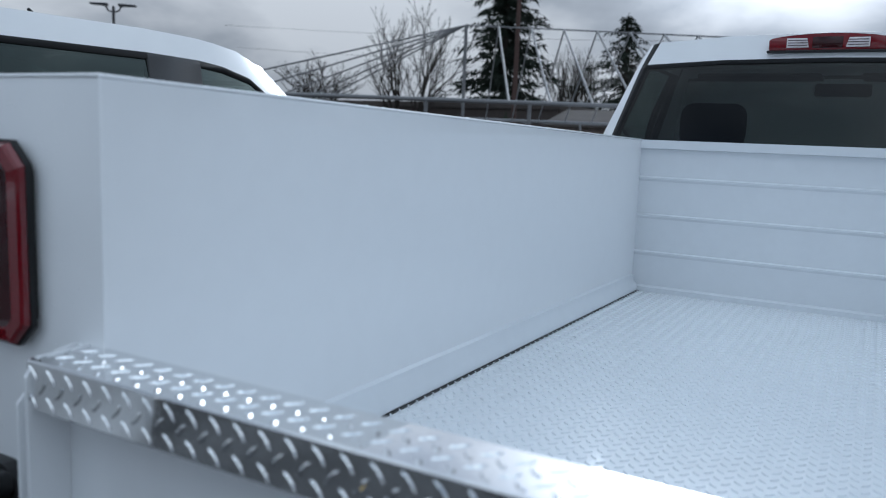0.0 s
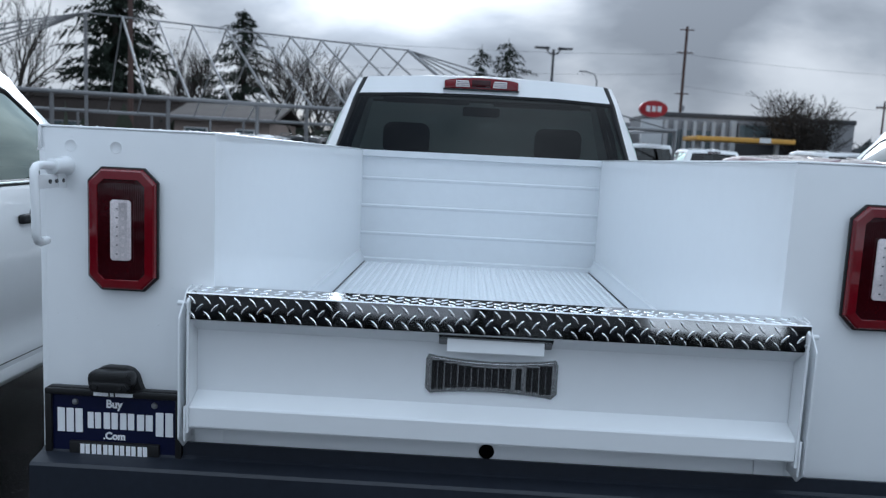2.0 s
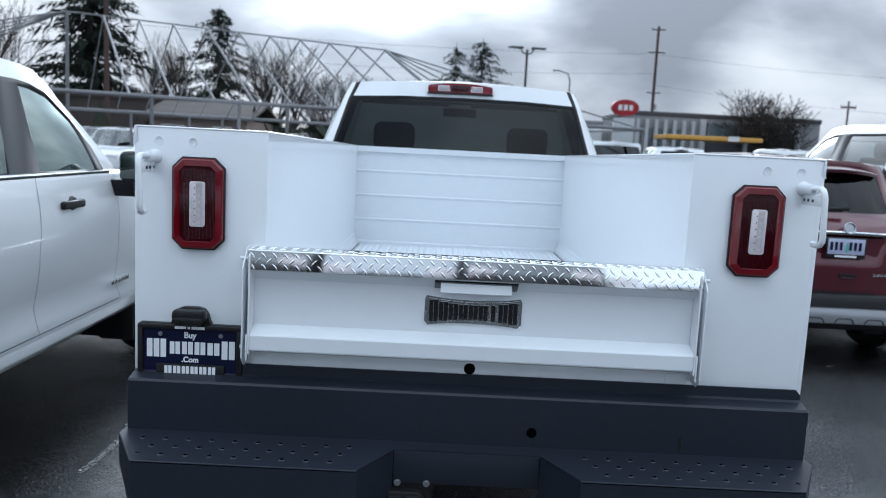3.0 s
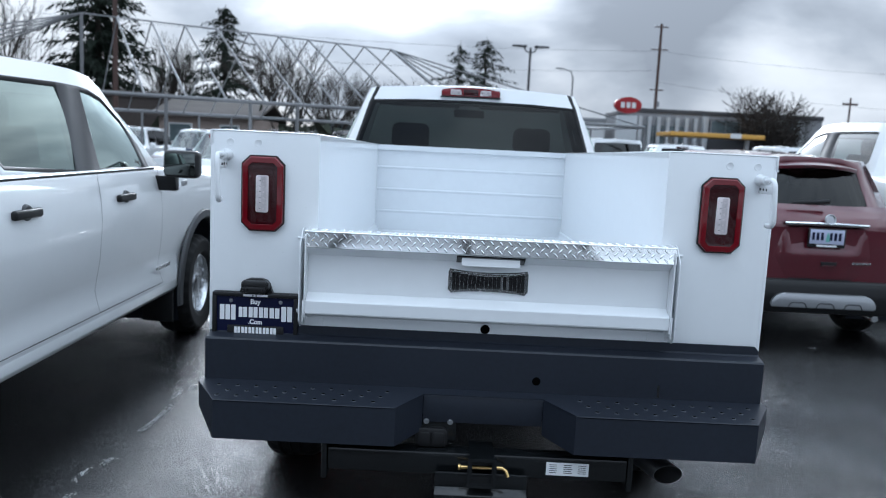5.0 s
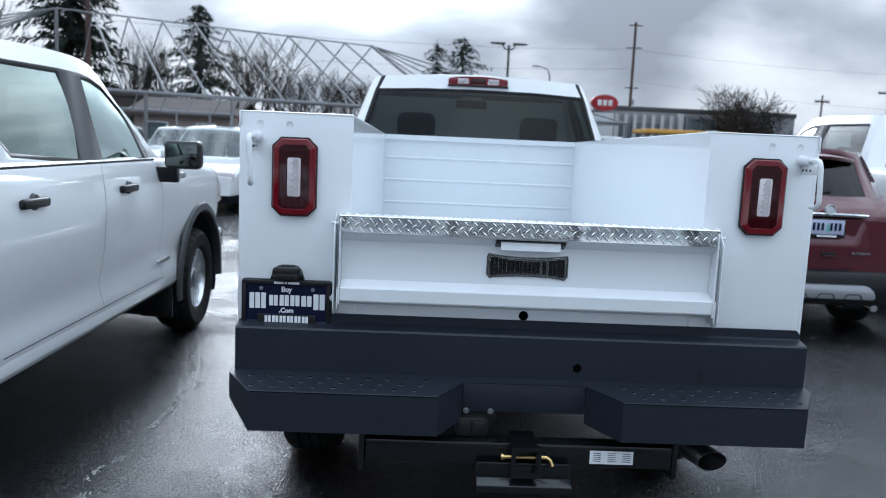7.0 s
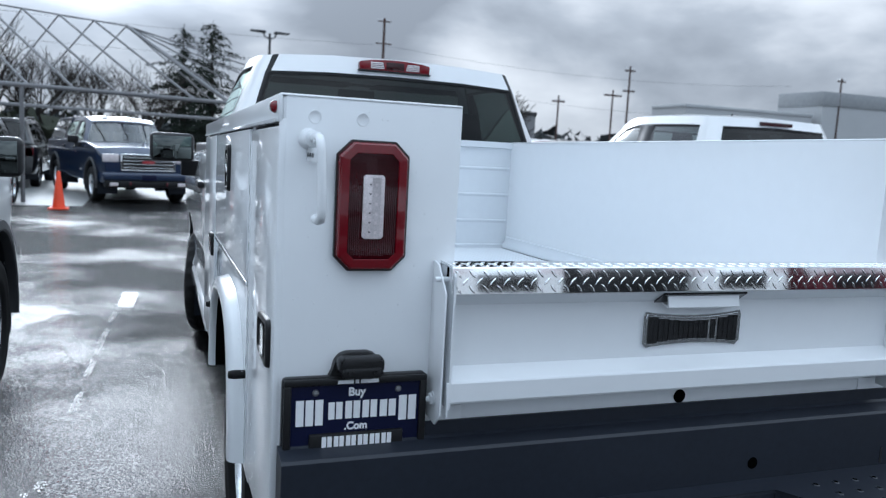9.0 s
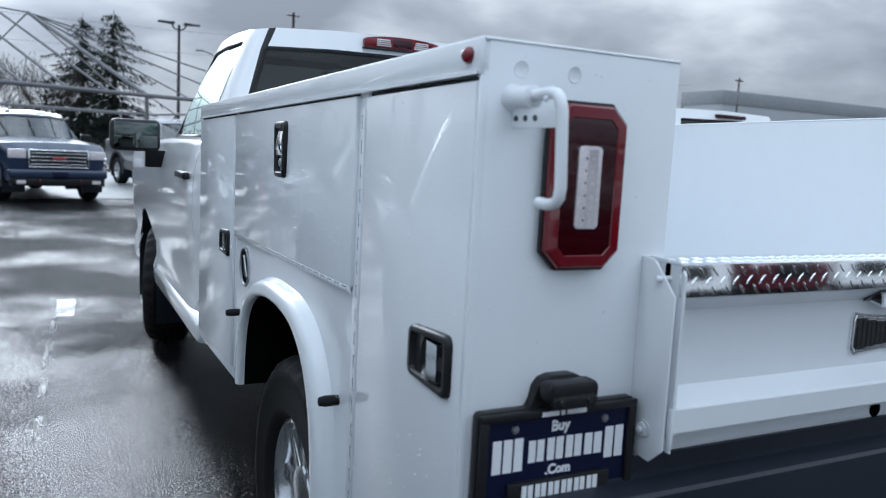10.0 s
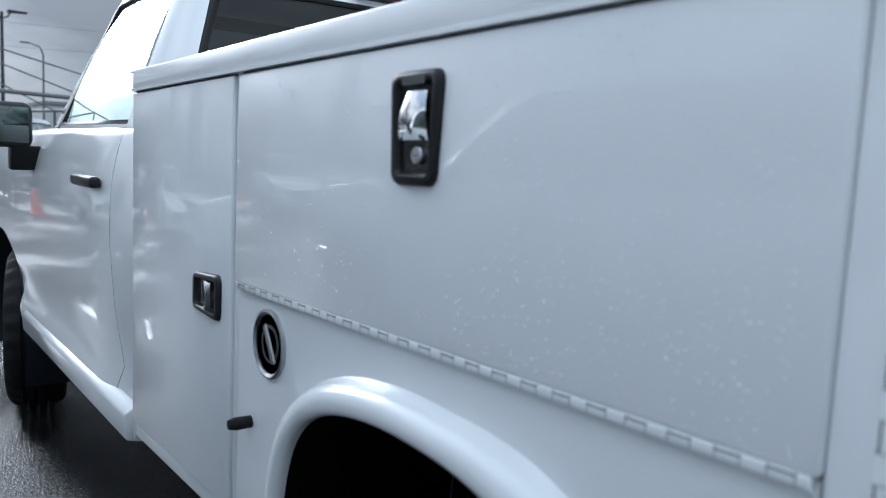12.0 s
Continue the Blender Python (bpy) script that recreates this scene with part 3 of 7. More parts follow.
def side_box(s):
    """Tool compartment box along one side; s = -1 left, 1 right."""
    x_out, x_in = s * 0.988, s * INNER
    lo, hi = min(x_out, x_in), max(x_out, x_in)
    def slab(a, b, y0, y1, z0, z1, bev=0.002):
        return box(min(s * a, s * b), max(s * a, s * b), y0, y1, z0, z1, bev)

    cab = part("side_cabinet", add(slab(0.615, 0.621, 0.003, LEN, 0.9, TOP - 0.006, 0), slab(0.93, 0.94, 0.02, 0.50, 0.60, TOP - 0.01, 0), slab(0.62, 0.985, LEN - 0.006, LEN, 0.60, TOP - 0.006, 0)), WHITE, truck, "white painted steel tool cabinet with inner wall")
    part("cabinet_lid", add(slab(0.615, 1.000, -0.0015, LEN, TOP - 0.006, TOP, 0.003), slab(0.9938, 1.002, -0.0010, LEN - 0.03, TOP - 0.056, TOP - 0.003), prism([(s * 0.99, TOP - 0.056), (s * 1.006, TOP - 0.056), (s * 1.006, TOP - 0.050), (s * 0.99, TOP - 0.044)], "y", 0.004, LEN - 0.034)), WHITE, cab, "white cabinet lid with drip lip")
    part("rear_panel", add(slab(0.615, 0.988, 0.0, 0.005, 0.62, TOP - 0.005), slab(0.985, 1.0, 0.0, 0.0068, 0.62, TOP - 0.05, 0.002), slab(0.980, 0.9935, 0.0012, 0.006, TOP - 0.07, TOP - 0.007)), WHITE, cab)
    part("door_post", slab(0.96, 0.992, 0.470, 0.5255, 0.60, TOP - 0.05), WHITE, cab)
    part("door_post", slab(0.96, 0.992, 1.700, 1.722, 0.655, TOP - 0.05), WHITE, cab)
    part("door_post", slab(0.96, 0.992, LEN - 0.022, LEN - 0.006, 0.60, TOP - 0.05), WHITE, cab)
    part("cabinet_sill", slab(0.955, 0.990, 1.70, LEN - 0.01, 0.612, 0.652), WHITE, cab)
    part("cabinet_sill", slab(0.955, 0.985, 0.016, 0.47, 0.600, 0.638), WHITE, cab)
    # lower panel round the wheel opening, with sheet thickness
    edge = arch_edge(0.004)
    pts = [(0.528, 0.60)] + edge + [(1.70, 0.655), (1.70, 1.132), (0.528, 1.132)]
    part("wheel_panel", prism(pts, "x", s * 0.972, s * 0.990), WHITE, truck)
    # rolled wheel flare
    e0 = arch_edge(0.0)
    prof = [(0.000, 1.008), (-0.001, 1.020), (0.005, 1.029), (0.016, 1.033), (0.040, 1.032), (0.056, 1.025), (0.066, 1.012), (0.070, 0.998), (0.078, 0.989)]
    rows = []
    fine = []
    for (a, b), (c, d) in zip(e0, e0[1:]):
        for k in range(4):
            fine.append((a + (c - a) * k / 4, b + (d - b) * k / 4))
    fine.append(e0[-1])
    sm = [Vector(p) for p in fine]
    for _ in range(4):
        sm = [sm[0]] + [(sm[i - 1] + sm[i] * 2 + sm[i + 1]) / 4 for i in range(1, len(sm) - 1)] + [sm[-1]]
    for i, p in enumerate(sm):
        d = (sm[min(i + 1, len(sm) - 1)] - sm[max(i - 1, 0)]).normalized()
        nrm = Vector((-d.y, d.x))
        if nrm.dot(p - Vector((1.07, 0.6))) < 0:
            nrm = -nrm
        wide = lerp([(0.0, 1.15), (0.30, 0.98), (0.48, 0.70), (0.70, 0.75), (1.0, 0.80)], i / (len(sm) - 1))
        rows.append([(s * x, p.x + nrm.x * o * wide, max(p.y + nrm.y * o * wide, 0.598)) for o, x in prof])
    part("wheel_flare", grid(rows), WHITE, truck, "rounded white wheel flare", smooth=45)
    # inner wheel housing
    rows = [[(s * x, p.x, p.y) for x in (1.010, 0.8, 0.62)] for p in sm]
    part("wheel_housing", add(grid(rows), prism([(p.x, p.y) for p in sm], "x", s * 0.60, s * 0.615)), WELLSHADE, truck)
    return cab


def latch(parent, s, y0, y1, z0, z1, upright):
    """Paddle latch in a black moulded bezel; upright ones have a lock below the paddle, the others narrow towards the front."""
    x, w, h = s * 1.000, y1 - y0, z1 - z0

    def ring(inset, out, r):
        pts = []
        for y, z in rounded(y0 + inset, y1 - inset, z0 + inset, z1 - inset, r, 3):
            u, v = (y - y0) / w, (z - z0) / h
            if upright:
                y = (y0 + y1) / 2 + (y - (y0 + y1) / 2) * (0.84 + 0.16 * v)
            else:
                z = z1 - (z1 - z) * (1.0 - 0.17 * u) - 0.008 * u
            pts.append((x + s * out, y, z))
        return pts

    bm = bmesh.new()
    loops = [[bm.verts.new(p) for p in ring(*q)] for q in ((0.0, 0.0, 0.018), (0.001, 0.006, 0.018), (0.004, 0.010, 0.015), (0.013, 0.011, 0.010), (0.016, 0.008, 0.008), (0.018, 0.0015, 0.007))]
    m = len(loops[0])
    for p, q in zip(loops, loops[1:]):
        for k in range(m):
            bm.faces.new((p[k], p[(k + 1) % m], q[(k + 1) % m], q[k]))
    bm.faces.new(loops[-1])
    bezel = part("latch", bm, PLASTIC, parent, "black recessed latch bezel", smooth=50, flat=False)
    if upright:
        rows = []
        for k in range(10):
            v = k / 9
            half = w * (0.21 + 0.09 * v)
            out = 0.006 + 0.009 * math.sin(0.35 + v * 2.0)
            rows.append([(x + s * (out - 0.004 * (2 * u - 1) ** 2), (y0 + y1) / 2 + half * (2 * u - 1), z1 - 0.028 - v * h * 0.42) for u in (0, 0.1, 0.3, 0.5, 0.7, 0.9, 1)])
        part("paddle", grid(rows), CHROME, bezel, "polished chrome pull paddle", smooth=60, flat=False)
        part("name_strip", box(min(x + s * 0.0105, x + s * 0.0118), max(x + s * 0.0105, x + s * 0.0118), y0 + w * 0.28, y1 - w * 0.28, z1 - 0.020, z1 - 0.008, 0.0004, 1), GREYPLASTIC, bezel)
        part("paddle_pit", prism(rounded(y0 + w * 0.20, y1 - w * 0.20, z0 + 0.020, z0 + h * 0.42, 0.008), "x", x + s * 0.0016, x + s * 0.0020), BLACKINK, bezel)
        lk = move(lathe([(0.0, 0.0), (0.0125, 0.0), (0.0125, 0.005), (0.0105, 0.007), (0.0, 0.007)], 24), pose(x + s * 0.002, (y0 + y1) / 2 - 0.009, z0 + 0.041, 0, 90 * s, 0))
        lock = part("lock", lk, STEEL, bezel, "round steel key lock")
        part("keyhole", box(min(x + s * 0.0090, x + s * 0.0094), max(x + s * 0.0090, x + s * 0.0094), (y0 + y1) / 2 - 0.0150, (y0 + y1) / 2 - 0.0030, z0 + 0.0402, z0 + 0.0418), BLACKINK, lock)
    else:
        def at(u, v, out):
            return (x + s * out, y0 + w * u, z0 + h * v)

        bm = bmesh.new()
        face = [bm.verts.new(at(*p)) for p in ((0.684, 0.70, 0.004), (0.60, 0.84, 0.0055), (0.44, 0.815, 0.0140), (0.42, 0.20, 0.0140), (0.65, 0.18, 0.0045), (0.215, 0.80, 0.0125), (0.20, 0.21, 0.0125), (0.215, 0.80, 0.002), (0.20, 0.21, 0.002))]
        for f in ((0, 1, 2), (0, 2, 3, 4), (2, 5, 6, 3), (5, 7, 8, 6)):
            bm.faces.new([face[i] for i in f])
        part("paddle_pit", prism([(y0 + w * u, z0 + h * v) for u, v in ((0.16, 0.17), (0.72, 0.17), (0.76, 0.30), (0.76, 0.78), (0.70, 0.86), (0.16, 0.85))], "x", x + s * 0.0015, x + s * 0.0022), BLACKINK, bezel)
        part("paddle", bm, CHROME, bezel, "faceted chrome pull paddle", smooth=0)
        lk = move(lathe([(0.0, 0.0), (0.011, 0.0), (0.011, 0.004), (0.0, 0.005)], 18), pose(x + s * 0.002, y0 + 0.030, (z0 + z1) / 2, 0, 90 * s, 0))
        part("lock", lk, PLASTIC, bezel)


def hinge(parent, s, a, b, along, fixed):
    """A painted piano hinge: one rounded pin line with knuckle slots along y or z."""
    def bar(p0, p1, q0, q1, x0, x1):
        lo, hi = min(s * x0, s * x1), max(s * x0, s * x1)
        return box(lo, hi, p0, p1, q0, q1) if along == "y" else box(lo, hi, q0, q1, p0, p1)

    strip = bar(a, b, fixed - 0.0062, fixed + 0.0062, 0.990, 1.0012)
    bmesh.ops.bevel(strip, geom=list(strip.edges), offset=0.0018, segments=2, affect="EDGES", profile=0.5)
    body = part("hinge", add(strip, bar(a, b, fixed - 0.012, fixed + 0.012, 0.988, 0.9940)), WHITE, parent, "white painted piano hinge")
    slots = bmesh.new()
    n = max(4, int((b - a) / 0.050))
    for k in range(n):
        p = a + (b - a) * (k + 0.25) / n
        add(slots, bar(p, p + 0.0007, fixed - 0.0050, fixed + 0.0062, 0.998, 1.0016), bar(p + 0.0250, p + 0.0257, fixed - 0.0050, fixed + 0.0062, 0.998, 1.0016), bar(p, p + 0.0257, fixed + 0.0030, fixed + 0.0047, 0.994, 1.0016))
    part("knuckle_gap", slots, GREYPLASTIC, body)["kind"] = "stuff"


def cabinet_door(s, y0, y1, z0, z1, label):
    bm = box(min(s * 0.984, s * 1.0), max(s * 0.984, s * 1.0), y0, y1, z0, z1, 0.004, 3)
    d = part("cabinet_door", bm, WHITE, truck, label)
    # strips set behind the door edges, coloured as the shade of the gaps
    gap_strips = bmesh.new()
    for a, b, c, e in ((y0 - 0.004, y0 + 0.002, z0, z1), (y1 - 0.002, y1 + 0.004, z0, z1), (y0, y1, z1 - 0.002, z1 + 0.006)):
        add(gap_strips, box(min(s * 0.975, s * 0.9895), max(s * 0.975, s * 0.9895), a, b, c, e))
    part("door_gap_shade", gap_strips, GAPSHADE, d)
    return d


for s in (-1, 1):
    side_box(s)
    d = cabinet_door(s, 0.0115, 0.467, 0.640, 1.536, "tall white rear cabinet door beaded with rain")
    latch(d, s, 0.041, 0.197, 1.028, 1.137, False)
    hinge(d, s, 0.66, 1.51, "z", 0.479)
    d = cabinet_door(s, 0.526, 1.698, 1.1365, 1.540, "wide white drop-down cabinet door beaded with rain")
    latch(d, s, 1.040, 1.156, 1.349, 1.503, True)
    hinge(d, s, 0.531, 1.69, "y", 1.1305)
    d = cabinet_door(s, 1.724, 2.386, 0.655, 1.540, "tall white front cabinet door")
    latch(d, s, 1.766, 1.912, 1.040, 1.139, False)
    # rubber door bumpers on the flanks
    for y, z in ((0.600, 0.864), (1.635, 0.866)):
        part("door_bumper", move(lathe([(0.0, 0.0), (0.012, 0.0), (0.013, 0.03), (0.010, 0.045), (0.0, 0.047)], 16), pose(s * 0.99, y, z, 0, 90 * s, 0)), RUBBER, truck)
    part("side_marker", move(lathe([(0.0, 0.0), (0.013, 0.0), (0.013, 0.004), (0.010, 0.010), (0.005, 0.013), (0.0, 0.0135)], 20), pose(s * 1.002, 0.034, 1.574, 0, 90 * s, 0)), RED, truck, "small round red marker lamp")

# fuel filler on the left flank
f = move(lathe([(0.054, 0.0), (0.066, 0.0), (0.066, 0.005), (0.061, 0.007), (0.056, 0.003), (0.054, -0.03)], 36), pose(-0.990, 1.556, 1.037, 0, -90, 0))
filler = part("fuel_filler", f, STEEL, truck, "round steel fuel filler ring")
part("filler_cap", add(move(lathe([(0.0, 0.0), (0.05, 0.0), (0.05, 0.012), (0.0, 0.012)], 28), pose(-0.974, 1.556, 1.037, 0, -90, 0)), move(lathe([(0.030, 0.012), (0.050, 0.0105), (0.050, 0.014), (0.030, 0.017)], 28, closed=True), pose(-0.974, 1.556, 1.037, 0, -90, 0))), GREYPLASTIC, filler)
part("cap_lever", move(box(-0.040, 0.040, -0.007, 0.007, 0, 0.010, 0.003), pose(-0.984, 1.556, 1.037, 0, -90, 0) @ pose(0, 0, 0, 0, 0, 32)), STEEL, filler)

# bed: floor of painted tread plate, bulkhead of ribbed panels, cove strips
bm = box(-INNER + 0.012, INNER - 0.012, 0.0, LEN - 0.02, BED - 0.01, BED)
add(bm, lozenges(-0.580, 0.580, 0.012, 2.37, lambda u, v: (Vector((u, v, BED)), Vector((1, 0, 0)), Vector((0, 1, 0)), Vector((0, 0, 1))), 0.0165, 0.0230, 0.0072, 0.0030))
part("bed_floor", bm, BEDWHITE, truck, "white painted diamond tread bed floor", smooth=0)
prof = [(2.392, BED + 0.012)]
for z in (1.168, 1.312, 1.455):
    prof += [(2.392, z - 0.014), (2.387, z - 0.005), (2.387, z + 0.001), (2.393, z + 0.005)]
prof += [(2.392, 1.562), (2.375, 1.566), (2.375, 1.597), (2.41, 1.597), (2.41, 0.95), (2.392, 0.95)]
part("bulkhead", prism(prof, "x", -INNER, INNER), BEDWHITE, truck, "white bed bulkhead with three pressed ribs", smooth=0)
part("bulkhead_foot", prism([(2.392, BED), (2.378, BED), (2.378, BED + 0.018), (2.392, BED + 0.024)], "x", -INNER, INNER), BEDWHITE, truck)
for s in (-1, 1):
    pts = [(s * INNER, BED + 0.066), (s * (INNER - 0.009), BED + 0.062), (s * (INNER - 0.011), BED + 0.040), (s * (INNER - 0.024), BED + 0.022), (s * (INNER - 0.027), BED + 0.004), (s * INNER, BED + 0.004)]
    part("bed_cove", prism(pts, "y", 0.004, 2.378), BEDWHITE, truck, "white cove strip at the bed edge")
    part("bed_seam", box(min(s * (INNER - 0.026), s * (INNER - 0.0345)), max(s * (INNER - 0.026), s * (INNER - 0.0345)), 0.01, 2.375, BED + 0.0005, BED + 0.0022), PLASTIC, truck)


# ---- tailgate ----
gate = part("tailgate", add(
    prism([(-0.032, 0.960), (-0.032, 1.176), (-0.076, 1.206), (-0.076, 1.262), (0.002, 1.262), (0.002, 0.946), (-0.004, 0.946)], "x", -0.640, 0.640),
    prism([(-0.030, 1.042), (-0.080, 1.020), (-0.082, 1.016), (-0.082, 0.976), (-0.080, 0.972), (-0.030, 0.966)], "x", -0.640, 0.640)), WHITE, truck, "white folding tailgate with a recessed face", smooth=0)
trim = prism([(-0.0820, 1.209), (-0.0794, 1.2635), (-0.078, 1.266), (0.004, 1.266), (0.004, 1.263), (-0.0770, 1.2625), (-0.0790, 1.209)], "x", -0.648, 0.648)
add(trim, lozenges(-0.636, 0.636, 1.2190, 1.259, lambda u, v: (Vector((u, -0.0820 + 0.0477 * (v - 1.209), v)), Vector((1, 0, 0)), Vector((0, 0.0477, 1)), Vector((0, -1, 0.0477))), 0.0160, 0.0236, 0.0058, 0.0015))
add(trim, lozenges(-0.636, 0.636, -0.066, -0.004, lambda u, v: (Vector((u, v, 1.266)), Vector((1, 0, 0)), Vector((0, 1, 0)), Vector((0, 0, 1))), 0.0160, 0.0236, 0.0058, 0.0015))
part("tread_trim", trim, TREAD, gate, "polished aluminium diamond tread trim", smooth=0)
for s in (-1, 1):
    for z in (1.222,):
        part("rivet", move(lathe([(0.0, 0.0), (0.004, 0.0), (0.003, 0.0025), (0.0, 0.003)], 12), pose(s * 0.640, -0.0815, z, 90, 0, 0)), STEEL, gate)
    # end cheek of the gate
    part("gate_cheek", prism([(-0.086, 0.962), (-0.086, 1.246), (-0.070, 1.268), (0.0, 1.268), (0.0, 0.962)], "x", s * 0.6405, s * 0.6455), WHITE, gate)
    # fixed post with bent lip, slot and pin
    post = part("gate_post", add(
        prism([(0.0, 0.926), (-0.056, 0.920), (-0.086, 0.948), (-0.086, 1.210), (-0.034, 1.264), (-0.012, 1.268), (0.0, 1.268)], "x", s * 0.660, s * 0.664, 0.001),
        box(min(s * 0.648, s * 0.664), max(s * 0.648, s * 0.664), -0.005, 0.0, 0.926, 1.266, 0.0015)), WHITE, truck, "white tailgate hinge post")
    part("latch_pin", tube([(s * 0.642, -0.051, 1.236), (s * 0.676, -0.051, 1.236)], 0.0055, 12), WHITE, post)
    part("slot", prism([(y, z) for y, z in rounded(-0.052, -0.040, 1.236, 1.262, 0.005)], "x", s * 0.6458, s * 0.6464), VOID, gate)
    bolt = part("hinge_bolt", move(add(lathe([(0.0, 0.0), (0.0135, 0.0), (0.0135, 0.008), (0.0115, 0.009), (0.0, 0.009)], 6), lathe([(0.0, 0.0), (0.016, 0.0), (0.016, 0.003), (0.0, 0.003)], 20)), pose(s * 0.664, -0.040, 0.973, 0, 90 * s, 0)), SEAM, post, "pale zinc hinge nut")
    part("bolt_end", move(lathe([(0.0, 0.008), (0.0062, 0.008), (0.0062, 0.013), (0.0050, 0.014), (0.0, 0.014)], 16), pose(s * 0.664, -0.040, 0.973, 0, 90 * s, 0)), SEAM, post)
    part("gate_strap", prism([(-0.090, 0.944), (-0.078, 0.944), (-0.078, 1.02), (-0.090, 1.02)], "x", s * 0.646, s * 0.650, 0.001), WHITE, gate)
# handle pocket and flap
pocket = part("handle_pocket", prism([(-0.036, 1.1735), (-0.072, 1.1985), (-0.072, 1.2035), (-0.036, 1.1790)], "x", -0.116, 0.124), BLACKINK, gate)
part("handle_flap", prism([(-0.060, 1.202), (-0.064, 1.202), (-0.070, 1.168), (-0.067, 1.165), (-0.040, 1.172), (-0.040, 1.176), (-0.064, 1.171)], "x", -0.098, 0.106), WHITE, gate, "white pull flap of the tailgate handle")
# maker's badge: chamfered plate with bowed edges, dark field, blank letter blocks
def badge(grow, y, depth):
    top, low = [], []
    for k in range(13):
        u = -1 + k / 6
        x = u * (0.142 - grow)
        sag = 0.010 * (1 - u * u)
        top.append((x, 1.152 - grow - sag))
        low.append((x, 1.064 + grow + sag * 0.9))
    c = 0.012
    top[0], top[-1] = (top[0][0] + c * 0.4, top[0][1]), (top[-1][0] - c * 0.4, top[-1][1])
    pts = low + [(0.142 - grow, 1.064 + grow + c), (0.142 - grow, 1.152 - grow - c)] + top[::-1] + [(-0.142 + grow, 1.152 - grow - c), (-0.142 + grow, 1.064 + grow + c)]
    pts[0], pts[12] = (pts[0][0] + c, pts[0][1]), (pts[12][0] - c, pts[12][1])
    return prism(pts, "y", y, y - depth)


bdg = part("badge", badge(0.0, -0.032, 0.006), DARKCHROME, gate, "chrome maker's badge with dark blank blocks", smooth=20)
part("badge_field", badge(0.006, -0.038, 0.0012), DARKCHROME, bdg, smooth=20)
for k in range(9):
    cx = -0.116 + 0.0290 * k
    top = 1.141 - 0.012 * (1 - (cx / 0.12) ** 2)
    low = 1.074 + 0.010 * (1 - (cx / 0.12) ** 2)
    for x in ((cx - 0.0070, cx + 0.0070) if k != 6 else (cx,)):
        part("letter_block", box(x - 0.0063, x + 0.0063, -0.0425, -0.0392, low, top, 0.0006, 1), BLACKINK, bdg)
# white sill below the gate
part("rear_sill", add(box(-0.652, 0.652, -0.012, 0.0, 0.86, 0.966, 0.002)), WHITE, truck)
part("sill_hole", move(lathe([(0.0, 0.0), (0.017, 0.0), (0.017, 0.0015), (0.0, 0.0015)], 24), pose(0.0, -0.0122, 0.930, 90, 0, 0)), VOID, truck)
for s in (-1, 1):
    part("sill_pocket", box(min(s * 0.585, s * 0.648), max(s * 0.585, s * 0.648), -0.016, -0.012, 0.908, 0.946, 0.0018), WHITE, truck)


# ---- rear lamps, plugs, rods ----
def rear_lamp(cx):
    base = part("tail_lamp", add(prism(octagon(cx - 0.077, cx + 0.077, 1.248, 1.5165, 0.030), "y", -0.008, -0.017, 0.002), prism(octagon(cx - 0.066, cx + 0.066, 1.259, 1.5055, 0.027), "y", 0.0, -0.009)), PLASTIC, truck, "octagonal red tail lamp with clear centre strip")
    bm = bmesh.new()
    rings = [[bm.verts.new((x, y, z)) for x, z in octagon(cx - w, cx + w, 1.382 - h, 1.382 + h, c)] for w, h, c, y in ((0.0745, 0.1317, 0.029, -0.013), (0.0715, 0.1287, 0.028, -0.024), (0.0685, 0.1257, 0.027, -0.027), (0.0520, 0.1092, 0.015, -0.0285), (0.0505, 0.1077, 0.014, -0.0262))]
    for p, q in zip(rings, rings[1:]):
        for k in range(8):
            bm.faces.new((p[k], p[(k + 1) % 8], q[(k + 1) % 8], q[k]))
    part("red_ring", bm, RED, base, "bright red outer light ring", smooth=0)
    lens = prism(octagon(cx - 0.0510, cx + 0.0510, 1.2738, 1.4902, 0.014), "y", -0.020, -0.0266)
    part("inner_lens", lens, DARKRED, base, "dark red lens with fine upright ribs")
    ribs = bmesh.new()
    for k in range(25):
        x = cx - 0.048 + 0.004 * k
        for z0, z1 in ((1.281, 1.316), (1.449, 1.483)) if abs(x - cx) < 0.026 else ((1.283, 1.481),):
            add(ribs, prism([(x - 0.0014, -0.0265), (x + 0.0014, -0.0265), (x, -0.0274)], "z", z0, z1))
    part("lens_ribs", ribs, DARKRED, base, smooth=0)["kind"] = "stuff"
    strip = part("clear_strip", prism(octagon(cx - 0.0225, cx + 0.0225, 1.3165, 1.4475, 0.005), "y", -0.024, -0.0292, 0.0008), CLEAR, base, "clear reversing lamp strip")
    part("strip_board", box(cx - 0.0035, cx + 0.0145, -0.0297, -0.0293, 1.322, 1.442), DIODE, strip)
    for k in range(6):
        z = 1.3265 + 0.0195 * k
        part("light_diode", box(cx + 0.002, cx + 0.0085, -0.0301, -0.0297, z, z + 0.0065, 0.0003, 1), CLEAR, strip)
        part("light_diode", box(cx - 0.0095, cx - 0.0055, -0.0300, -0.0293, z + 0.003, z + 0.0055), GREYPLASTIC, strip)


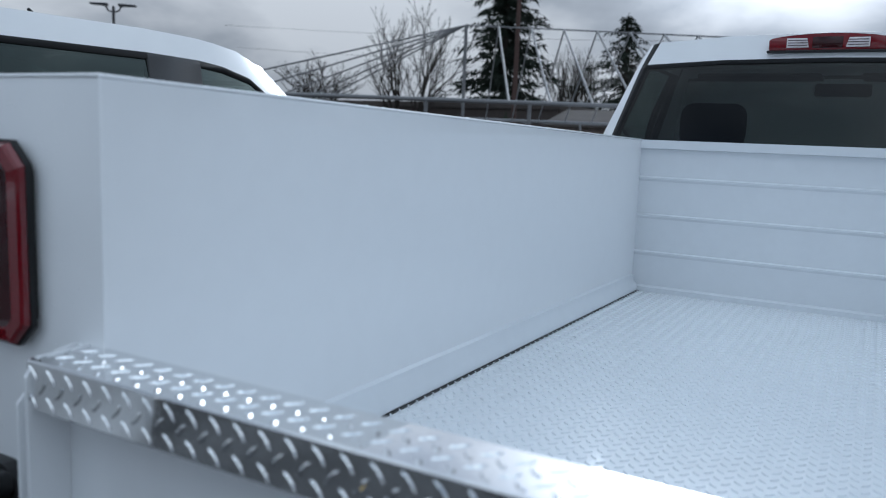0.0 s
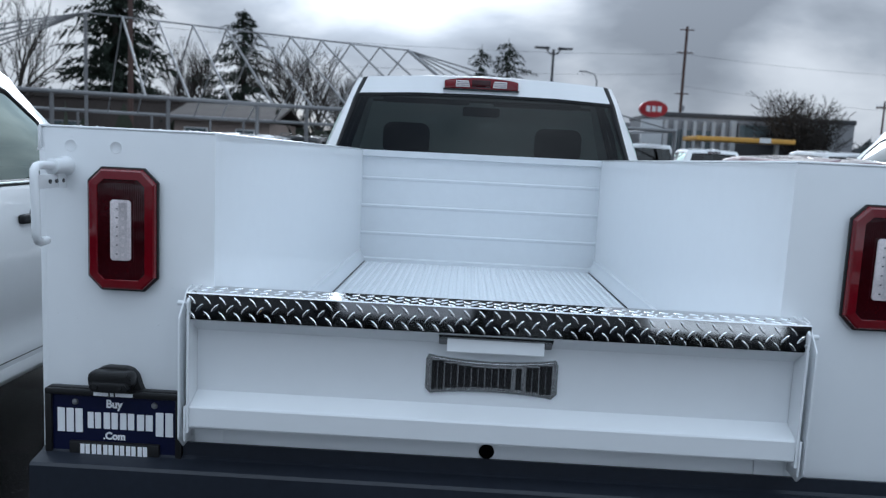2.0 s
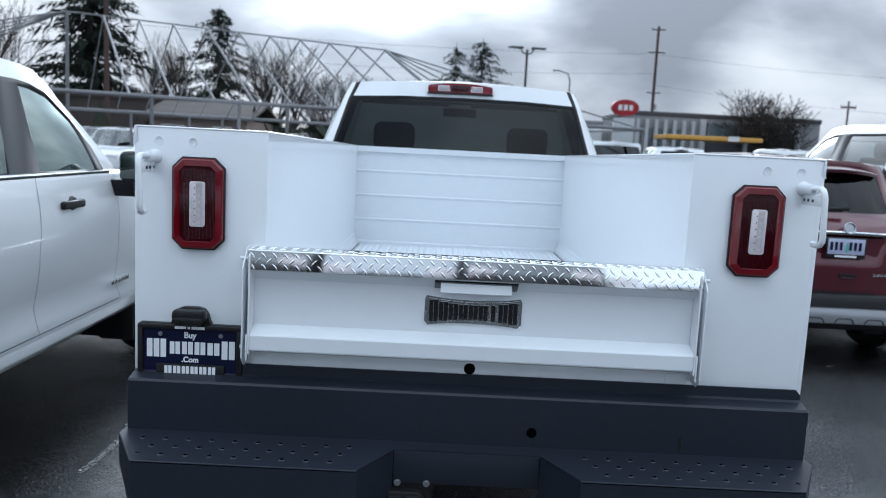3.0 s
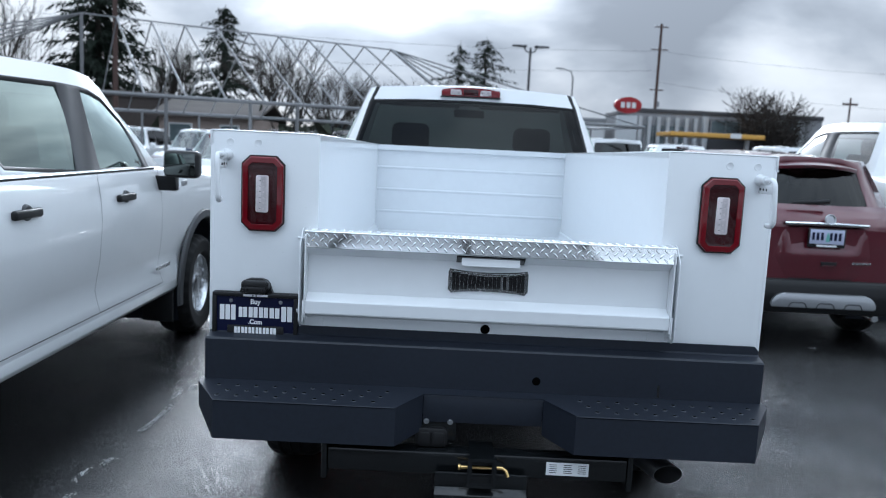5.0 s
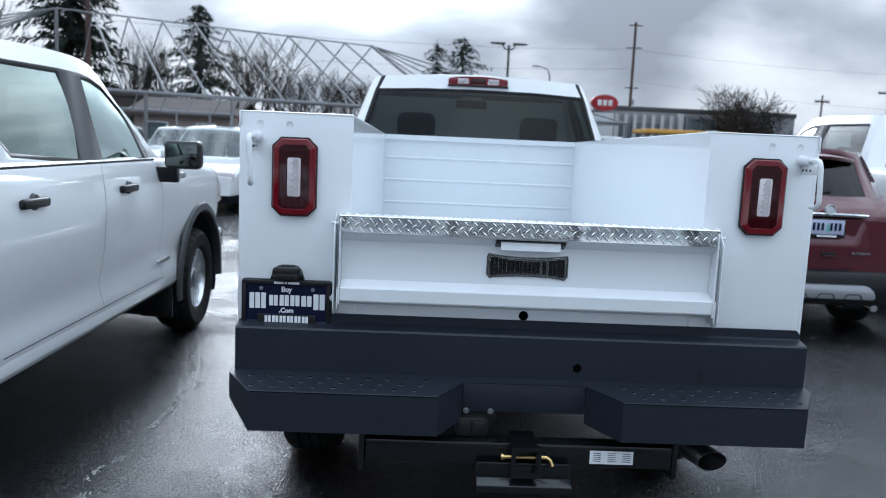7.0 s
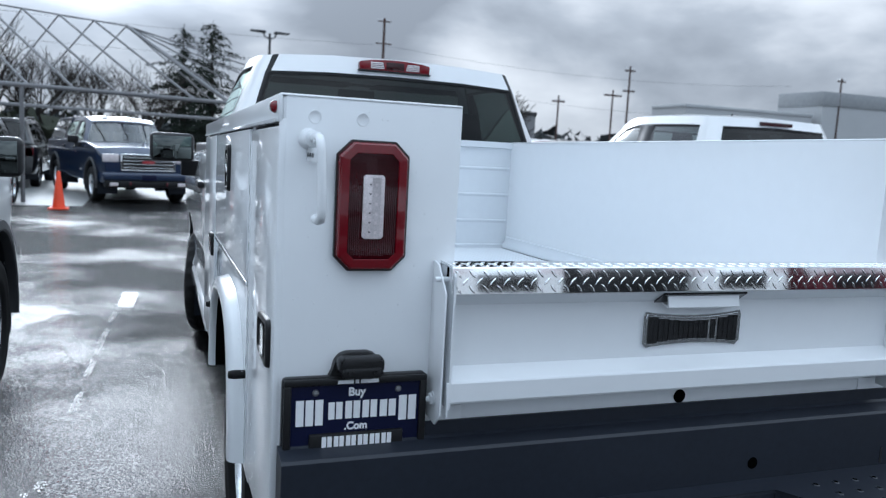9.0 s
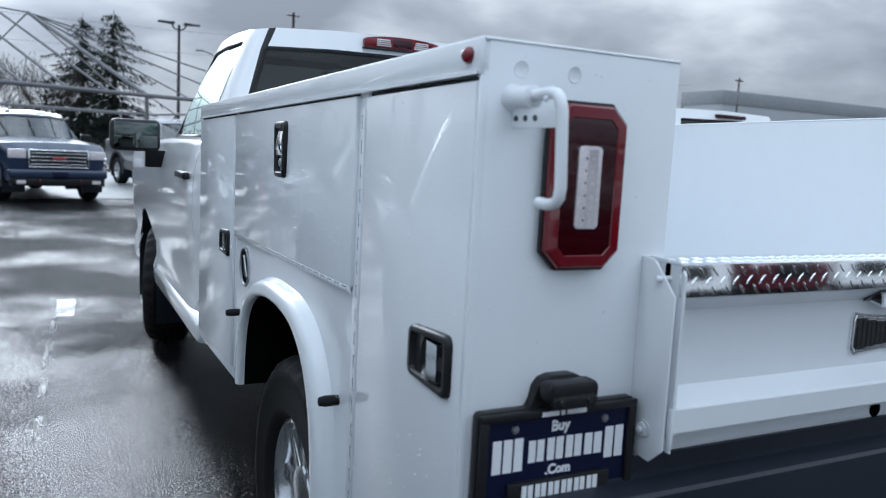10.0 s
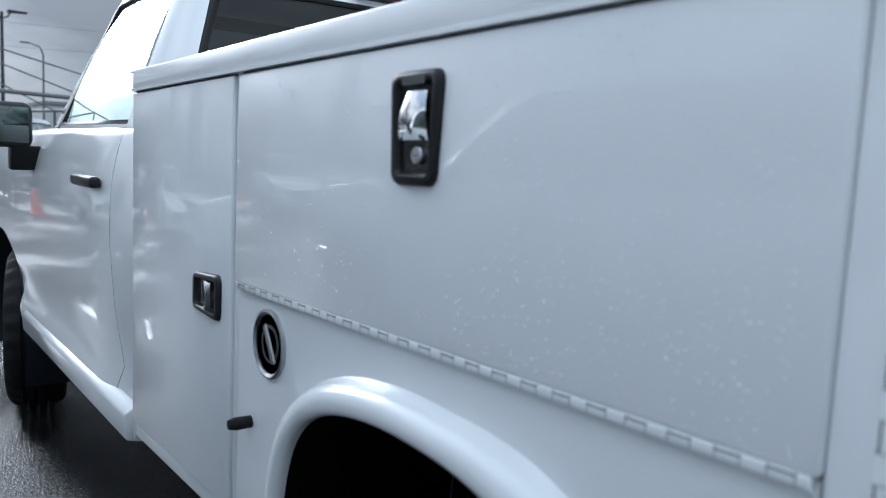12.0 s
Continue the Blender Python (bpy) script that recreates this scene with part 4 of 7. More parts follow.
def door_rod(cx):
    rod = part("door_holdback", add(
        move(lathe([(0.0, 0.0), (0.021, 0.0), (0.020, 0.006), (0.0165, 0.012), (0.0165, 0.058), (0.0120, 0.060), (0.0, 0.060)], 24), pose(cx, 0.0, 1.513, 90, 0, 0)),
        tube([(cx, -0.05, 1.514), (cx, -0.104, 1.517), (cx, -0.117, 1.514), (cx, -0.125, 1.506), (cx + 0.002, -0.128, 1.492), (cx + 0.006, -0.131, 1.385), (cx + 0.006, -0.129, 1.372), (cx + 0.005, -0.121, 1.363), (cx + 0.004, -0.108, 1.360), (cx + 0.002, -0.084, 1.361)], 0.0088, 14)), WHITE, truck, "bent white door hold-back rod")
    tab = add(box(cx - 0.002, cx + 0.001, -0.122, -0.002, 1.468, 1.497, 0.0008), box(cx + 0.001, cx + 0.003, -0.036, -0.002, 1.467, 1.499, 0.0006))
    part("rod_tab", tab, WHITE, rod)
    for k in range(3):
        part("tab_hole", move(lathe([(0.0, -0.0040), (0.0045, -0.0040), (0.0045, 0.0040), (0.0, 0.0040)], 14), pose(cx, -0.016 - 0.026 * k, 1.482, 0, 90, 0)), GREYPLASTIC, rod)
    part("weld_bead", move(lathe([(0.0, 0.0), (0.0045, 0.001), (0.004, 0.004), (0.0, 0.006)], 10), pose(cx - 0.004, -0.098, 1.508, 0, -90, 0)), WHITE, rod)


for s in (-1, 1):
    rear_lamp(s * 0.810)
    door_rod(s * 0.942)
    for x in (0.930, 0.8315):
        part("hole_plug", move(lathe([(0.0, 0.0), (0.0135, 0.0), (0.0132, 0.0006), (0.0125, 0.0008), (0.0118, 0.0004), (0.0, 0.0004)], 28), pose(s * x, 0.0, 1.5575, 90, 0, 0)), WHITE, truck)


# ---- plate holder ----
holder = part("plate_holder", add(
    prism([(-0.895, 1.02), (-0.760, 1.02), (-0.772, 1.045), (-0.778, 1.066), (-0.790, 1.079), (-0.806, 1.084), (-0.850, 1.084), (-0.866, 1.079), (-0.877, 1.066), (-0.882, 1.045)], "y", 0.018, -0.010, 0.002),
    prism(rounded(-0.988, -0.668, 0.856, 1.034, 0.010), "y", 0.006, -0.012, 0.002)), PLASTIC, truck, "black plastic plate bracket with lamp hood")
part("plate_lamp", move(add(prism(rounded(-0.050, 0.050, -0.012, 0.024, 0.012), "y", 0.0, -0.034, 0.006), prism(rounded(-0.044, 0.044, -0.018, 0.004, 0.008), "y", 0.0, -0.040, 0.004)), pose(-0.826, -0.010, 1.056)), PLASTIC, holder)
for s in (-1, 1):
    part("hood_screw", move(lathe([(0.0, 0.0), (0.006, 0.0), (0.005, 0.003), (0.0, 0.0035)], 14), pose(-0.826 + s * 0.027, -0.050, 1.050, 90, 0, 0)), BLACKINK, holder)
part("plate_insert", prism(rounded(-0.972, -0.684, 0.872, 1.020, 0.008), "y", -0.012, -0.0145), NAVY, holder, "navy dealer card with white words and bars")
frame_bm = bmesh.new()
for x0, x1, z0, z1 in ((-0.986, -0.670, 1.018, 1.032), (-0.986, -0.970, 0.862, 1.020), (-0.686, -0.670, 0.862, 1.020), (-0.986, -0.670, 0.860, 0.876)):
    add(frame_bm, box(x0, x1, -0.022, -0.012, z0, z1, 0.003))
add(frame_bm, box(-0.930, -0.722, -0.0225, -0.012, 0.866, 0.914, 0.003))
part("plate_frame", frame_bm, PLASTIC, holder, "glossy black plate frame")
for x in (-0.918, -0.735):
    part("plate_screw", add(move(lathe([(0.0, 0.0), (0.0075, 0.0), (0.006, 0.003), (0.0, 0.004)], 16), pose(x, -0.0145, 1.002, 90, 0, 0)), box(x - 0.005, x + 0.005, -0.0190, -0.0180, 1.001, 1.003)), STEEL, holder)


def words(text, x, y, z, size, mat, parent, bold=0.0, name="lettering"):
    c = bpy.data.curves.new(name, "FONT")
    c.body, c.size, c.align_x, c.extrude, c.offset = text, size, "CENTER", 0.0006, bold
    tmp = new("tmp_text", c)
    me = bpy.data.meshes.new_from_object(tmp)
    bpy.data.objects.remove(tmp)
    bpy.data.curves.remove(c)
    me.materials.clear()
    me.materials.append(mat)
    ob = new(name, me)
    ob.parent = parent
    ob.matrix_local = pose(x, y, z, 90, 0, 0)
    return ob


words("Buy", -0.828, -0.0152, 0.9925, 0.025, INK, holder, 0.0008)
words(".Com", -0.828, -0.0152, 0.9195, 0.023, INK, holder, 0.0008)
# the dealer's name stands as plain upright bars of its size, tall at both ends
for cx, w, z0, z1 in ((-0.930, 0.062, 0.932, 0.987), (-0.874, 0.034, 0.943, 0.980), (-0.836, 0.036, 0.943, 0.981), (-0.798, 0.036, 0.943, 0.981), (-0.757, 0.040, 0.943, 0.980), (-0.712, 0.044, 0.932, 0.987)):
    n = 3 if w > 0.05 else 2
    for k in range(n):
        x = cx - w / 2 + w * (k + 0.5) / n
        part("blank_bar", box(x - w / n * 0.41, x + w / n * 0.41, -0.0156, -0.0146, z0, z1, 0.0003, 1), INK, holder)
for k in range(6):
    cx = -0.826 + (k - 2.5) * 0.0265
    for x in (cx - 0.0061, cx + 0.0061):
        part("blank_bar", box(x - 0.0049, x + 0.0049, -0.0234, -0.0226, 0.877, 0.909, 0.0003, 1), INK, holder)
for x0, x1 in ((-0.872, -0.838), (-0.834, -0.826), (-0.822, -0.782)):
    part("blank_bar", box(x0, x1, -0.0226, -0.0221, 1.0205, 1.0285), INK, holder)


holder.matrix_world = pose(-0.0245, -0.010, -0.007) @ Matrix.Diagonal((0.97, 1.0, 1.0, 1.0))


# ---- black rear skirt, step bumper, hitch, exhaust ----
sk = prism([(-0.982, 0.915), (-0.982, 0.715), (0.990, 0.715), (0.990, 0.899), (0.975, 0.915)], "y", -0.016, -0.022)
add(sk, prism([(-0.022, 0.885), (-0.030, 0.880), (-0.074, 0.872), (-0.080, 0.866), (-0.080, 0.716), (-0.016, 0.716), (-0.016, 0.885)], "x", -0.990, 0.990))
skirt = part("rear_skirt", sk, BLACK, truck, "black powder-coated rear skirt", smooth=20)
part("skirt_hole", move(lathe([(0.0, 0.0), (0.015, 0.0), (0.015, 0.001), (0.0, 0.001)], 20), pose(0.188, -0.0803, 0.766, 90, 0, 0)), VOID, skirt)
part("skirt_slit", box(0.620, 0.628, -0.0812, -0.0803, 0.728, 0.772), BLACKINK, skirt)
plan = [(-1.000, -0.045), (-1.000, -0.118), (-0.897, -0.305), (-0.297, -0.305), (-0.210, -0.142), (0.210, -0.142), (0.297, -0.305), (0.897, -0.305), (1.000, -0.118), (1.000, -0.045)]
bump = prism(plan, "z", 0.714, 0.722, 0.0028)
faces = []
for i in range(1, len(plan) - 2):
    (x0, y0), (x1, y1) = plan[i], plan[i + 1]
    if i == 4:
        continue
    zl = [0.590, 0.590]
    if i in (1, 7):
        zl = [0.635, 0.590] if i == 1 else [0.590, 0.635]
    nrm = Vector((-(y1 - y0), x1 - x0, 0)).normalized() * 0.005
    if nrm.y < 0:
        nrm = -nrm
    vs = [(x0, y0, 0.720), (x1, y1, 0.720), (x1, y1, zl[1]), (x0, y0, zl[0])]
    w = bmesh.new()
    a = [w.verts.new(v) for v in vs]
    b = [w.verts.new(Vector(v) + nrm) for v in vs]
    w.faces.new(a)
    w.faces.new(b)
    for k in range(4):
        w.faces.new((a[k], a[(k + 1) % 4], b[(k + 1) % 4], b[k]))
    faces.append(w)
faces += [box(-0.208, 0.208, -0.143, -0.138, 0.622, 0.719, 0.0015), box(-0.997, -0.992, -0.30 + 0.18, -0.085, 0.635, 0.718), box(0.992, 0.997, -0.12, -0.085, 0.635, 0.718)]
bumper = part("step_bumper", bump, BLACK, truck, "black steel step bumper with tread holes", smooth=20)
for w in faces:
    part("bumper_face", w, BLACK, bumper)
bm = bmesh.new()
bits = bmesh.new()
for s in (-1, 1):
    for r in range(3):
        for k in range(10):
            x, y = s * (0.335 + 0.065 * k + (0.020 * r)), -0.145 - 0.055 * r
            if abs(x) > 0.955 - 0.03 * r or abs(x) < 0.26 + 0.035 * r:
                continue
            add(bits, move(lathe([(0.0062, 0.0), (0.0105, 0.0), (0.0078, 0.0024), (0.0062, 0.0020)], 10, closed=True), pose(x, y, 0.722)))
            add(bm, move(lathe([(0.0, 0.0), (0.0066, 0.0), (0.0066, 0.0014), (0.0, 0.0014)], 10), pose(x, y, 0.7222)))
part("tread_pattern", bits, BLACK, bumper)["kind"] = "stuff"
part("hole_pattern", bm, VOID, bumper)["kind"] = "stuff"
for x in (-0.195, -0.112):
    part("bolt", move(add(lathe([(0.0, 0.0), (0.008, 0.0), (0.008, 0.005), (0.0, 0.006)], 6), lathe([(0.0, 0.0), (0.010, 0.0), (0.010, 0.002), (0.0, 0.002)], 16)), pose(x, -0.1435, 0.624, 90, 0, 0)), STEEL, bumper)
sock = part("trailer_socket", prism(octagon(-0.232, -0.118, 0.536, 0.604, 0.014), "y", -0.115, -0.160, 0.005), PLASTIC, truck, "black plastic trailer socket with flap")
part("socket_flap", add(prism(octagon(-0.222, -0.178, 0.546, 0.594, 0.008), "y", -0.160, -0.168, 0.003), prism(octagon(-0.174, -0.128, 0.546, 0.594, 0.008), "y", -0.160, -0.168, 0.003)), PLASTIC, sock)
part("socket_bracket", box(-0.215, -0.090, -0.136, -0.120, 0.555, 0.640, 0.002), HITCH, sock)
hitch = part("hitch_tube", add(box(-0.530, 0.505, -0.200, -0.125, 0.455, 0.535, 0.008), box(-0.552, -0.532, -0.195, 0.15, 0.42, 0.60, 0.004), box(0.507, 0.527, -0.195, 0.15, 0.42, 0.60, 0.004)), HITCH, truck, "black square hitch cross tube")
def square_tube(x0, x1, z0, z1, wall, ya, yb):
    rings = [[(x0, z0), (x1, z0), (x1, z1), (x0, z1)], [(x0 + wall, z0 + wall), (x1 - wall, z0 + wall), (x1 - wall, z1 - wall), (x0 + wall, z1 - wall)]]
    cells = [[(p[0], y, p[1]) for p in ring + ring[:1]] for ring, y in ((rings[0], ya), (rings[0], yb), (rings[1], yb), (rings[1], ya), (rings[0], ya))]
    bm = grid(cells)
    bmesh.ops.remove_doubles(bm, verts=bm.verts, dist=1e-5)
    return bm


rec = part("receiver", square_tube(-0.042, 0.042, 0.452, 0.542, 0.009, -0.268, -0.10), HITCH, hitch)
part("receiver_collar", square_tube(-0.049, 0.049, 0.445, 0.549, 0.010, -0.276, -0.255), HITCH, rec)
part("safety_plate", add(box(-0.158, 0.158, -0.235, -0.225, 0.425, 0.480, 0.004), prism([(-0.235, 0.430), (-0.262, 0.410), (-0.262, 0.385), (-0.225, 0.400), (-0.225, 0.430)], "x", -0.158, 0.158, 0.003)), HITCH, hitch, "black steel safety chain plate")
part("hitch_pin", add(tube([(-0.070, -0.245, 0.505), (0.070, -0.245, 0.507), (0.082, -0.252, 0.50), (0.090, -0.258, 0.482)], 0.0065, 10), move(lathe([(0, 0), (0.011, 0), (0.011, 0.008), (0, 0.008)], 14), pose(-0.072, -0.245, 0.505, 0, -90, 0))), BRASS, hitch, "brass-coloured hitch pin with clip")
stick = part("rating_sticker", box(0.225, 0.372, -0.2022, -0.2008, 0.472, 0.518), INK, hitch, "white sticker with unreadable lines")
for k in range(5):
    part("print_bar", box(0.236 + 0.0, 0.262, -0.2028, -0.2023, 0.509 - 0.007 * k, 0.511 - 0.007 * k), BLACKINK, stick)
    part("print_bar", box(0.285, 0.315 - 0.004 * (k % 2), -0.2028, -0.2023, 0.509 - 0.007 * k, 0.511 - 0.007 * k), BLACKINK, stick)
    part("print_bar", box(0.335, 0.362, -0.2028, -0.2023, 0.509 - 0.007 * k, 0.511 - 0.007 * k), BLACKINK, stick)
# exhaust: the tip is cut off slantwise, so that its bore shows
ex = [(0.50, 0.55, 0.46), (0.53, 0.10, 0.50), (0.585, -0.06, 0.505)]
exhaust = part("exhaust_pipe", tube(ex, [0.040, 0.040, 0.042], 24, cap=False), STEEL, truck, "dark steel exhaust tip")
run = Vector((0.105, -0.150, -0.040)).normalized()
u = run.cross(Vector((0, 0, 1))).normalized()
v = run.cross(u)
mouth = []
for r, reach in ((0.0405, None), (0.0412, 0.0), (0.0412, 1.0), (0.0402, 1.0), (0.0398, 0.0), (0.0398, None)):
    ring = []
    for k in range(25):
        a = 2 * math.pi * k / 24
        p = Vector((0.585, -0.06, 0.505)) + u * r * math.cos(a) + v * r * math.sin(a)
        if reach is None:
            p -= run * 0.01
        elif reach:
            p += run * ((-0.165 - 0.35 * (p.z - 0.48) - p.y) / (run.y + 0.35 * run.z))
        ring.append(p)
    mouth.append(ring)
part("exhaust_tip", grid(mouth[:4]), STEEL, exhaust)
part("exhaust_bore", grid(mouth[3:]), DARKBORE, exhaust, "near-black bore of the exhaust")
# the whole utility body sits raked on the frame
for o in truck.children_recursive:
    if o.type == "MESH" and o.matrix_local == Matrix():
        for v in o.data.vertices:
            if v.co.y > 0:
                v.co.z -= RAKE * v.co.y
# frame rails, axle and wheels
part("chassis_frame", add(box(-0.48, -0.40, -0.1, 5.6, 0.52, 0.72, 0.01), box(0.40, 0.48, -0.1, 5.6, 0.52, 0.72, 0.01), box(-0.42, 0.42, -0.1, -0.02, 0.63, 0.70), box(-0.42, 0.42, 2.3, 2.4, 0.54, 0.70), box(-0.60, 0.60, -0.01, 2.40, 0.90, 0.965), box(-0.95, 0.95, -0.01, 0.02, 0.64, 0.9)), BLACK, truck)
part("rear_axle", add(tube([(-0.85, 1.075, 0.41), (0.85, 1.075, 0.41)], 0.05, 16), move(lathe([(0.0, -0.12), (0.10, -0.10), (0.15, 0), (0.10, 0.10), (0.0, 0.12)], 20), pose(0, 1.075, 0.41, 90, 0, 0))), BLACK, truck)
for s in (-1, 1):
    wheel(truck, (s * 0.838, 1.075, 0.41), 0.41, 0.265, 0.225, s)
    wheel(truck, (s * 0.815, 4.70, 0.41), 0.41, 0.266, 0.205, s, deep=True, steer=-13)


# ---- vehicle shells ----
def body_shell(parent, mat, L, W, sill, top, profile, axles, arch_r, tyre_r, crown=0.05, ends=(0.08, 0.10), y0=0.0, caps=(True, True), inner=BLACK, bed=None):
    """Lower body as one skin: top(y) is its upper edge, profile gives the half width's share by height, wheel openings cut at the axles."""
    ys = set(y0 + L * k / 60 for k in range(61))
    for a in axles:
        for k in range(-8, 9):
            ys.add(a + arch_r * math.sin(math.pi / 2 * k / 8) * 0.9999)
    if bed:
        ys |= {bed[0] - 0.02, bed[0], bed[1], bed[1] + 0.02}
    ys = sorted(y for y in ys if y0 - 1e-6 <= y <= y0 + L + 1e-6)
    rows = []
    for y in ys:
        zb = sill
        for a in axles:
            if abs(y - a) < arch_r:
                zb = max(zb, tyre_r + math.sqrt(arch_r**2 - (y - a) ** 2))
        d0, d1 = (y - y0) / 0.45, (y0 + L - y) / 0.55
        pinch = 1 - ends[0] * max(0, 1 - d0) ** 2.4 - ends[1] * max(0, 1 - d1) ** 2.4
        zt = top(y)
        half = []
        n = 12
        for k in range(n + 1):
            z = zb + (zt - 0.035 - zb) * k / n
            half.append((W / 2 * pinch * lerp(profile, z), z))
        xt, zz = half[-1]
        half.append((xt - 0.010, zt - 0.014))
        half.append((xt - 0.035, zt - 0.002))
        if bed and bed[0] - 1e-6 <= y <= bed[1] + 1e-6:
            half += [(xt - 0.085, zt - 0.004), (xt - 0.095, bed[2]), (xt * 0.15, bed[2])]
        else:
            for f in (0.75, 0.45, 0.15):
                half.append((xt * f, zt + (0 if bed and y < bed[0] else crown * (1 - f * f))))
        rows.append([(x, y, z) for x, z in half] + [(-x, y, z) for x, z in half[::-1]])
    bm = grid(rows)
    bm.verts.ensure_lookup_table()
    m = len(rows[0])
    if caps[0]:
        bm.faces.new([bm.verts[k] for k in range(m)])
    if caps[1]:
        bm.faces.new([bm.verts[len(bm.verts) - m + k] for k in range(m)])
    ob = part("body", bm, mat, parent, smooth=50, flat=False)
    for a in axles:
        for s in (-1, 1):
            arc = [(a + (arch_r + 0.01) * math.cos(radians(t)), tyre_r + (arch_r + 0.01) * math.sin(radians(t))) for t in range(-20, 201, 10)]
            part("wheel_liner", grid([[(s * W / 2 * 0.97, y, z), (s * W / 2 * 0.55, y, z)] for y, z in arc]), inner, ob)
    return ob


def greenhouse(parent, mat, half, crown=0.03, v1=0.06, panes=None, pillar=None, thick=0.03, name="cab", edge=0.0):
    """Cabin above the belt. half: from the rear centre to the front centre along +x: (belt point, roof point, kind to the next, upper edge share)."""
    full = [(Vector(c[0]), Vector(c[1]), c[2], c[3], c[4] if len(c) > 4 else v1) for c in half]
    cols = list(full)
    for i in range(len(full) - 2, -1, -1):
        b, r, kind, hi, lo = full[i]
        cols[-1] = cols[-1][:2] + (kind,) + cols[-1][3:]
        cols.append((Vector((-b.x, b.y, b.z)), Vector((-r.x, r.y, r.z)), "", hi, lo))
    cols = cols[:-1]
    n = len(cols)
    bm, skins = bmesh.new(), {}

    def at(i, v):
        """v: 0 belt, 1 lower edge of the pane, 2 its upper edge, 3 roof."""
        b, r, _, hi, lo = cols[i % n]
        share = lerp([(0, 0.0), (1, lo), (2, hi), (3, 1.0)], v)
        p = b.lerp(r, share)
        out = 0.02 * math.sin(math.pi * share)
        return Vector((p.x + out * (1 if p.x > 0.05 else -1 if p.x < -0.05 else 0), p.y, p.z))

    for i in range(n):
        kind = cols[i][2]
        solid = kind in ("paint", "black", "strip")
        bands = [(0, 1, 0), (1, 1 + edge, 2), (1 + edge, 2 - edge, 1), (2 - edge, 2, 2), (2, 3, 0)] if edge and kind != "paint" else [(0, 1, 0), (1, 2, 1), (2, 3, 0)]
        for a, b, what in bands:
            quad = [at(i, a), at(i + 1, a), at(i + 1, b), at(i, b)]
            if solid or what != 1:
                f = bm.faces.new([bm.verts.new(p) for p in quad])
                f.material_index = 1 if kind == "strip" or (kind == "black" and what) else what
                if kind == "paint":
                    f.material_index = 0
            else:
                mid = sum((q.x for q in quad)) / 4
                key = kind + ("" if kind in ("rear", "wind") else "_r" if mid > 0 else "_l")
                g = skins.setdefault(key, bmesh.new())
                c = Vector((0, (cols[0][0].y + cols[len(half) - 1][0].y) / 2, quad[0].z))
                steps = 5
                for k in range(steps):
                    va, vb = a + (b - a) * k / steps, a + (b - a) * (k + 1) / steps
                    q2 = [at(i, va), at(i + 1, va), at(i + 1, vb), at(i, vb)]
                    g.faces.new([g.verts.new(p + (Vector((c.x, c.y, p.z)) - p).normalized() * 0.010) for p in q2])
    prev = [bm.verts.new(cols[i][1]) for i in range(n)]
    ymid = sum(c[1].y for c in cols) / n
    for f in (0.93, 0.7, 0.35):
        ring = [bm.verts.new((r.x * f, ymid + (r.y - ymid) * f, r.z + crown * (1 - f * f))) for _, r, _, _, _ in cols]
        for i in range(n):
            bm.faces.new((prev[i], prev[(i + 1) % n], ring[(i + 1) % n], ring[i]))
        prev = ring
    bm.faces.new(prev)
    bmesh.ops.remove_doubles(bm, verts=bm.verts, dist=1e-4)
    ob = part(name, bm, [mat, pillar or PLASTIC, PLASTIC], parent, smooth=40, flat=False)
    if thick:
        md = ob.modifiers.new("thickness", "SOLIDIFY")
        md.thickness, md.offset = thick, -1.0
    for key, g in skins.items():
        bmesh.ops.remove_doubles(g, verts=g.verts, dist=1e-4)
        base = key.split("_")[0]
        pane = part({"rear": "rear_window", "wind": "windshield", "side": "side_window", "sideb": "side_window", "sidec": "side_window"}[base], g, (panes or {}).get(base, GREENGLASS), ob, smooth=60, flat=False)
        pane.visible_shadow = False
        mid = Vector((0, sum(c[0].y for c in cols) / n, 0))
        lean = sum((p.normal.dot(Vector((p.center.x, p.center.y - mid.y, 0))) for p in pane.data.polygons))
        if lean < 0:
            pane.data.flip_normals()
    return ob


def seat(parent, x, y, z, w=0.50):
    st = part("seat", add(prism([(y, z + 0.02), (y - 0.12, z + 0.62), (y - 0.03, z + 0.64), (y + 0.12, z + 0.04)], "x", x - w / 2, x + w / 2, 0.04, 3), box(x - w / 2, x + w / 2, y, y + 0.5, z - 0.12, z + 0.05, 0.04)), INSIDE, parent, "dark cloth seat")
    part("headrest", box(x - 0.13, x + 0.13, y - 0.16, y - 0.06, z + 0.62, z + 0.80, 0.05, 3), INSIDE, st)


def mirror(parent, s, x, y, z, mat=PLASTIC, w=0.24, h=0.19):
    mm = part("door_mirror", add(box(min(x, x + s * w), max(x, x + s * w), y - 0.05, y + 0.06, z - h / 2, z + h / 2, 0.035, 3), prism([(y - 0.03, z - h / 2 + 0.01), (y + 0.05, z - h / 2 + 0.01), (y + 0.05, z - h / 2 - 0.09), (y + 0.0, z - h / 2 - 0.09)], "x", x - s * 0.10, x + s * 0.08, 0.01)), mat, parent, "black door mirror")
    part("mirror_glass", box(min(x + s * 0.02, x + s * (w - 0.02)), max(x + s * 0.02, x + s * (w - 0.02)), y - 0.054, y - 0.0505, z - h / 2 + 0.02, z + h / 2 - 0.02, 0.001), MIRROR, mm)


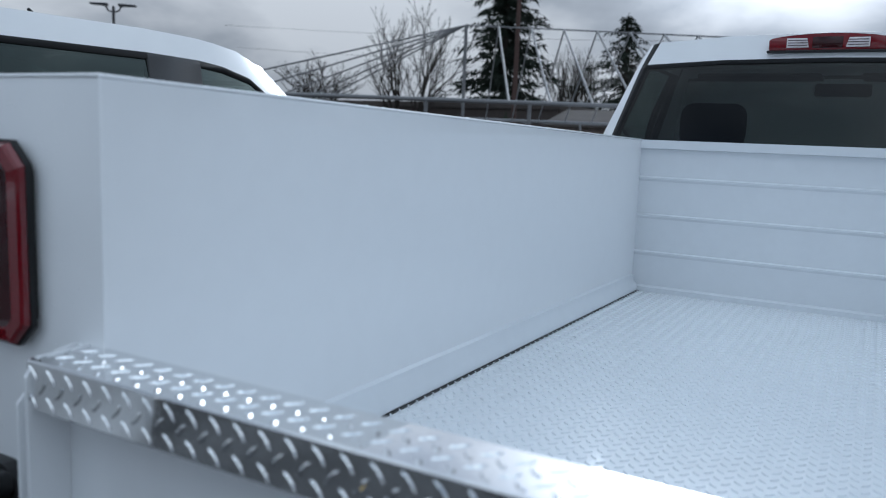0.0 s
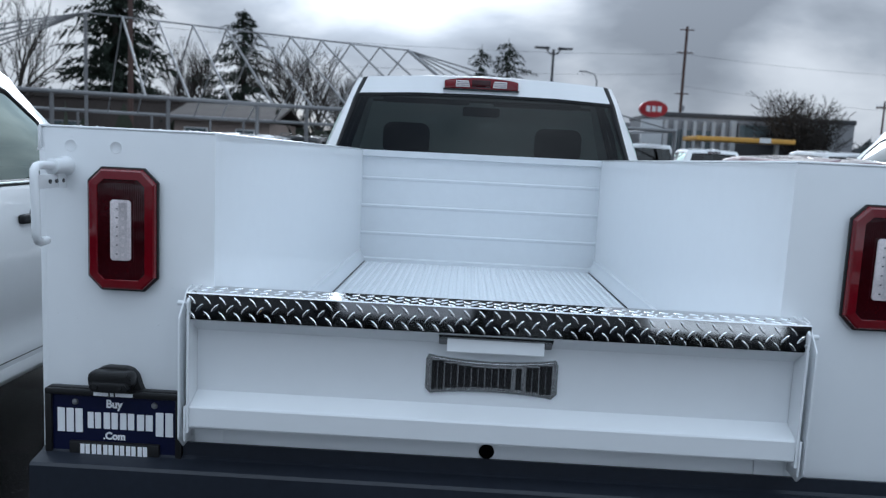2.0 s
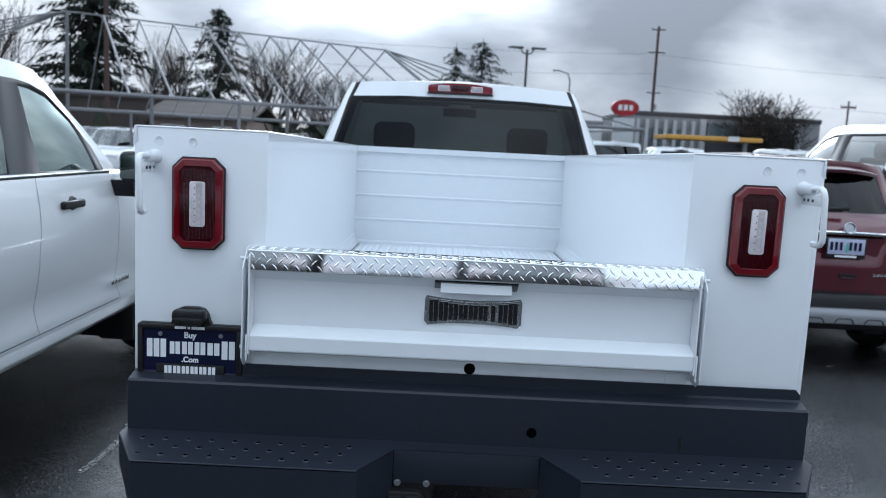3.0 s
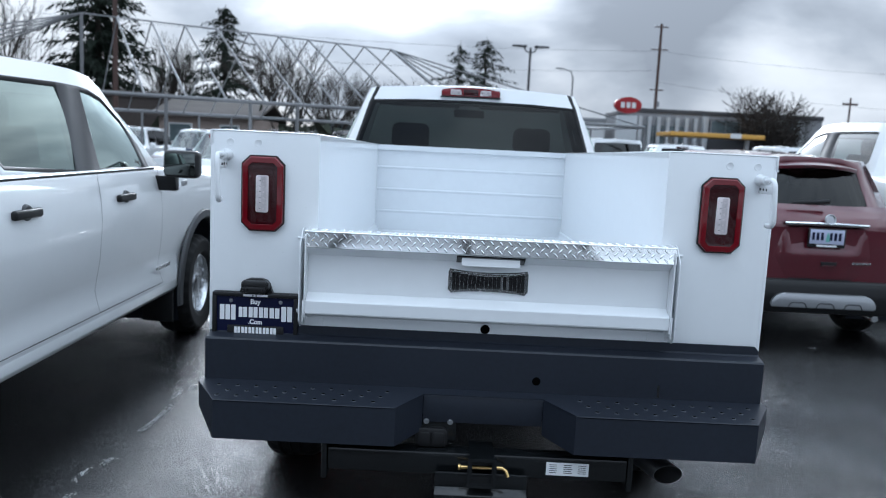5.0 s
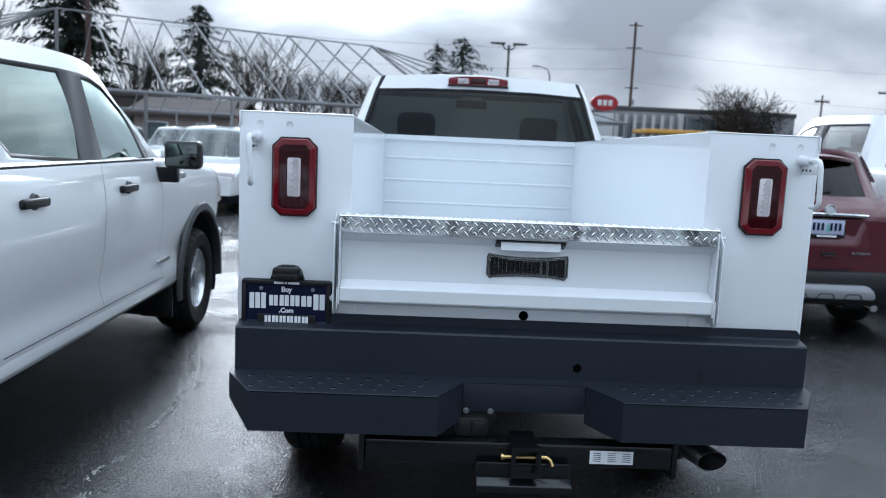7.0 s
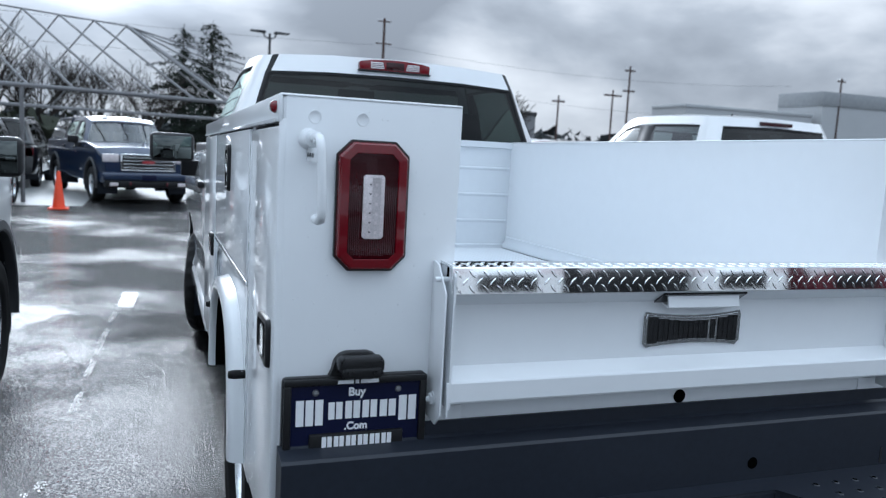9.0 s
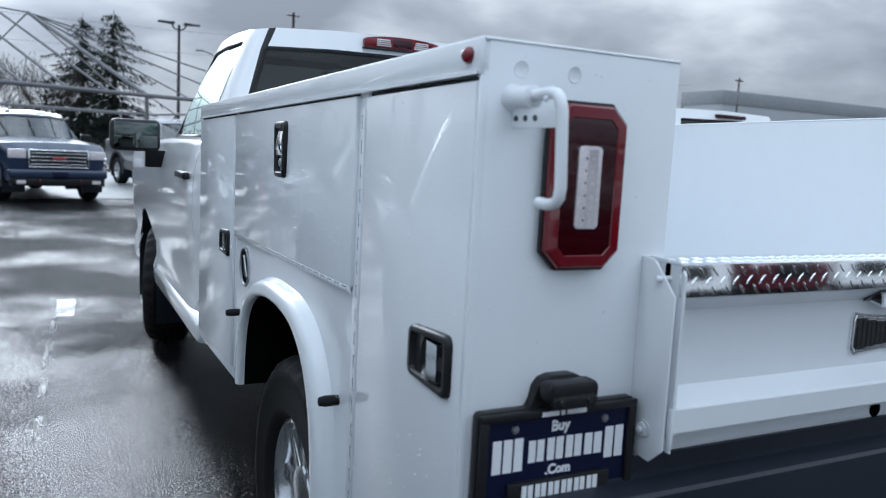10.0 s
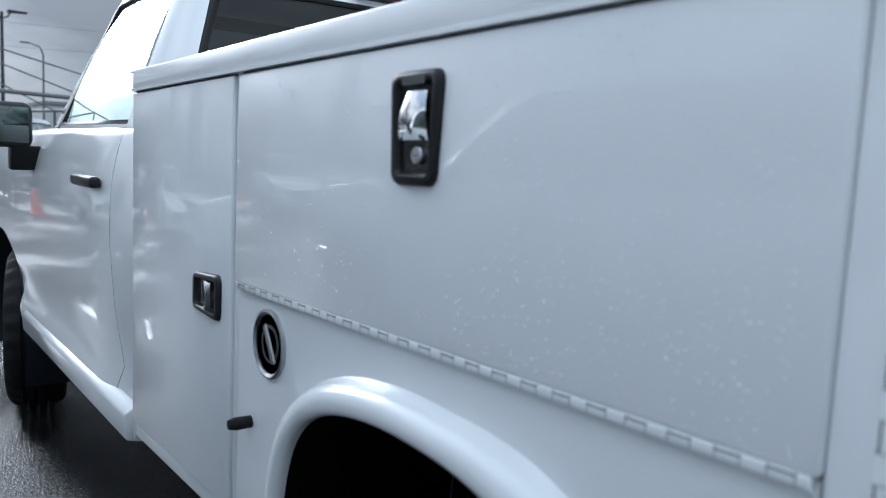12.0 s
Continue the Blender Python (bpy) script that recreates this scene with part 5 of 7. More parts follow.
# cab of the service truck
TOPLINE = [(2.44, 1.43), (3.6, 1.43), (4.1, 1.42), (4.6, 1.40), (5.6, 1.33), (5.95, 1.18)]
PROFILE = [(0.40, 0.93), (0.52, 0.975), (0.62, 0.985), (0.70, 0.955), (0.90, 0.985), (1.10, 1.0), (1.25, 0.995), (1.36, 0.975), (1.45, 0.945)]
body_shell(truck, CARWHITE, 3.50, 1.985, 0.52, lambda y: lerp(TOPLINE, y), PROFILE, [4.70], 0.52, 0.41, crown=0.04, y0=2.46)
greenhouse(truck, CARWHITE, [
    ((0.0, 2.470, 1.40), (0.0, 2.600, 1.973), "rear", 0.84),
    ((0.45, 2.480, 1.40), (0.35, 2.605, 1.968), "rear", 0.84),
    ((0.825, 2.500, 1.40), (0.632, 2.622, 1.952), "strip", 0.84),
    ((0.832, 2.504, 1.40), (0.662, 2.640, 1.948), "paint", 0.84),
    ((0.900, 2.545, 1.40), (0.690, 2.690, 1.948), "paint", 0.88),
    ((0.935, 2.700, 1.40), (0.715, 2.800, 1.953), "side", 0.90),
    ((0.940, 3.100, 1.40), (0.730, 3.100, 1.958), "side", 0.90),
    ((0.940, 3.585, 1.40), (0.7255, 3.372, 1.953), "strip", 0.90),
    ((0.940, 3.620, 1.40), (0.725, 3.400, 1.953), "paint", 0.88),
    ((0.900, 3.900, 1.40), (0.705, 3.500, 1.948), "wind", 0.92),
    ((0.55, 4.080, 1.41), (0.45, 3.560, 1.963), "wind", 0.92),
    ((0.0, 4.150, 1.42), (0.0, 3.590, 1.973), "wind", 0.92)], crown=0.035, panes={"rear": TINT, "side": MINTGLASS, "wind": GREENGLASS}, edge=0.03)
for s in (-1, 1):
    seat(truck, s * 0.42, 2.82, 0.92, 0.56)
    mirror(truck, s, s * 0.995, 3.78, 1.430, w=0.27, h=0.18)
    part("door_handle", box(min(s * 0.985, s * 1.020), max(s * 0.985, s * 1.020), 2.76, 3.02, 1.235, 1.27, 0.012, 3), PLASTIC, truck)
    rows = [[(s * (0.9925 * lerp(PROFILE, z) + 0.0012), y, z) for y in (2.640, 2.645)] for z in [0.64 + 0.76 * k / 12 for k in range(13)]]
    part("door_gap", grid(rows), BLACKINK, truck, smooth=0)
    part("rocker_sill", prism([(s * 0.90, 0.50), (s * 0.985, 0.52), (s * 0.99, 0.60), (s * 0.95, 0.63)], "y", 2.50, 4.10, 0.01), CARWHITE, truck)
part("dashboard", box(-0.80, 0.80, 3.70, 4.0, 1.22, 1.42, 0.05), INSIDE, truck)
part("cab_floor", box(-0.88, 0.88, 2.52, 4.1, 0.55, 0.60), INSIDE, truck)
part("rear_wall_lining", box(-0.84, 0.84, 2.50, 2.53, 0.60, 1.43), INSIDE, truck)
part("rear_view_mirror", box(-0.12, 0.12, 3.50, 3.53, 1.80, 1.86, 0.01), PLASTIC, truck)
part("sun_visor", box(-0.62, -0.08, 3.30, 3.50, 1.868, 1.892, 0.01), INSIDE, truck)
part("sun_visor", box(0.08, 0.62, 3.30, 3.50, 1.868, 1.892, 0.01), INSIDE, truck)
paper = part("price_sheet", prism([(3.700, 1.838), (3.702, 1.840), (3.800, 1.745), (3.798, 1.743)], "x", 0.20, 0.47), SIGNWHITE, truck, "white price sheet behind the windshield")
for k in range(5):
    f = 0.12 + 0.18 * k
    y, z = 3.699 + 0.098 * f, 1.8365 - 0.095 * f
    part("print_bar", prism([(y, z), (y - 0.001, z + 0.001), (y + 0.006, z - 0.006), (y + 0.007, z - 0.007)], "x", 0.22, 0.44 - 0.05 * (k % 3)), BLACKINK, paper)
arc = [(-0.208 + 0.038 * k, 1.952 + 0.014 * (1 - ((k - 5) / 5) ** 2)) for k in range(11)]
brk = part("brake_light", prism([(-0.216, 1.906), (0.176, 1.906), (0.178, 1.944)] + arc[::-1] + [(-0.218, 1.944)], "y", 2.64, 2.566, 0.006), RED, truck, "red high-mounted brake light with clear cargo lamps")
for x, lean in ((-0.118, -1), (0.078, 1)):
    lamp_bm = prism([(x - 0.038, 1.916), (x + 0.038, 1.916), (x + 0.034 + 0.004 * lean, 1.950), (x - 0.034 + 0.004 * lean, 1.950)], "y", 2.568, 2.5625, 0.002)
    cl = part("cargo_lamp", lamp_bm, CLEAR, brk, "clear cargo lamp lens")
    for z in (1.924, 1.933, 1.942):
        part("lens_rib", box(x - 0.033, x + 0.033, 2.5610, 2.5626, z - 0.0012, z + 0.0012), DARKRED, cl)
part("centre_lens", prism([(-0.070, 1.914), (0.030, 1.914), (0.030, 1.954), (-0.070, 1.954)], "y", 2.567, 2.5635, 0.002), DARKRED, brk)
part("lamp_base", box(-0.222, 0.182, 2.558, 2.65, 1.898, 1.907, 0.003), PLASTIC, brk)
part("front_bumper", add(box(-0.88, 0.88, 5.80, 6.05, 0.42, 0.70, 0.05), box(-0.8, 0.8, 5.90, 6.0, 0.7, 1.15, 0.04)), CHROME, truck)


# ---- other vehicles ----
def lamp_pair(parent, W, y, z0, z1, w, mat, name, depth=0.05):
    for s in (-1, 1):
        x = s * (W / 2 * 0.93 - w / 2)
        part(name, box(x - w / 2, x + w / 2, y - depth, y + depth, z0, z1, 0.02, 2), mat, parent)


def pickup(name, label, m, paint, L=5.85, group="", glassmat=None, front=True, closed=False):
    """Crew-cab pickup; its own y runs forward from the rear bumper."""
    W, sill, r = 2.06, 0.46, 0.39
    t = thing(name, label, "truck", m, group)
    top = [(0.0, 1.30), (1.85, 1.34), (1.90, 1.36), (4.2, 1.34), (4.7, 1.31), (5.5, 1.22), (5.85, 1.05)]
    prof = [(0.36, 0.93), (0.46, 0.965), (0.56, 0.985), (0.66, 0.950), (0.86, 0.985), (1.08, 1.0), (1.20, 0.992), (1.36, 0.968)]
    ax = (1.20, 5.00)
    body_shell(t, paint, L, W, sill, lambda y: lerp(top, y), prof, ax, 0.535, r, crown=0.04, bed=(0.09, 1.80, 0.93))
    greenhouse(t, paint, [
        ((0.0, 1.95, 1.33), (0.0, 2.12, 1.902), "rear", 0.830),
        ((0.80, 1.98, 1.33), (0.62, 2.14, 1.887), "paint", 0.830),
        ((0.955, 2.06, 1.33), (0.74, 2.22, 1.887), "paint", 0.850),
        ((0.965, 2.16, 1.33), (0.76, 2.32, 1.892), "sideb", 0.830, 0.30),
        ((0.965, 2.32, 1.33), (0.765, 2.42, 1.894), "sideb", 0.840, 0.08),
        ((0.965, 3.010, 1.33), (0.765, 3.110, 1.907), "black", 0.840),
        ((0.965, 3.145, 1.33), (0.765, 3.240, 1.905), "black", 0.840),
        ((0.965, 3.280, 1.33), (0.765, 3.370, 1.902), "side", 0.840),
        ((0.965, 3.52, 1.33), (0.760, 3.48, 1.894), "side", 0.830),
        ((0.965, 3.74, 1.33), (0.750, 3.62, 1.878), "side", 0.790),
        ((0.960, 3.96, 1.33), (0.742, 3.74, 1.838), "black", 0.60),
        ((0.955, 4.05, 1.33), (0.735, 3.80, 1.828), "paint", 0.30),
        ((0.925, 4.30, 1.33), (0.700, 3.86, 1.815), "wind", 0.92),
        ((0.50, 4.52, 1.33), (0.42, 3.95, 1.840), "wind", 0.92),
        ((0.0, 4.60, 1.33), (0.0, 3.98, 1.848), "wind", 0.92)], crown=0.062, panes={"rear": DARKGLASS, "side": glassmat or MINTGLASS, "sideb": glassmat or MINTGLASS, "wind": GREENGLASS}, pillar=GREYPLASTIC, edge=0.045, v1=0.004)
    part("cabin_trim", add(box(-0.90, 0.90, 2.02, 4.3, 0.60, 1.20), box(-0.80, 0.80, 3.95, 4.35, 1.15, 1.36, 0.05)), INSIDE, t)
    for x in (-0.42, 0.42):
        seat(t, x, 3.20, 0.94)
        seat(t, x, 2.30, 0.94)
    for s in (-1, 1):
        for a in ax:
            wheel(t, (s * 0.885, a, r), r, 0.27, 0.235, s, spokes=14)
            rows = [[(s * x, a + (0.528 + o) * math.cos(radians(q)), r + (0.528 + o) * math.sin(radians(q))) for o, x in ((0.0, 0.985), (0.0, 1.036), (0.012, 1.044), (0.060, 1.038), (0.072, 1.020))] for q in range(-6, 189, 6)]
            part("arch_trim", grid(rows), GREYPLASTIC, t, "dark grey wheel arch moulding")
        mirror(t, s, s * 1.06, 4.03, 1.370, w=0.235, h=0.18)
        for y in (2.36, 3.47):
            hd = part("door_handle", add(box(min(s * 1.020, s * 1.052), max(s * 1.020, s * 1.052), y - 0.118, y + 0.118, 1.160, 1.204, 0.013, 3)), PLASTIC, t)
            part("handle_cup", move(lathe([(0.0, 0.0), (0.040, 0.0), (0.034, 0.016), (0.0, 0.020)], 20), pose(s * 1.018, y + 0.015, 1.185, 0, 90 * s, 0)), GREYPLASTIC, hd)
        for y0, y1, slant in ((2.06, 2.0635, -0.06), (3.145, 3.1485, 0.0), (4.05, 4.0535, 0.10)):
            rows = [[(s * (W / 2 * lerp(prof, z) + 0.0015), y + slant * (1.3 - z), z) for y in (y0, y1)] for z in [0.55 + 0.78 * k / 12 for k in range(13)]]
            part("door_gap", grid(rows), GREYPLASTIC, t, smooth=0)
        rows = [[(s * (W / 2 * lerp(prof, z) + 0.0015), y, z) for y in [2.1 + 2.0 * k / 8 for k in range(9)]] for z in (0.552, 0.557)]
        part("door_gap", grid(rows), GREYPLASTIC, t, smooth=0)
        part("rocker_sill", prism([(s * 0.95, 0.44), (s * 0.992, 0.445), (s * 1.012, 0.475), (s * 1.008, 0.530), (s * 0.985, 0.545)], "y", 1.78, 4.42, 0.006), paint, t)
        part("window_sill_trim", box(min(s * 0.972, s * 1.000), max(s * 0.972, s * 1.000), 2.15, 4.02, 1.330, 1.342, 0.004), PLASTIC, t)
        part("name_badge", add(*[box(min(s * 1.012, s * 1.024), max(s * 1.012, s * 1.024), 3.98 + 0.045 * k, 4.012 + 0.045 * k, 0.655, 0.685, 0.002) for k in range(6)]), CHROME, t)
        part("fender_badge", box(min(s * 1.0, s * 1.022), max(s * 1.0, s * 1.022), 4.47, 4.61, 1.185, 1.235, 0.008), STEEL, t)
        part("mud_flap", box(min(s * 0.78, s * 1.0), max(s * 0.78, s * 1.0), 4.36, 4.38, 0.22, 0.52, 0.005), PLASTIC, t)
    lamp_pair(t, W, 0.03, 0.85, 1.25, 0.16, RED, "tail_lamp")
    lamp_pair(t, W, L - 0.04, 0.92, 1.10, 0.34, CLEAR, "headlamp")
    grille = part("grille", box(-0.58, 0.58, L - 0.03, L + 0.03, 0.74, 1.10, 0.03), PLASTIC, t, "black barred grille with chrome surround" if front else "black barred grille")
    trim = CHROME if front else BLACKPAINT
    for k in range(4):
        part("grille_bar", box(-0.55, 0.55, L + 0.025, L + 0.045, 0.80 + 0.075 * k, 0.818 + 0.075 * k, 0.005), trim, grille)
    for x0, x1, z0, z1 in ((-0.60, 0.60, 1.075, 1.11), (-0.60, 0.60, 0.735, 0.765), (-0.60, -0.565, 0.735, 1.11), (0.565, 0.60, 0.735, 1.11)):
        part("grille_surround", box(x0, x1, L + 0.02, L + 0.05, z0, z1, 0.008), trim, grille)
    part("grille_emblem", box(-0.13, 0.13, L + 0.045, L + 0.06, 0.90, 0.965, 0.006), SIGNRED if front else PLASTIC, grille)
    part("front_bumper", add(box(-0.97, 0.97, L - 0.20, L + 0.10, 0.52, 0.70, 0.05, 3)), paint if closed or not front else CHROME, t)
    part("valance", box(-0.92, 0.92, L - 0.20, L + 0.06, 0.36, 0.53, 0.04), PLASTIC, t)
    part("front_plate", box(-0.155, 0.155, L + 0.098, L + 0.108, 0.53, 0.66, 0.003), NAVY, t)
    for s in (-1, 1):
        part("fog_lamp", box(s * 0.74 - 0.09, s * 0.74 + 0.09, L + 0.05, L + 0.075, 0.40, 0.48, 0.015), CLEAR, t)
        part("tow_hook", box(s * 0.40 - 0.02, s * 0.40 + 0.02, L + 0.05, L + 0.12, 0.42, 0.50, 0.008), REDPAINT if front else PLASTIC, t)
    part("rear_bumper", box(-0.98, 0.98, -0.12, 0.06, 0.50, 0.70, 0.04), CHROME, t)
    part("brake_light", box(-0.20, 0.20, 2.06, 2.14, 1.82, 1.86, 0.008), DARKRED, t)
    if closed:
        greenhouse(t, paint, [
            ((0.0, 0.12, 1.30), (0.0, 0.42, 1.885), "rear", 0.84, 0.12),
            ((0.84, 0.16, 1.30), (0.62, 0.46, 1.880), "paint", 0.84, 0.12),
            ((0.960, 0.34, 1.30), (0.750, 0.60, 1.885), "side", 0.84, 0.10),
            ((0.965, 1.30, 1.33), (0.765, 1.34, 1.892), "side", 0.84, 0.10),
            ((0.965, 2.00, 1.33), (0.765, 2.10, 1.895), "black", 0.84),
            ((0.955, 2.10, 1.33), (0.760, 2.18, 1.895), "paint", 0.84),
            ((0.0, 2.11, 1.33), (0.0, 2.19, 1.897), "paint", 0.84)], crown=0.055, panes={"rear": DARKGLASS, "side": GREENGLASS}, name="cargo_top")
    part("antenna", tube([(0.2, 3.1, 1.90), (0.2, 3.02, 1.99)], [0.03, 0.006], 8), PLASTIC, t)
    return t


def suv(name, label, m, paint, L=4.5, W=1.80, H=1.66, group="", dark=True, rails=True, rear_lo=0.20, tail=None):
    """Five-door wagon; y forward from the rear bumper."""
    t = thing(name, label, "car", m, group)
    r, sill = 0.34, 0.36
    k = H / 1.66
    belt = 1.02 * k
    ax = (0.85, L - 0.95)
    top = [(0.0, belt), (L * 0.62, belt - 0.01), (L * 0.72, belt - 0.03), (L * 0.9, belt - 0.12), (L, belt - 0.32)]
    prof = [(0.30, 0.92), (0.42, 0.97), (0.60, 0.99), (0.75, 1.0), (0.90, 0.99), (1.05, 0.965)]
    body_shell(t, paint, L, W, sill, lambda y: lerp(top, y), prof, ax, 0.43, r, crown=0.03)
    hw, rw = W / 2 * 0.955, W / 2 * 0.70
    ge = {"rear": DARKGLASS, "side": DARKGLASS if dark else GREENGLASS, "sideb": DARKGLASS, "sidec": DARKGLASS, "wind": GREENGLASS}
    b = belt - 0.01
    greenhouse(t, paint, [
        *(tail or [
            ((0.0, 0.10, b), (0.0, 0.42, H - 0.02), "rear", 0.86, rear_lo),
            ((hw * 0.80, 0.14, b), (rw * 0.86, 0.44, H - 0.03), "paint", 0.86, rear_lo),
            ((hw * 0.97, 0.30, b), (rw * 0.98, 0.55, H - 0.04), "sidec", 0.84)]),
        ((hw, 0.95, b), (rw, 1.05, H - 0.02), "black", 0.86),
        ((hw, 1.02, b), (rw, 1.11, H - 0.02), "sideb", 0.86),
        ((hw, 1.90, b), (rw, 1.84, H), "black", 0.86),
        ((hw, 2.00, b), (rw, 1.92, H), "side", 0.86),
        ((hw, 2.70, b), (rw, 2.34, H - 0.03), "paint", 0.85),
        ((hw * 0.96, 3.00, b), (rw * 0.95, 2.48, H - 0.05), "wind", 0.93),
        ((hw * 0.5, 3.20, b), (rw * 0.5, 2.58, H - 0.03), "wind", 0.93),
        ((0.0, 3.26, b), (0.0, 2.60, H - 0.025), "wind", 0.93)], crown=0.03, panes=ge)
    part("cabin_trim", box(-hw * 0.9, hw * 0.9, 0.35, 3.0, 0.45, belt - 0.08), INSIDE, t)
    for x in (-0.36, 0.36):
        seat(t, x, 2.05, 0.72, 0.46)
        seat(t, x, 1.15, 0.72, 0.46)
    for s in (-1, 1):
        for a in ax:
            wheel(t, (s * (W / 2 - 0.13), a, r), r, 0.22, 0.215, s, spokes=7)
        mirror(t, s, s * W / 2, 2.72, belt + 0.05, mat=paint, w=0.18, h=0.14)
        if rails:
            part("roof_rail", tube([(s * rw * 0.93, 0.75, H - 0.01), (s * rw * 0.93, 0.85, H + 0.045), (s * rw * 0.93, 2.1, H + 0.055), (s * rw * 0.93, 2.2, H)], 0.014, 8), GREYPLASTIC, t)
        for y in (1.25, 2.12):
            part("door_handle", box(min(s * W * 0.492, s * W * 0.515), max(s * W * 0.492, s * W * 0.515), y, y + 0.2, belt - 0.14, belt - 0.11, 0.008), paint, t)
    lamp_pair(t, W, 0.10, belt - 0.28, belt - 0.04, 0.20, RED, "tail_lamp", 0.10)
    lamp_pair(t, W, L - 0.12, belt - 0.36, belt - 0.22, 0.34, CLEAR, "headlamp", 0.10)
    part("grille", box(-0.40, 0.40, L - 0.02, L + 0.015, 0.50, belt - 0.30, 0.03), PLASTIC, t)
    return t


pickup("pickup_truck", "white crew-cab pickup, wet, with grey pillars and black handles", pose(-3.08, -1.62, 0), CARWHITE)


# ---- parked vehicles round the truck ----
def compact_suv():
    tail = [((0.0, 0.08, 1.01), (0.0, 0.36, 1.63), "rear", 0.90, 0.33),
            ((0.30, 0.09, 1.01), (0.24, 0.38, 1.625), "rear", 0.90, 0.34),
            ((0.475, 0.12, 1.01), (0.385, 0.43, 1.60), "paint", 0.88, 0.36),
            ((0.62, 0.19, 1.01), (0.48, 0.52, 1.60), "paint", 0.84, 0.36),
            ((0.80, 0.36, 1.01), (0.60, 0.66, 1.61), "sidec", 0.84, 0.30)]
    t = suv("compact_suv", "dark red compact wagon with silver skid plate and chrome bar", pose(3.045, 3.76, 0), REDPAINT, L=4.28, W=1.76, H=1.645, rails=False, tail=tail)
    # arched spoiler lip swept forward to its ends
    rows = []
    for y, z in ((0.66, 1.624), (0.42, 1.602), (0.24, 1.572), (0.205, 1.560), (0.210, 1.535), (0.27, 1.526), (0.44, 1.545)):
        rows.append([(0.385 * u, y + 0.13 * u * u, z - 0.030 * u * u) for u in [-1 + k / 10 for k in range(21)]])
    part("spoiler", grid(rows + rows[:1]), REDPAINT, t)
    part("spoiler_lamp", box(-0.14, 0.14, 0.200, 0.220, 1.541, 1.552, 0.004), DARKRED, t)

    def skin(x, z):
        """The bowed tailgate, with a shelf scooped out for the plate."""
        y = lerp([(0.55, 0.010), (0.62, -0.012), (0.80, -0.030), (0.98, -0.022), (1.06, -0.012), (1.12, 0.020), (1.19, 0.085), (1.22, 0.13)], z) + 0.17 * abs(x / 0.72) ** 3
        inside = max(0.0, min(1.0, (0.315 - 0.12 * (1.05 - z) - abs(x)) / 0.03))
        return y + inside * lerp([(0.828, 0.0), (0.858, 0.010), (1.024, 0.050), (1.046, 0.048), (1.056, 0.0)], z)

    rows = [[(-0.72 + 0.03 * k, skin(-0.72 + 0.03 * k, z), z) for k in range(49)] for z in [0.55 + 0.0168 * k for k in range(41)]]
    gate_skin = part("tailgate", grid(rows), REDPAINT, t, smooth=50)
    for z in (0.600, 0.604):
        part("gate_gap", grid([[(x, skin(x, zz) - 0.002, zz) for x in [-0.56 + 0.04 * k for k in range(29)]] for zz in (z, z + 0.004)]), GAPSHADE, gate_skin)
    part("chrome_bar", grid([[(-0.352 + 0.704 * k / 24, y + 0.17 * abs((-0.352 + 0.704 * k / 24) / 0.72) ** 3, z + 0.006 * (1 - (k / 12 - 1) ** 2)) for k in range(25)] for y, z in ((0.0, 1.084), (-0.045, 1.082), (-0.055, 1.074), (-0.045, 1.058), (0.0, 1.056))]), CHROME, t)
    em = part("round_emblem", move(add(lathe([(0.034, 0.004), (0.036, 0.012), (0.041, 0.014), (0.047, 0.008), (0.048, 0.0), (0.034, 0.0)], 32, closed=True), lathe([(0.0, 0.0), (0.036, 0.0), (0.036, 0.004), (0.0, 0.005)], 32)), pose(0.016, -0.034, 1.112, 78, 0, 0)), STEEL, t, "round chrome emblem")
    for k in range(3):
        part("emblem_shield", prism([(-0.026 + 0.018 * k, 0.016 - 0.006 * k), (-0.012 + 0.018 * k, 0.016 - 0.006 * k), (-0.012 + 0.018 * k, -0.008 - 0.006 * k), (-0.019 + 0.018 * k, -0.016 - 0.006 * k), (-0.026 + 0.018 * k, -0.008 - 0.006 * k)], "z", 0.004, 0.009, 0.001), CHROME, em)
    pl = part("rear_plate", box(-0.156, 0.156, -0.046, -0.026, 0.880, 1.040, 0.004), BLACKINK, t, "framed rear plate with blank bars")
    part("plate_face", box(-0.143, 0.143, -0.050, -0.046, 0.909, 1.030, 0.002), material("plate_lilac", (0.45, 0.47, 0.62), rough=0.4, vary=0.1, scale=30), pl)
    part("plate_tree", prism([(-0.012, 0.928), (0.022, 0.928), (0.016, 0.983), (0.005, 1.013), (-0.006, 0.983)], "y", -0.050, -0.0513), material("plate_green", (0.16, 0.42, 0.38), rough=0.4, vary=0.1, scale=30), pl)
    for k in range(7):
        if k != 3:
            part("blank_bar", box(-0.128 + 0.037 * k, -0.106 + 0.037 * k, -0.0515, -0.0501, 0.941, 1.005), NAVY, pl)
    part("blank_bar", box(-0.085, 0.085, -0.0485, -0.0465, 0.886, 0.902), INK, pl)
    part("lower_bumper", prism([(-0.045, 0.56), (-0.06, 0.46), (-0.03, 0.31), (0.25, 0.28), (0.25, 0.60), (-0.02, 0.60)], "x", -0.80, 0.80, 0.025), PLASTIC, t)
    arc = [(0.455 - 0.02, 0.365), (0.445, 0.385)] + [(0.445 - 0.125 * (1 - math.cos(radians(a))), 0.385 + 0.105 * math.sin(radians(a))) for a in (15, 35, 55, 75, 90)]
    sk = part("skid_plate", prism([(x + 0.02, z) for x, z in [(-x, z) for x, z in arc][::-1] + arc][::-1], "y", -0.045, -0.078, 0.010), SILVERPAINT, t, "silver skid plate")
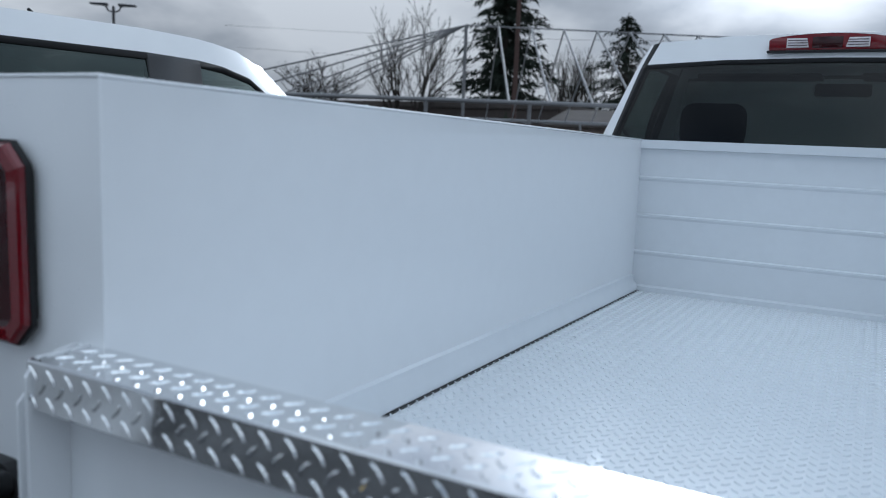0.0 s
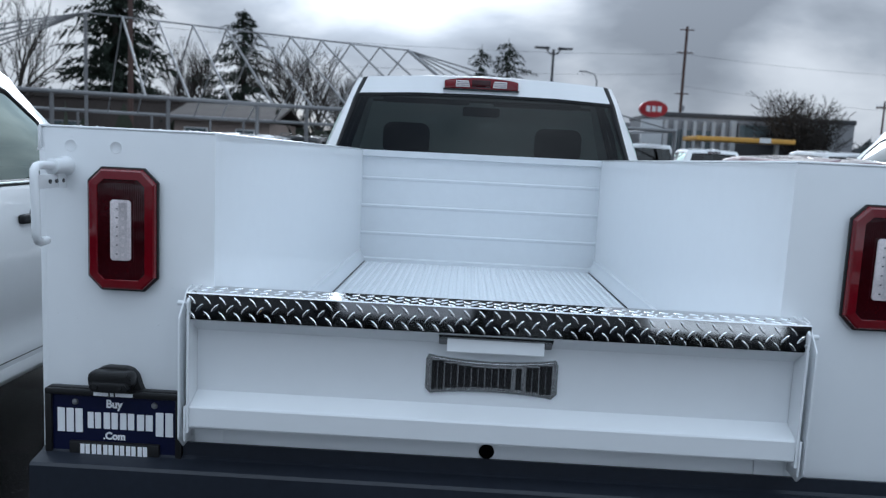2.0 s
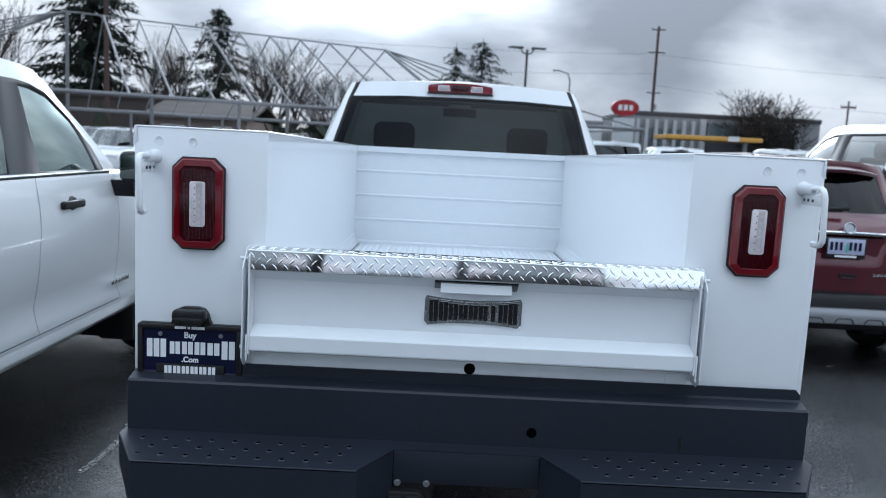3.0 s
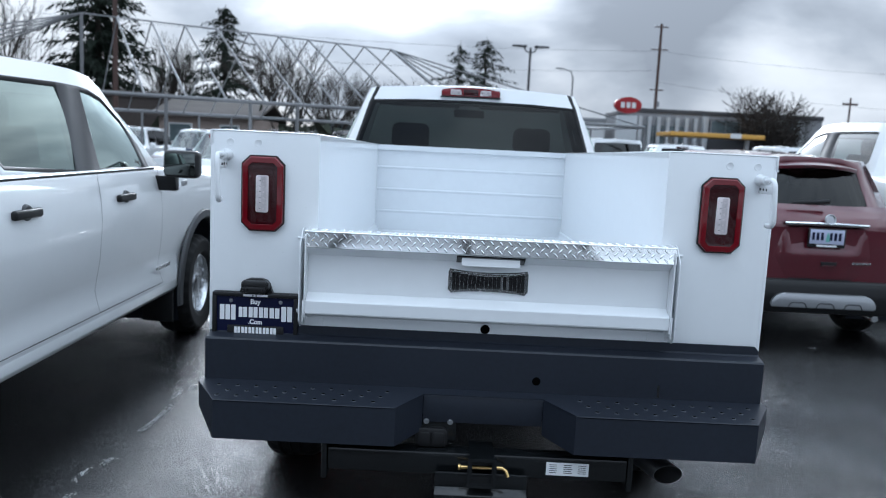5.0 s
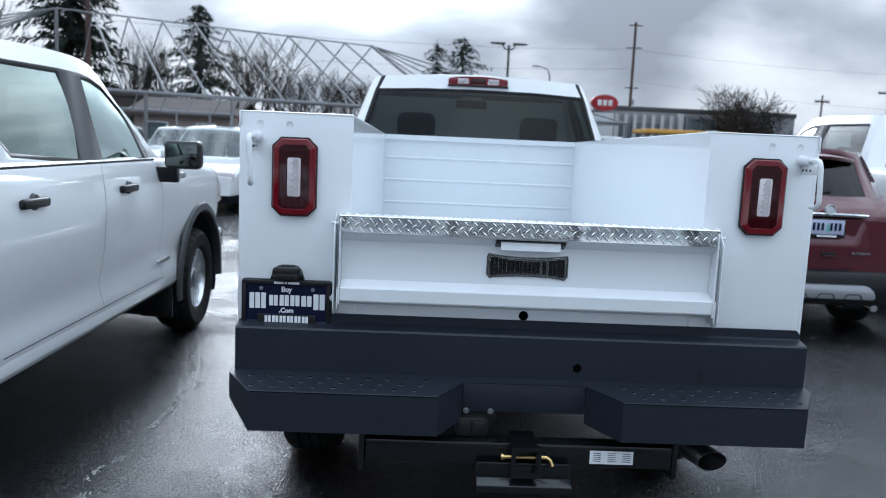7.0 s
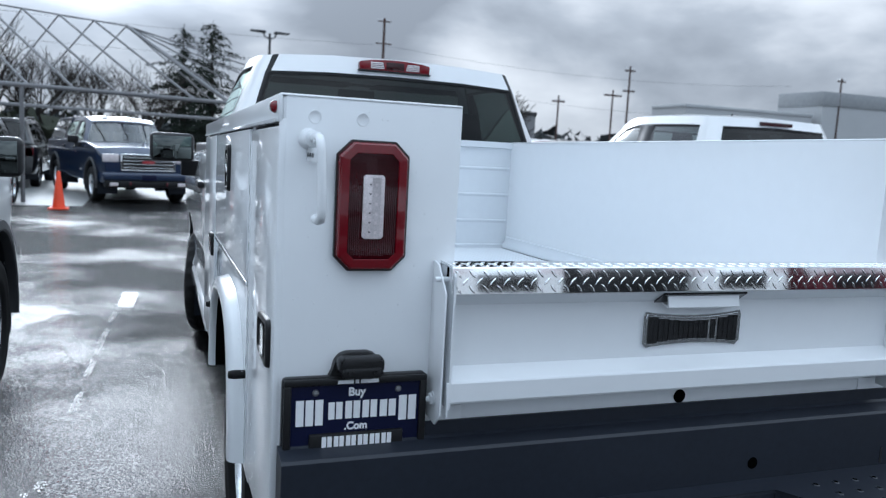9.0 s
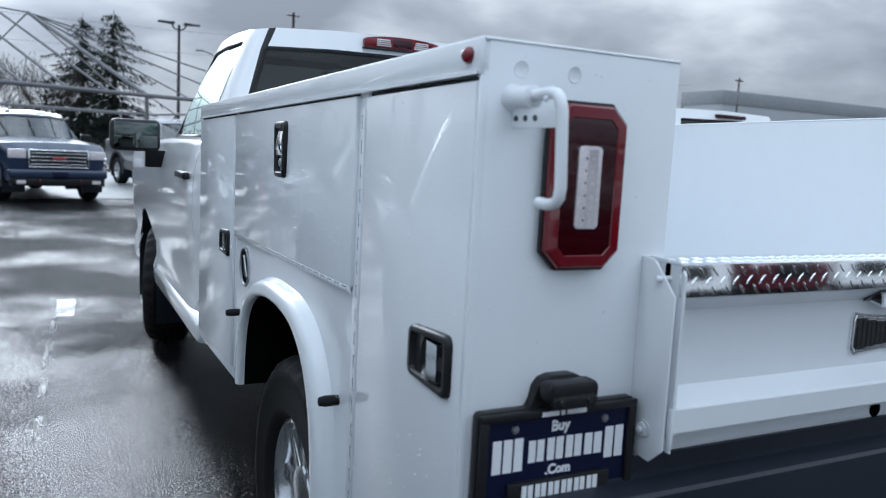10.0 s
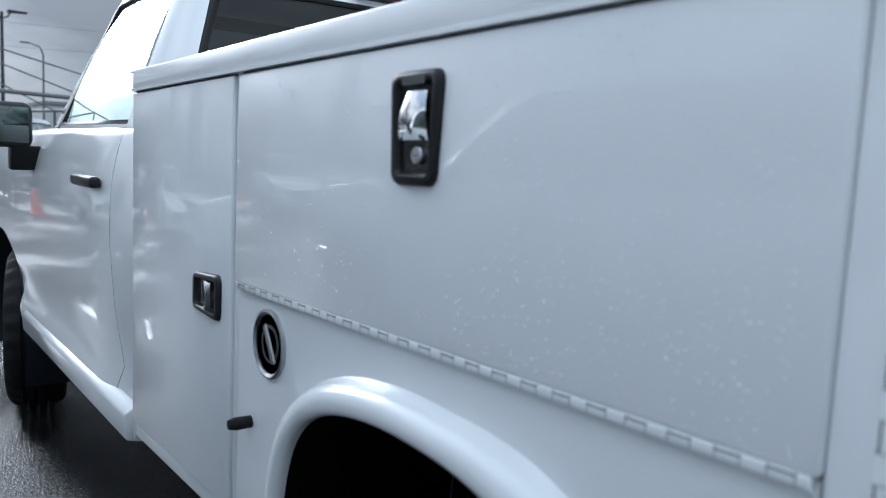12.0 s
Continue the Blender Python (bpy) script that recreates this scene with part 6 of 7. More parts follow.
    for x in (-0.20, 0.035, 0.27):
        rim = [(x - 0.078, 0.368), (x - 0.062, 0.400), (x - 0.045, 0.410), (x + 0.045, 0.410), (x + 0.062, 0.400), (x + 0.078, 0.368)]
        part("skid_slot", tube([(a, -0.079, b) for a, b in rim], 0.0055, 8), GREYPLASTIC, sk, "dark rim of a skid plate slot")
    part("pull_recess", prism([(-0.025, 0.758), (0.115, 0.758), (0.105, 0.718), (-0.015, 0.718)], "y", -0.028, -0.036, 0.003), PLASTIC, t)
    part("pull_lip", box(-0.01, 0.10, -0.040, -0.034, 0.721, 0.729, 0.002), REDPAINT, t)
    wiper = part("rear_wiper", tube([(0.03, 0.045, 1.262), (-0.05, 0.050, 1.255), (-0.27, 0.060, 1.240)], [0.022, 0.017, 0.008], 10), PLASTIC, t, "black rear wiper")
    part("wiper_blade", box(-0.29, -0.01, 0.052, 0.066, 1.226, 1.240, 0.004), PLASTIC, wiper)
    for k in range(6):
        part("name_block", box(0.245 + 0.030 * k, 0.266 + 0.030 * k, skin(0.25 + 0.03 * k, 0.77) - 0.006, skin(0.25 + 0.03 * k, 0.77) + 0.004, 0.744, 0.762), CHROME, t)
    part("tail_pipe", tube([(0.50, -0.01, 0.285), (0.50, 0.14, 0.285)], 0.030, 14), CHROME, t)
    return t


compact_suv()
pickup("pickup_truck", "white crew-cab pickup parked beyond the red wagon", pose(5.40, 3.35, 0) @ Matrix.Scale(1.08, 4), CARWHITE, glassmat=SMOKEGLASS)
pickup("pickup_truck", "dark blue crew-cab truck with closed cargo top and chrome grille", pose(-3.02, 21.75, 0, 0, 0, 197) @ Matrix.Scale(0.955, 4), BLUEPAINT, closed=True)
suv("car", "black wagon parked under the bare tent frame", pose(-4.90, 20.2, 0), BLACKPAINT, W=1.78, H=1.72)
pickup("pickup_truck", "grey pickup parked beside the blue one", pose(0.9, 25.2, 0, 0, 0, 194), SILVERPAINT)
LOT = "cars parked across the lot"
FAR = "white car parked in the rows across the lot"
for x, y, turn, kind, col, lab in (
        (-4.7, 16.6, 180, "s", CARWHITE, FAR), (-6.2, 21.0, 184, "s", BLUEPAINT, "blue car parked across the lot"), (-8.4, 26.0, 180, "s", CARWHITE, FAR), (-11.2, 27.0, 180, "s", CARWHITE, FAR),
        (-14.0, 31.0, 180, "s", SILVERPAINT, "silver car parked across the lot"), (-17.0, 32.0, 180, "s", CARWHITE, FAR), (-6.0, 31.0, 180, "s", BLACKPAINT, "black car parked across the lot"),
        (5.0, 20.5, 0, "t", CARWHITE, "tall white wagon parked across the lot"), (7.6, 21.0, 0, "p", CARWHITE, "white pickup parked in the rows across the lot"), (10.4, 19.5, 0, "t", CARWHITE, "tall white wagon parked across the lot"), (13.2, 20.0, 0, "t", SILVERPAINT, "tall silver wagon parked across the lot"),
        (13.5, 30.0, 0, "p", CARWHITE, "white pickup parked in the rows across the lot"), (16.6, 28.0, 0, "t", CARWHITE, "tall white wagon parked across the lot"), (10.5, 32.0, 0, "s", BLACKPAINT, "black car parked across the lot"), (20.0, 30.0, 0, "t", CARWHITE, "tall white wagon parked across the lot"), (23.5, 31.0, 0, "t", CARWHITE, "tall white wagon parked across the lot")):
    if kind == "p":
        pickup("pickup_truck", lab, pose(x, y, 0, 0, 0, turn), col, group=LOT)
    else:
        suv("car", lab, pose(x, y, 0, 0, 0, turn) @ Matrix.Scale(1.2 if kind == "t" else 1.0, 4), col, group=LOT, rails=False)
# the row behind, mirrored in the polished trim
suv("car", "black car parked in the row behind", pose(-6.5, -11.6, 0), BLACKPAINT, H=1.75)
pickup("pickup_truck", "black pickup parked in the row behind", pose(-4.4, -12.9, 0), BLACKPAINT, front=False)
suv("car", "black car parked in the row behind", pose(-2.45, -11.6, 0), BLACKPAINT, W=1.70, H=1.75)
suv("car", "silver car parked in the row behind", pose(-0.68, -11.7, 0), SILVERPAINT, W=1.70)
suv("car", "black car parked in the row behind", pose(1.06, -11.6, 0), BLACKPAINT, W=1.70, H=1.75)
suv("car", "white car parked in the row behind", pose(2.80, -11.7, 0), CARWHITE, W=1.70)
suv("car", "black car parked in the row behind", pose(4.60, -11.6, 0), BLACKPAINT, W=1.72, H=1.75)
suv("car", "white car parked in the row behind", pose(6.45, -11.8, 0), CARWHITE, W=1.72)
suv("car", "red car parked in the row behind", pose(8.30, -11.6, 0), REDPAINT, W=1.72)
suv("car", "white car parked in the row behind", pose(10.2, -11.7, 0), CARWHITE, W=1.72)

# orange cones
cone_bm = add(lathe([(0.0, 0.03), (0.118, 0.03), (0.110, 0.06), (0.030, 0.70), (0.024, 0.715), (0.0, 0.717)], 28), box(-0.17, 0.17, -0.17, 0.17, 0.0, 0.032, 0.008))
cone = part("traffic_cone", cone_bm, ORANGE)
cone.location = (-2.95, 14.8, 0)
tagged(cone, "orange plastic traffic cone standing on wet asphalt", "cone", "traffic cones")


# ---- bare tent frame ----
def tent():
    C, d, perp = Vector((-10.07, 18.74, 0)), Vector((0.914, 0.405, 0)), Vector((0.405, -0.914, 0))
    H, n, step, w, hip = 4.58, 10, 0.882, 5.0, 6.1
    t = thing("tent_frame", "bare galvanised frame of a large event tent", "tent frame", pose(C.x, C.y, 0))
    up = Vector((0, 0, 1))

    def bar(a, b, r, name):
        part(name, tube([a, b], r, 7), GALV, t)

    # the lot falls a little towards the far end
    ridge = [d * step * k + up * (H - 0.016 * k) for k in range(n + 1)]
    for a, b in zip(ridge, ridge[1:]):
        bar(a, b, 0.021, "ridge_tube")
    for s, he, thick in ((1, 2.33, 0.048), (-1, 2.19, 0.056)):
        off = perp * w * s + up * he
        eave = [d * step * (k - 0.5) + off for k in range(n + 2)]
        ends = [-d * hip + off] + eave[::2] + [eave[-1], d * (step * n + hip) + off]
        for a, b in zip(ends, ends[1:]):
            bar(a, b, thick, "eave_tube")
        for k in range(1, n + 1):
            bar(ridge[k], eave[k + 1] if s > 0 else eave[k], 0.028 if s > 0 else 0.020, "rafter")
        for e in [d * step * (k - 0.5) + off for k in (0, 2.5, 4.6, 5.85, n + 1)] + [ends[0], ends[-1]]:
            bar(e, Vector((e.x, e.y, 0.0)), 0.043, "leg")
    bar(ridge[0], Vector((ridge[0].x, ridge[0].y, 0)), 0.047, "leg")
    # hipped ends: rafters fan out from the last ridge joints
    for top, away in ((ridge[0], -d * hip), (ridge[n], d * (step * n + hip))):
        bar(away + perp * w + up * 2.33, away - perp * w + up * 2.19, 0.045, "eave_tube")
        for f in (1, 0.45, -0.1, -0.6, -1):
            foot = away + perp * w * f + up * (2.26 + 0.07 * f)
            bar(top, foot, 0.021, "rafter")
            if abs(f) < 1:
                bar(foot, Vector((foot.x, foot.y, 0)), 0.04, "leg")
    bar(ridge[n], d * step * (n + 0.5) + perp * w + up * 2.33, 0.048, "rafter")


tent()


# ---- trees ----
def mesh_from(name, verts, faces, mat, parent=None):
    me = bpy.data.meshes.new(name)
    me.from_pydata(verts, [], faces)
    me.materials.append(mat)
    ob = new(name, me)
    if parent is not None:
        ob.parent = parent
    return ob


def limb(V, F, p, q, r0, r1, n=4):
    d = (q - p).normalized()
    u = d.orthogonal().normalized()
    v = d.cross(u)
    base = len(V)
    for c, r in ((p, r0), (q, r1)):
        for k in range(n):
            a = 2 * math.pi * k / n
            V.append(c + r * (math.cos(a) * u + math.sin(a) * v))
    for k in range(n):
        F.append((base + k, base + (k + 1) % n, base + n + (k + 1) % n, base + n + k))


def bare_tree(x, y, h, spread, seed, upright=0.5, stems=1, twig=1.0, label="leafless broad tree with fine upright twigs"):
    rnd = random.Random(seed)
    t = thing("bare_tree", label, "tree", pose(x, y, 0), "leafless trees")
    V, F, TV, TF = [], [], [], []

    def grow(p, d, length, r, level):
        n = 3
        for k in range(n):
            d = (d + Vector((rnd.gauss(0, 0.10), rnd.gauss(0, 0.10), 0.05 + rnd.gauss(0, 0.06)))).normalized()
            q = p + d * length / n
            r1 = r * 0.86
            if level < 3:
                limb(V, F, p, q, r, r1, 6 if level == 0 else 4)
            else:
                limb(TV, TF, p, q, max(r, 0.014 * twig), max(r1, 0.008 * twig), 3)
            p, r = q, r1
            if level < 4 and (k > 0 or level > 0):
                for _ in range(2 if level == 0 else 1):
                    side = Vector((rnd.gauss(0, 1), rnd.gauss(0, 1), rnd.gauss(0, 0.35))).normalized()
                    nd = (d * (0.55 + upright * 0.5) + side * spread + Vector((0, 0, upright * 0.4))).normalized()
                    grow(p, nd, length * rnd.uniform(0.55, 0.85), r * 0.60, level + 1)
        if level < 4:
            grow(p, d, length * 0.66, r * 0.8, level + 1)

    for k in range(stems):
        a = 2 * math.pi * k / stems
        lean = Vector((math.cos(a) * 0.22, math.sin(a) * 0.22, 1)) if stems > 1 else Vector((0, 0, 1))
        grow(Vector((0, 0, -0.05)), lean.normalized(), h * 0.34, h * 0.016 + 0.05, 0)
    top = max(v.z for v in TV + V)
    f = h / top
    for L in (V, TV):
        for i, v in enumerate(L):
            L[i] = Vector((v.x * f, v.y * f, v.z * f))
    mesh_from("trunk", V, F, BARK, t)
    mesh_from("crown", TV, TF, BARK, t)["label"] = "fine leafless twigs"
    return t


def conifer(x, y, h, w, seed, density=1.0, label="tall dark conifer with ragged drooping boughs"):
    rnd = random.Random(seed)
    t = thing("conifer", label, "tree", pose(x, y, 0), "conifers")
    part("trunk", tube([(0, 0, -0.05 + (h + 0.05) * k / 8) for k in range(9)], [0.27 * (1 - k / 8.4) for k in range(9)], 7), BARK, t)
    V, F = [], []
    rings = int(26 * density)
    for i in range(rings):
        tier = i / rings
        for b in range(9):
            z = h * min(0.985, 0.10 + 0.89 * (i + rnd.uniform(-0.5, 0.5)) / rings)
            a = rnd.random() * 6.283
            ln = w * (1.03 - tier) ** 0.85 * rnd.uniform(0.38, 1.0) * (0.78 + 0.6 * noise.noise(Vector((i * 0.6, seed, 0.5 * b))))
            out = Vector((math.cos(a), math.sin(a), 0))
            across = Vector((-out.y, out.x, 0))
            steps = max(4, int(ln * 4.5))
            for s in range(steps):
                f = (s + 0.5) / steps
                fan = 0.20 * ln * f * (1.25 - f)
                for _ in range(4 if f < 0.9 else 3):
                    c = out * ln * f + across * rnd.gauss(0, fan) + Vector((0, 0, z + ln * (0.16 * f - 0.46 * f * f + 0.16 * f ** 4) + rnd.gauss(0, 0.07)))
                    dd = (out * 0.6 + across * rnd.gauss(0, 0.7) + Vector((0, 0, rnd.gauss(-0.55, 0.35)))).normalized()
                    sd = dd.cross(Vector((rnd.gauss(0, 1), rnd.gauss(0, 1), rnd.gauss(0, 1)))).normalized()
                    sz = rnd.uniform(0.16, 0.42) * (h / 11)
                    o = len(V)
                    V += [c - sd * sz * 0.15, c + sd * sz * 0.15, c + dd * sz + sd * 0.02, c + dd * sz * 1.25]
                    F += [(o, o + 1, o + 2), (o, o + 2, o + 3)]
    ob = mesh_from("crown", V, F, NEEDLE, t)
    ob["label"] = "dense dark needle boughs"
    return t


def polar(az, dist, ox=0.0, oy=-1.4):
    return ox + dist * math.sin(radians(az)), oy + dist * math.cos(radians(az))


conifer(*polar(-24.5, 50), 15.5, 6.0, 11, 1.4)
conifer(*polar(-16.2, 58), 10.6, 8.2, 12, 0.95)
conifer(*polar(0.6, 62), 9.7, 8.0, 13, 0.60, "slim dark conifer with sparse boughs")
conifer(*polar(2.5, 63), 10.3, 8.4, 14, 0.60, "slim dark conifer with sparse boughs")
bare_tree(*polar(-31.3, 44), 9.6, 0.62, 21, 0.65, stems=2)
bare_tree(*polar(-19.4, 60), 8.8, 0.45, 22, 0.9, stems=3)
bare_tree(*polar(-12.0, 52), 8.2, 0.75, 23, 0.6, stems=3)
bare_tree(*polar(-8.4, 54), 6.6, 0.8, 24, 0.6, stems=3)
bare_tree(*polar(-4.6, 56), 6.2, 0.8, 25, 0.6, stems=2)
bare_tree(*polar(-1.6, 60), 6.6, 0.8, 26, 0.6, stems=2)
bare_tree(25.3, 60, 7.3, 1.00, 27, 0.30, stems=4, twig=1.5, label="leafless rounded tree with dark crooked limbs")
bare_tree(27.3, 61, 6.5, 1.00, 28, 0.30, stems=3, twig=1.5, label="leafless rounded tree with dark crooked limbs")
bare_tree(*polar(-37.5, 46), 6.0, 0.85, 29, 0.5, stems=2)


def woods(name, label, a0, a1, dist, lo, hi, seed, mat):
    """A far belt of trees: many small upright clumps on an arc."""
    rnd = random.Random(seed)
    V, F = [], []
    n = int((a1 - a0) * dist * 0.028)
    for _ in range(n):
        az = radians(rnd.uniform(a0, a1))
        r = dist * rnd.uniform(0.92, 1.1)
        c = Vector((r * math.sin(az), r * math.cos(az), 0))
        h = rnd.uniform(lo, hi) * (0.75 + 0.5 * noise.noise(Vector((az * 9, seed, 0))))
        w = rnd.uniform(0.8, 2.2)
        for _ in range(26):
            f = rnd.random()
            p = c + Vector((rnd.gauss(0, w * (1.05 - f)), rnd.gauss(0, w), h * f))
            s = rnd.uniform(0.4, 1.1)
            o = len(V)
            V += [p + Vector((rnd.gauss(0, s), rnd.gauss(0, s), rnd.gauss(0, s))) for _ in range(3)]
            F.append((o, o + 1, o + 2))
        o = len(V)
        V += [c + Vector((-w, 0, 0)), c + Vector((w, 0, 0)), c + Vector((w * 0.5, 0, h * 0.75)), c + Vector((-w * 0.5, 0, h * 0.7))]
        F.append((o, o + 1, o + 2, o + 3))
    for v in V:
        v.z = max(v.z, -0.1)
    ob = mesh_from(name, V, F, mat)
    return tagged(ob, label, "woods", kind="stuff")


woods("far_woods", "far belt of dark leafless woods", -180, 180, 170, 3.5, 7.0, 5, HILL)
woods("hedge", "low brown hedge and brush behind the tent frame", -40, -4, 46, 0.9, 2.0, 6, SHRUB)


# ---- poles, wires, sign ----
def light_pole(x, y, h, turn=0.0, arms=2):
    t = thing("parking_light", "tall dark parking-lot light pole with two flat heads" if arms == 2 else "tall street lamp with curved arm", "light pole", pose(x, y, 0, 0, 0, turn))
    part("pole", tube([(0, 0, 0), (0, 0, h)], [0.09, 0.06], 10), GREYPLASTIC, t)
    part("pole_base", lathe([(0.0, 0.0), (0.25, 0.0), (0.25, 0.5), (0.0, 0.5)], 16), FACADE, t)
    for s in (-1, 1)[:arms]:
        part("arm", tube([(0, 0, h - 0.25), (s * 0.22, 0, h - 0.18), (s * 0.32, 0, h)], 0.035, 8), GREYPLASTIC, t)
        part("lamp_head", prism([(s * 0.22, h), (s * 0.95, h + 0.04), (s * 0.95, h + 0.10), (s * 0.22, h + 0.12)], "y", -0.16, 0.16, 0.02), GREYPLASTIC, t)


light_pole(3.92, 38.0, 6.63, 5)
light_pole(*polar(-51.8, 38, 0.2, -0.6), 6.6, 40)
lampx = thing("street_lamp", "slim street lamp with curved arm", "street lamp", pose(9.6, 60, 0))
part("pole", tube([(0, 0, 0), (0, 0, 7.2), (-0.2, 0, 7.7), (-0.9, 0, 7.9)], [0.08, 0.06, 0.05, 0.04], 8), GALV, lampx)
part("lamp_head", box(-1.4, -0.8, -0.12, 0.12, 7.84, 7.94, 0.03), GALV, lampx)


def utility_pole(x, y, h, arms, r=0.16):
    t = thing("utility_pole", "weathered wooden utility pole with cross-arms", "utility pole", pose(x, y, 0), "utility poles")
    part("pole", tube([(0, 0, 0), (0, 0, h)], [r, r * 0.7], 8), WOOD, t)
    for z, w in arms:
        a = part("cross_arm", box(-w, w, -0.06, 0.06, z - 0.07, z + 0.07), WOOD, t)
        for k in (-1, -0.45, 0.45, 1):
            part("insulator", move(lathe([(0.0, 0.0), (0.05, 0.0), (0.06, 0.08), (0.03, 0.16), (0.0, 0.18)], 8), pose(k * w * 0.93, 0, z + 0.07)), SIGNWHITE, a)
    if h > 12:
        part("transformer", move(lathe([(0.0, 0.0), (0.22, 0.0), (0.22, 0.7), (0.0, 0.75)], 12), pose(0.3, 0, h * 0.42)), FACADE, t)


utility_pole(27.4, 102.7, 18.5, [(18.1, 0.9), (15.2, 1.1), (10.0, 0.9)], 0.24)
utility_pole(31.6, 60, 6.7, [(6.2, 0.6)], 0.10)
utility_pole(37.0, 60, 7.6, [(7.1, 0.9)], 0.10)
utility_pole(38.6, 60, 9.8, [(9.4, 0.5), (7.6, 0.6)], 0.11)
utility_pole(63.3, 60, 10.7, [(10.4, 0.5)], 0.12)
utility_pole(*polar(-23.6, 43), 9.6, [(9.2, 0.7)])
for a, b, sag in (((-60, 60, 12), (27.4, 102.7, 15.0), 1.5), ((-60, 62, 10), (27.4, 102.7, 12.5), 1.6), ((27.4, 102.7, 15.0), (90, 95, 14), 1.5), ((27.4, 102.7, 11), (90, 92, 9), 1.6)):
    pts = [(a[0] + (b[0] - a[0]) * k / 24, a[1] + (b[1] - a[1]) * k / 24, a[2] + (b[2] - a[2]) * k / 24 - sag * (1 - (k / 12 - 1) ** 2)) for k in range(25)]
    tagged(part("overhead_wire", tube(pts, 0.013, 5), PLASTIC), "thin black overhead wire between poles", "wire", "overhead wires")

sg = thing("pylon_sign", "red oval dealer sign on a grey pylon", "sign", pose(13.6, 58, 0) @ Matrix.Scale(0.9, 4))
part("pylon", box(-0.85, 0.85, -0.3, 0.3, 0.0, 4.9, 0.05), LIGHTFACADE, sg)
ov = [(1.15 * math.cos(2 * math.pi * k / 40), 5.75 + 0.68 * math.sin(2 * math.pi * k / 40)) for k in range(40)]
part("sign_face", prism(ov, "y", -0.35, 0.25, 0.03), SIGNRED, sg)
rim = part("sign_ring", add(*[box(-0.62 + 0.46 * k, -0.30 + 0.46 * k, -0.37, -0.355, 5.52, 5.98, 0.0) for k in range(3)]), SIGNWHITE, sg)


# ---- buildings ----
def building(name, label, x0, x1, y0, y1, h, wall, windows, cap=None, cap_h=0.35):
    """A flat-roofed hall; windows: (x0, x1, z0, z1) on its front."""
    t = thing(name, label, "building", pose((x0 + x1) / 2, y0, 0))
    w = (x1 - x0) / 2
    wl = part("wall", box(-w, w, 0, y1 - y0, 0, h - cap_h), wall, t)
    part("roof", box(-w - 0.08, w + 0.08, -0.08, y1 - y0, h - cap_h, h, 0.02), cap or DARKFACADE, t)
    for a, b, z0, z1 in windows:
        wf = part("window", box(a - 0.06, b + 0.06, -0.05, 0.02, z0 - 0.06, z1 + 0.06), FACADE, t)
        n = max(1, int((b - a) / 0.9))
        for k in range(n):
            part("pane", box(a + (b - a) * k / n + 0.03, a + (b - a) * (k + 1) / n - 0.03, -0.07, -0.045, z0, z1), FARGLASS, wf)
    return t


bl = building("dealership", "low grey showroom with dark panels and columns", 15.2, 30.5, 62, 74, 5.25, FACADE, [(-1.4, 1.0, 3.4, 4.5), (3.6, 5.4, 3.3, 4.5), (-7.0, -3.4, 0.3, 3.9)])
for k in range(8):
    part("column", box(-7.4 + 0.75 * k, -7.15 + 0.75 * k, -0.5, -0.1, 0, 4.6), LIGHTFACADE, bl)
part("dark_panel", box(-1.9, 3.0, -0.04, -0.02, 0.3, 4.6), DARKFACADE, bl)
for x in (-2.2, 3.0, 5.6):
    part("pier", box(x, x + 0.5, -0.3, -0.05, 0, 4.8), LIGHTFACADE, bl)
cn = thing("fuel_canopy", "flat yellow filling-station canopy on posts", "canopy", pose(19.7, 57, 0))
part("canopy_roof", box(-3.45, 3.45, -2.0, 2.0, 2.98, 3.30, 0.04), YELLOW, cn)
part("canopy_sign", box(0.9, 1.7, -2.06, -2.01, 2.98, 3.34), SIGNWHITE, cn)
for x in (-2.9, 2.9):
    part("canopy_post", box(x - 0.15, x + 0.15, -0.15, 0.15, 0, 2.96), LIGHTFACADE, cn)
building("warehouse", "long light-grey hall with darker top band", 61.2, 88, 60, 66, 9.3, LIGHTFACADE, [], PALECAP, 1.4)
building("warehouse", "low pale hall beside the taller one", 45.4, 60.6, 60.6, 66, 7.0, LIGHTFACADE, [], LIGHTFACADE, 0.3)
building("shop", "small white shop block behind the sign", 11.6, 14.4, 70, 78, 4.6, SIGNWHITE, [(-1.0, 0.9, 0.6, 2.4)], FACADE)
house = thing("house", "low beige house with brown shingle roof", "house", pose(-12.4, 37.5, 0))
hw = part("wall", box(-2.4, 2.4, 0, 6, 0, 2.35), HOUSEWALL, house)
part("roof", prism([(-0.5, 2.30), (3.0, 3.15), (6.5, 2.30), (6.5, 2.42), (3.0, 3.30), (-0.5, 2.42)], "x", -2.8, 2.8), ROOFING, house)
for a, b in ((-1.9, -0.7), (0.7, 1.7)):
    wn = part("window", box(a, b, -0.05, 0.02, 1.0, 2.0, 0.02), SIGNWHITE, house)
    part("pane", box(a + 0.07, b - 0.07, -0.07, -0.05, 1.07, 1.93), FARGLASS, wn)
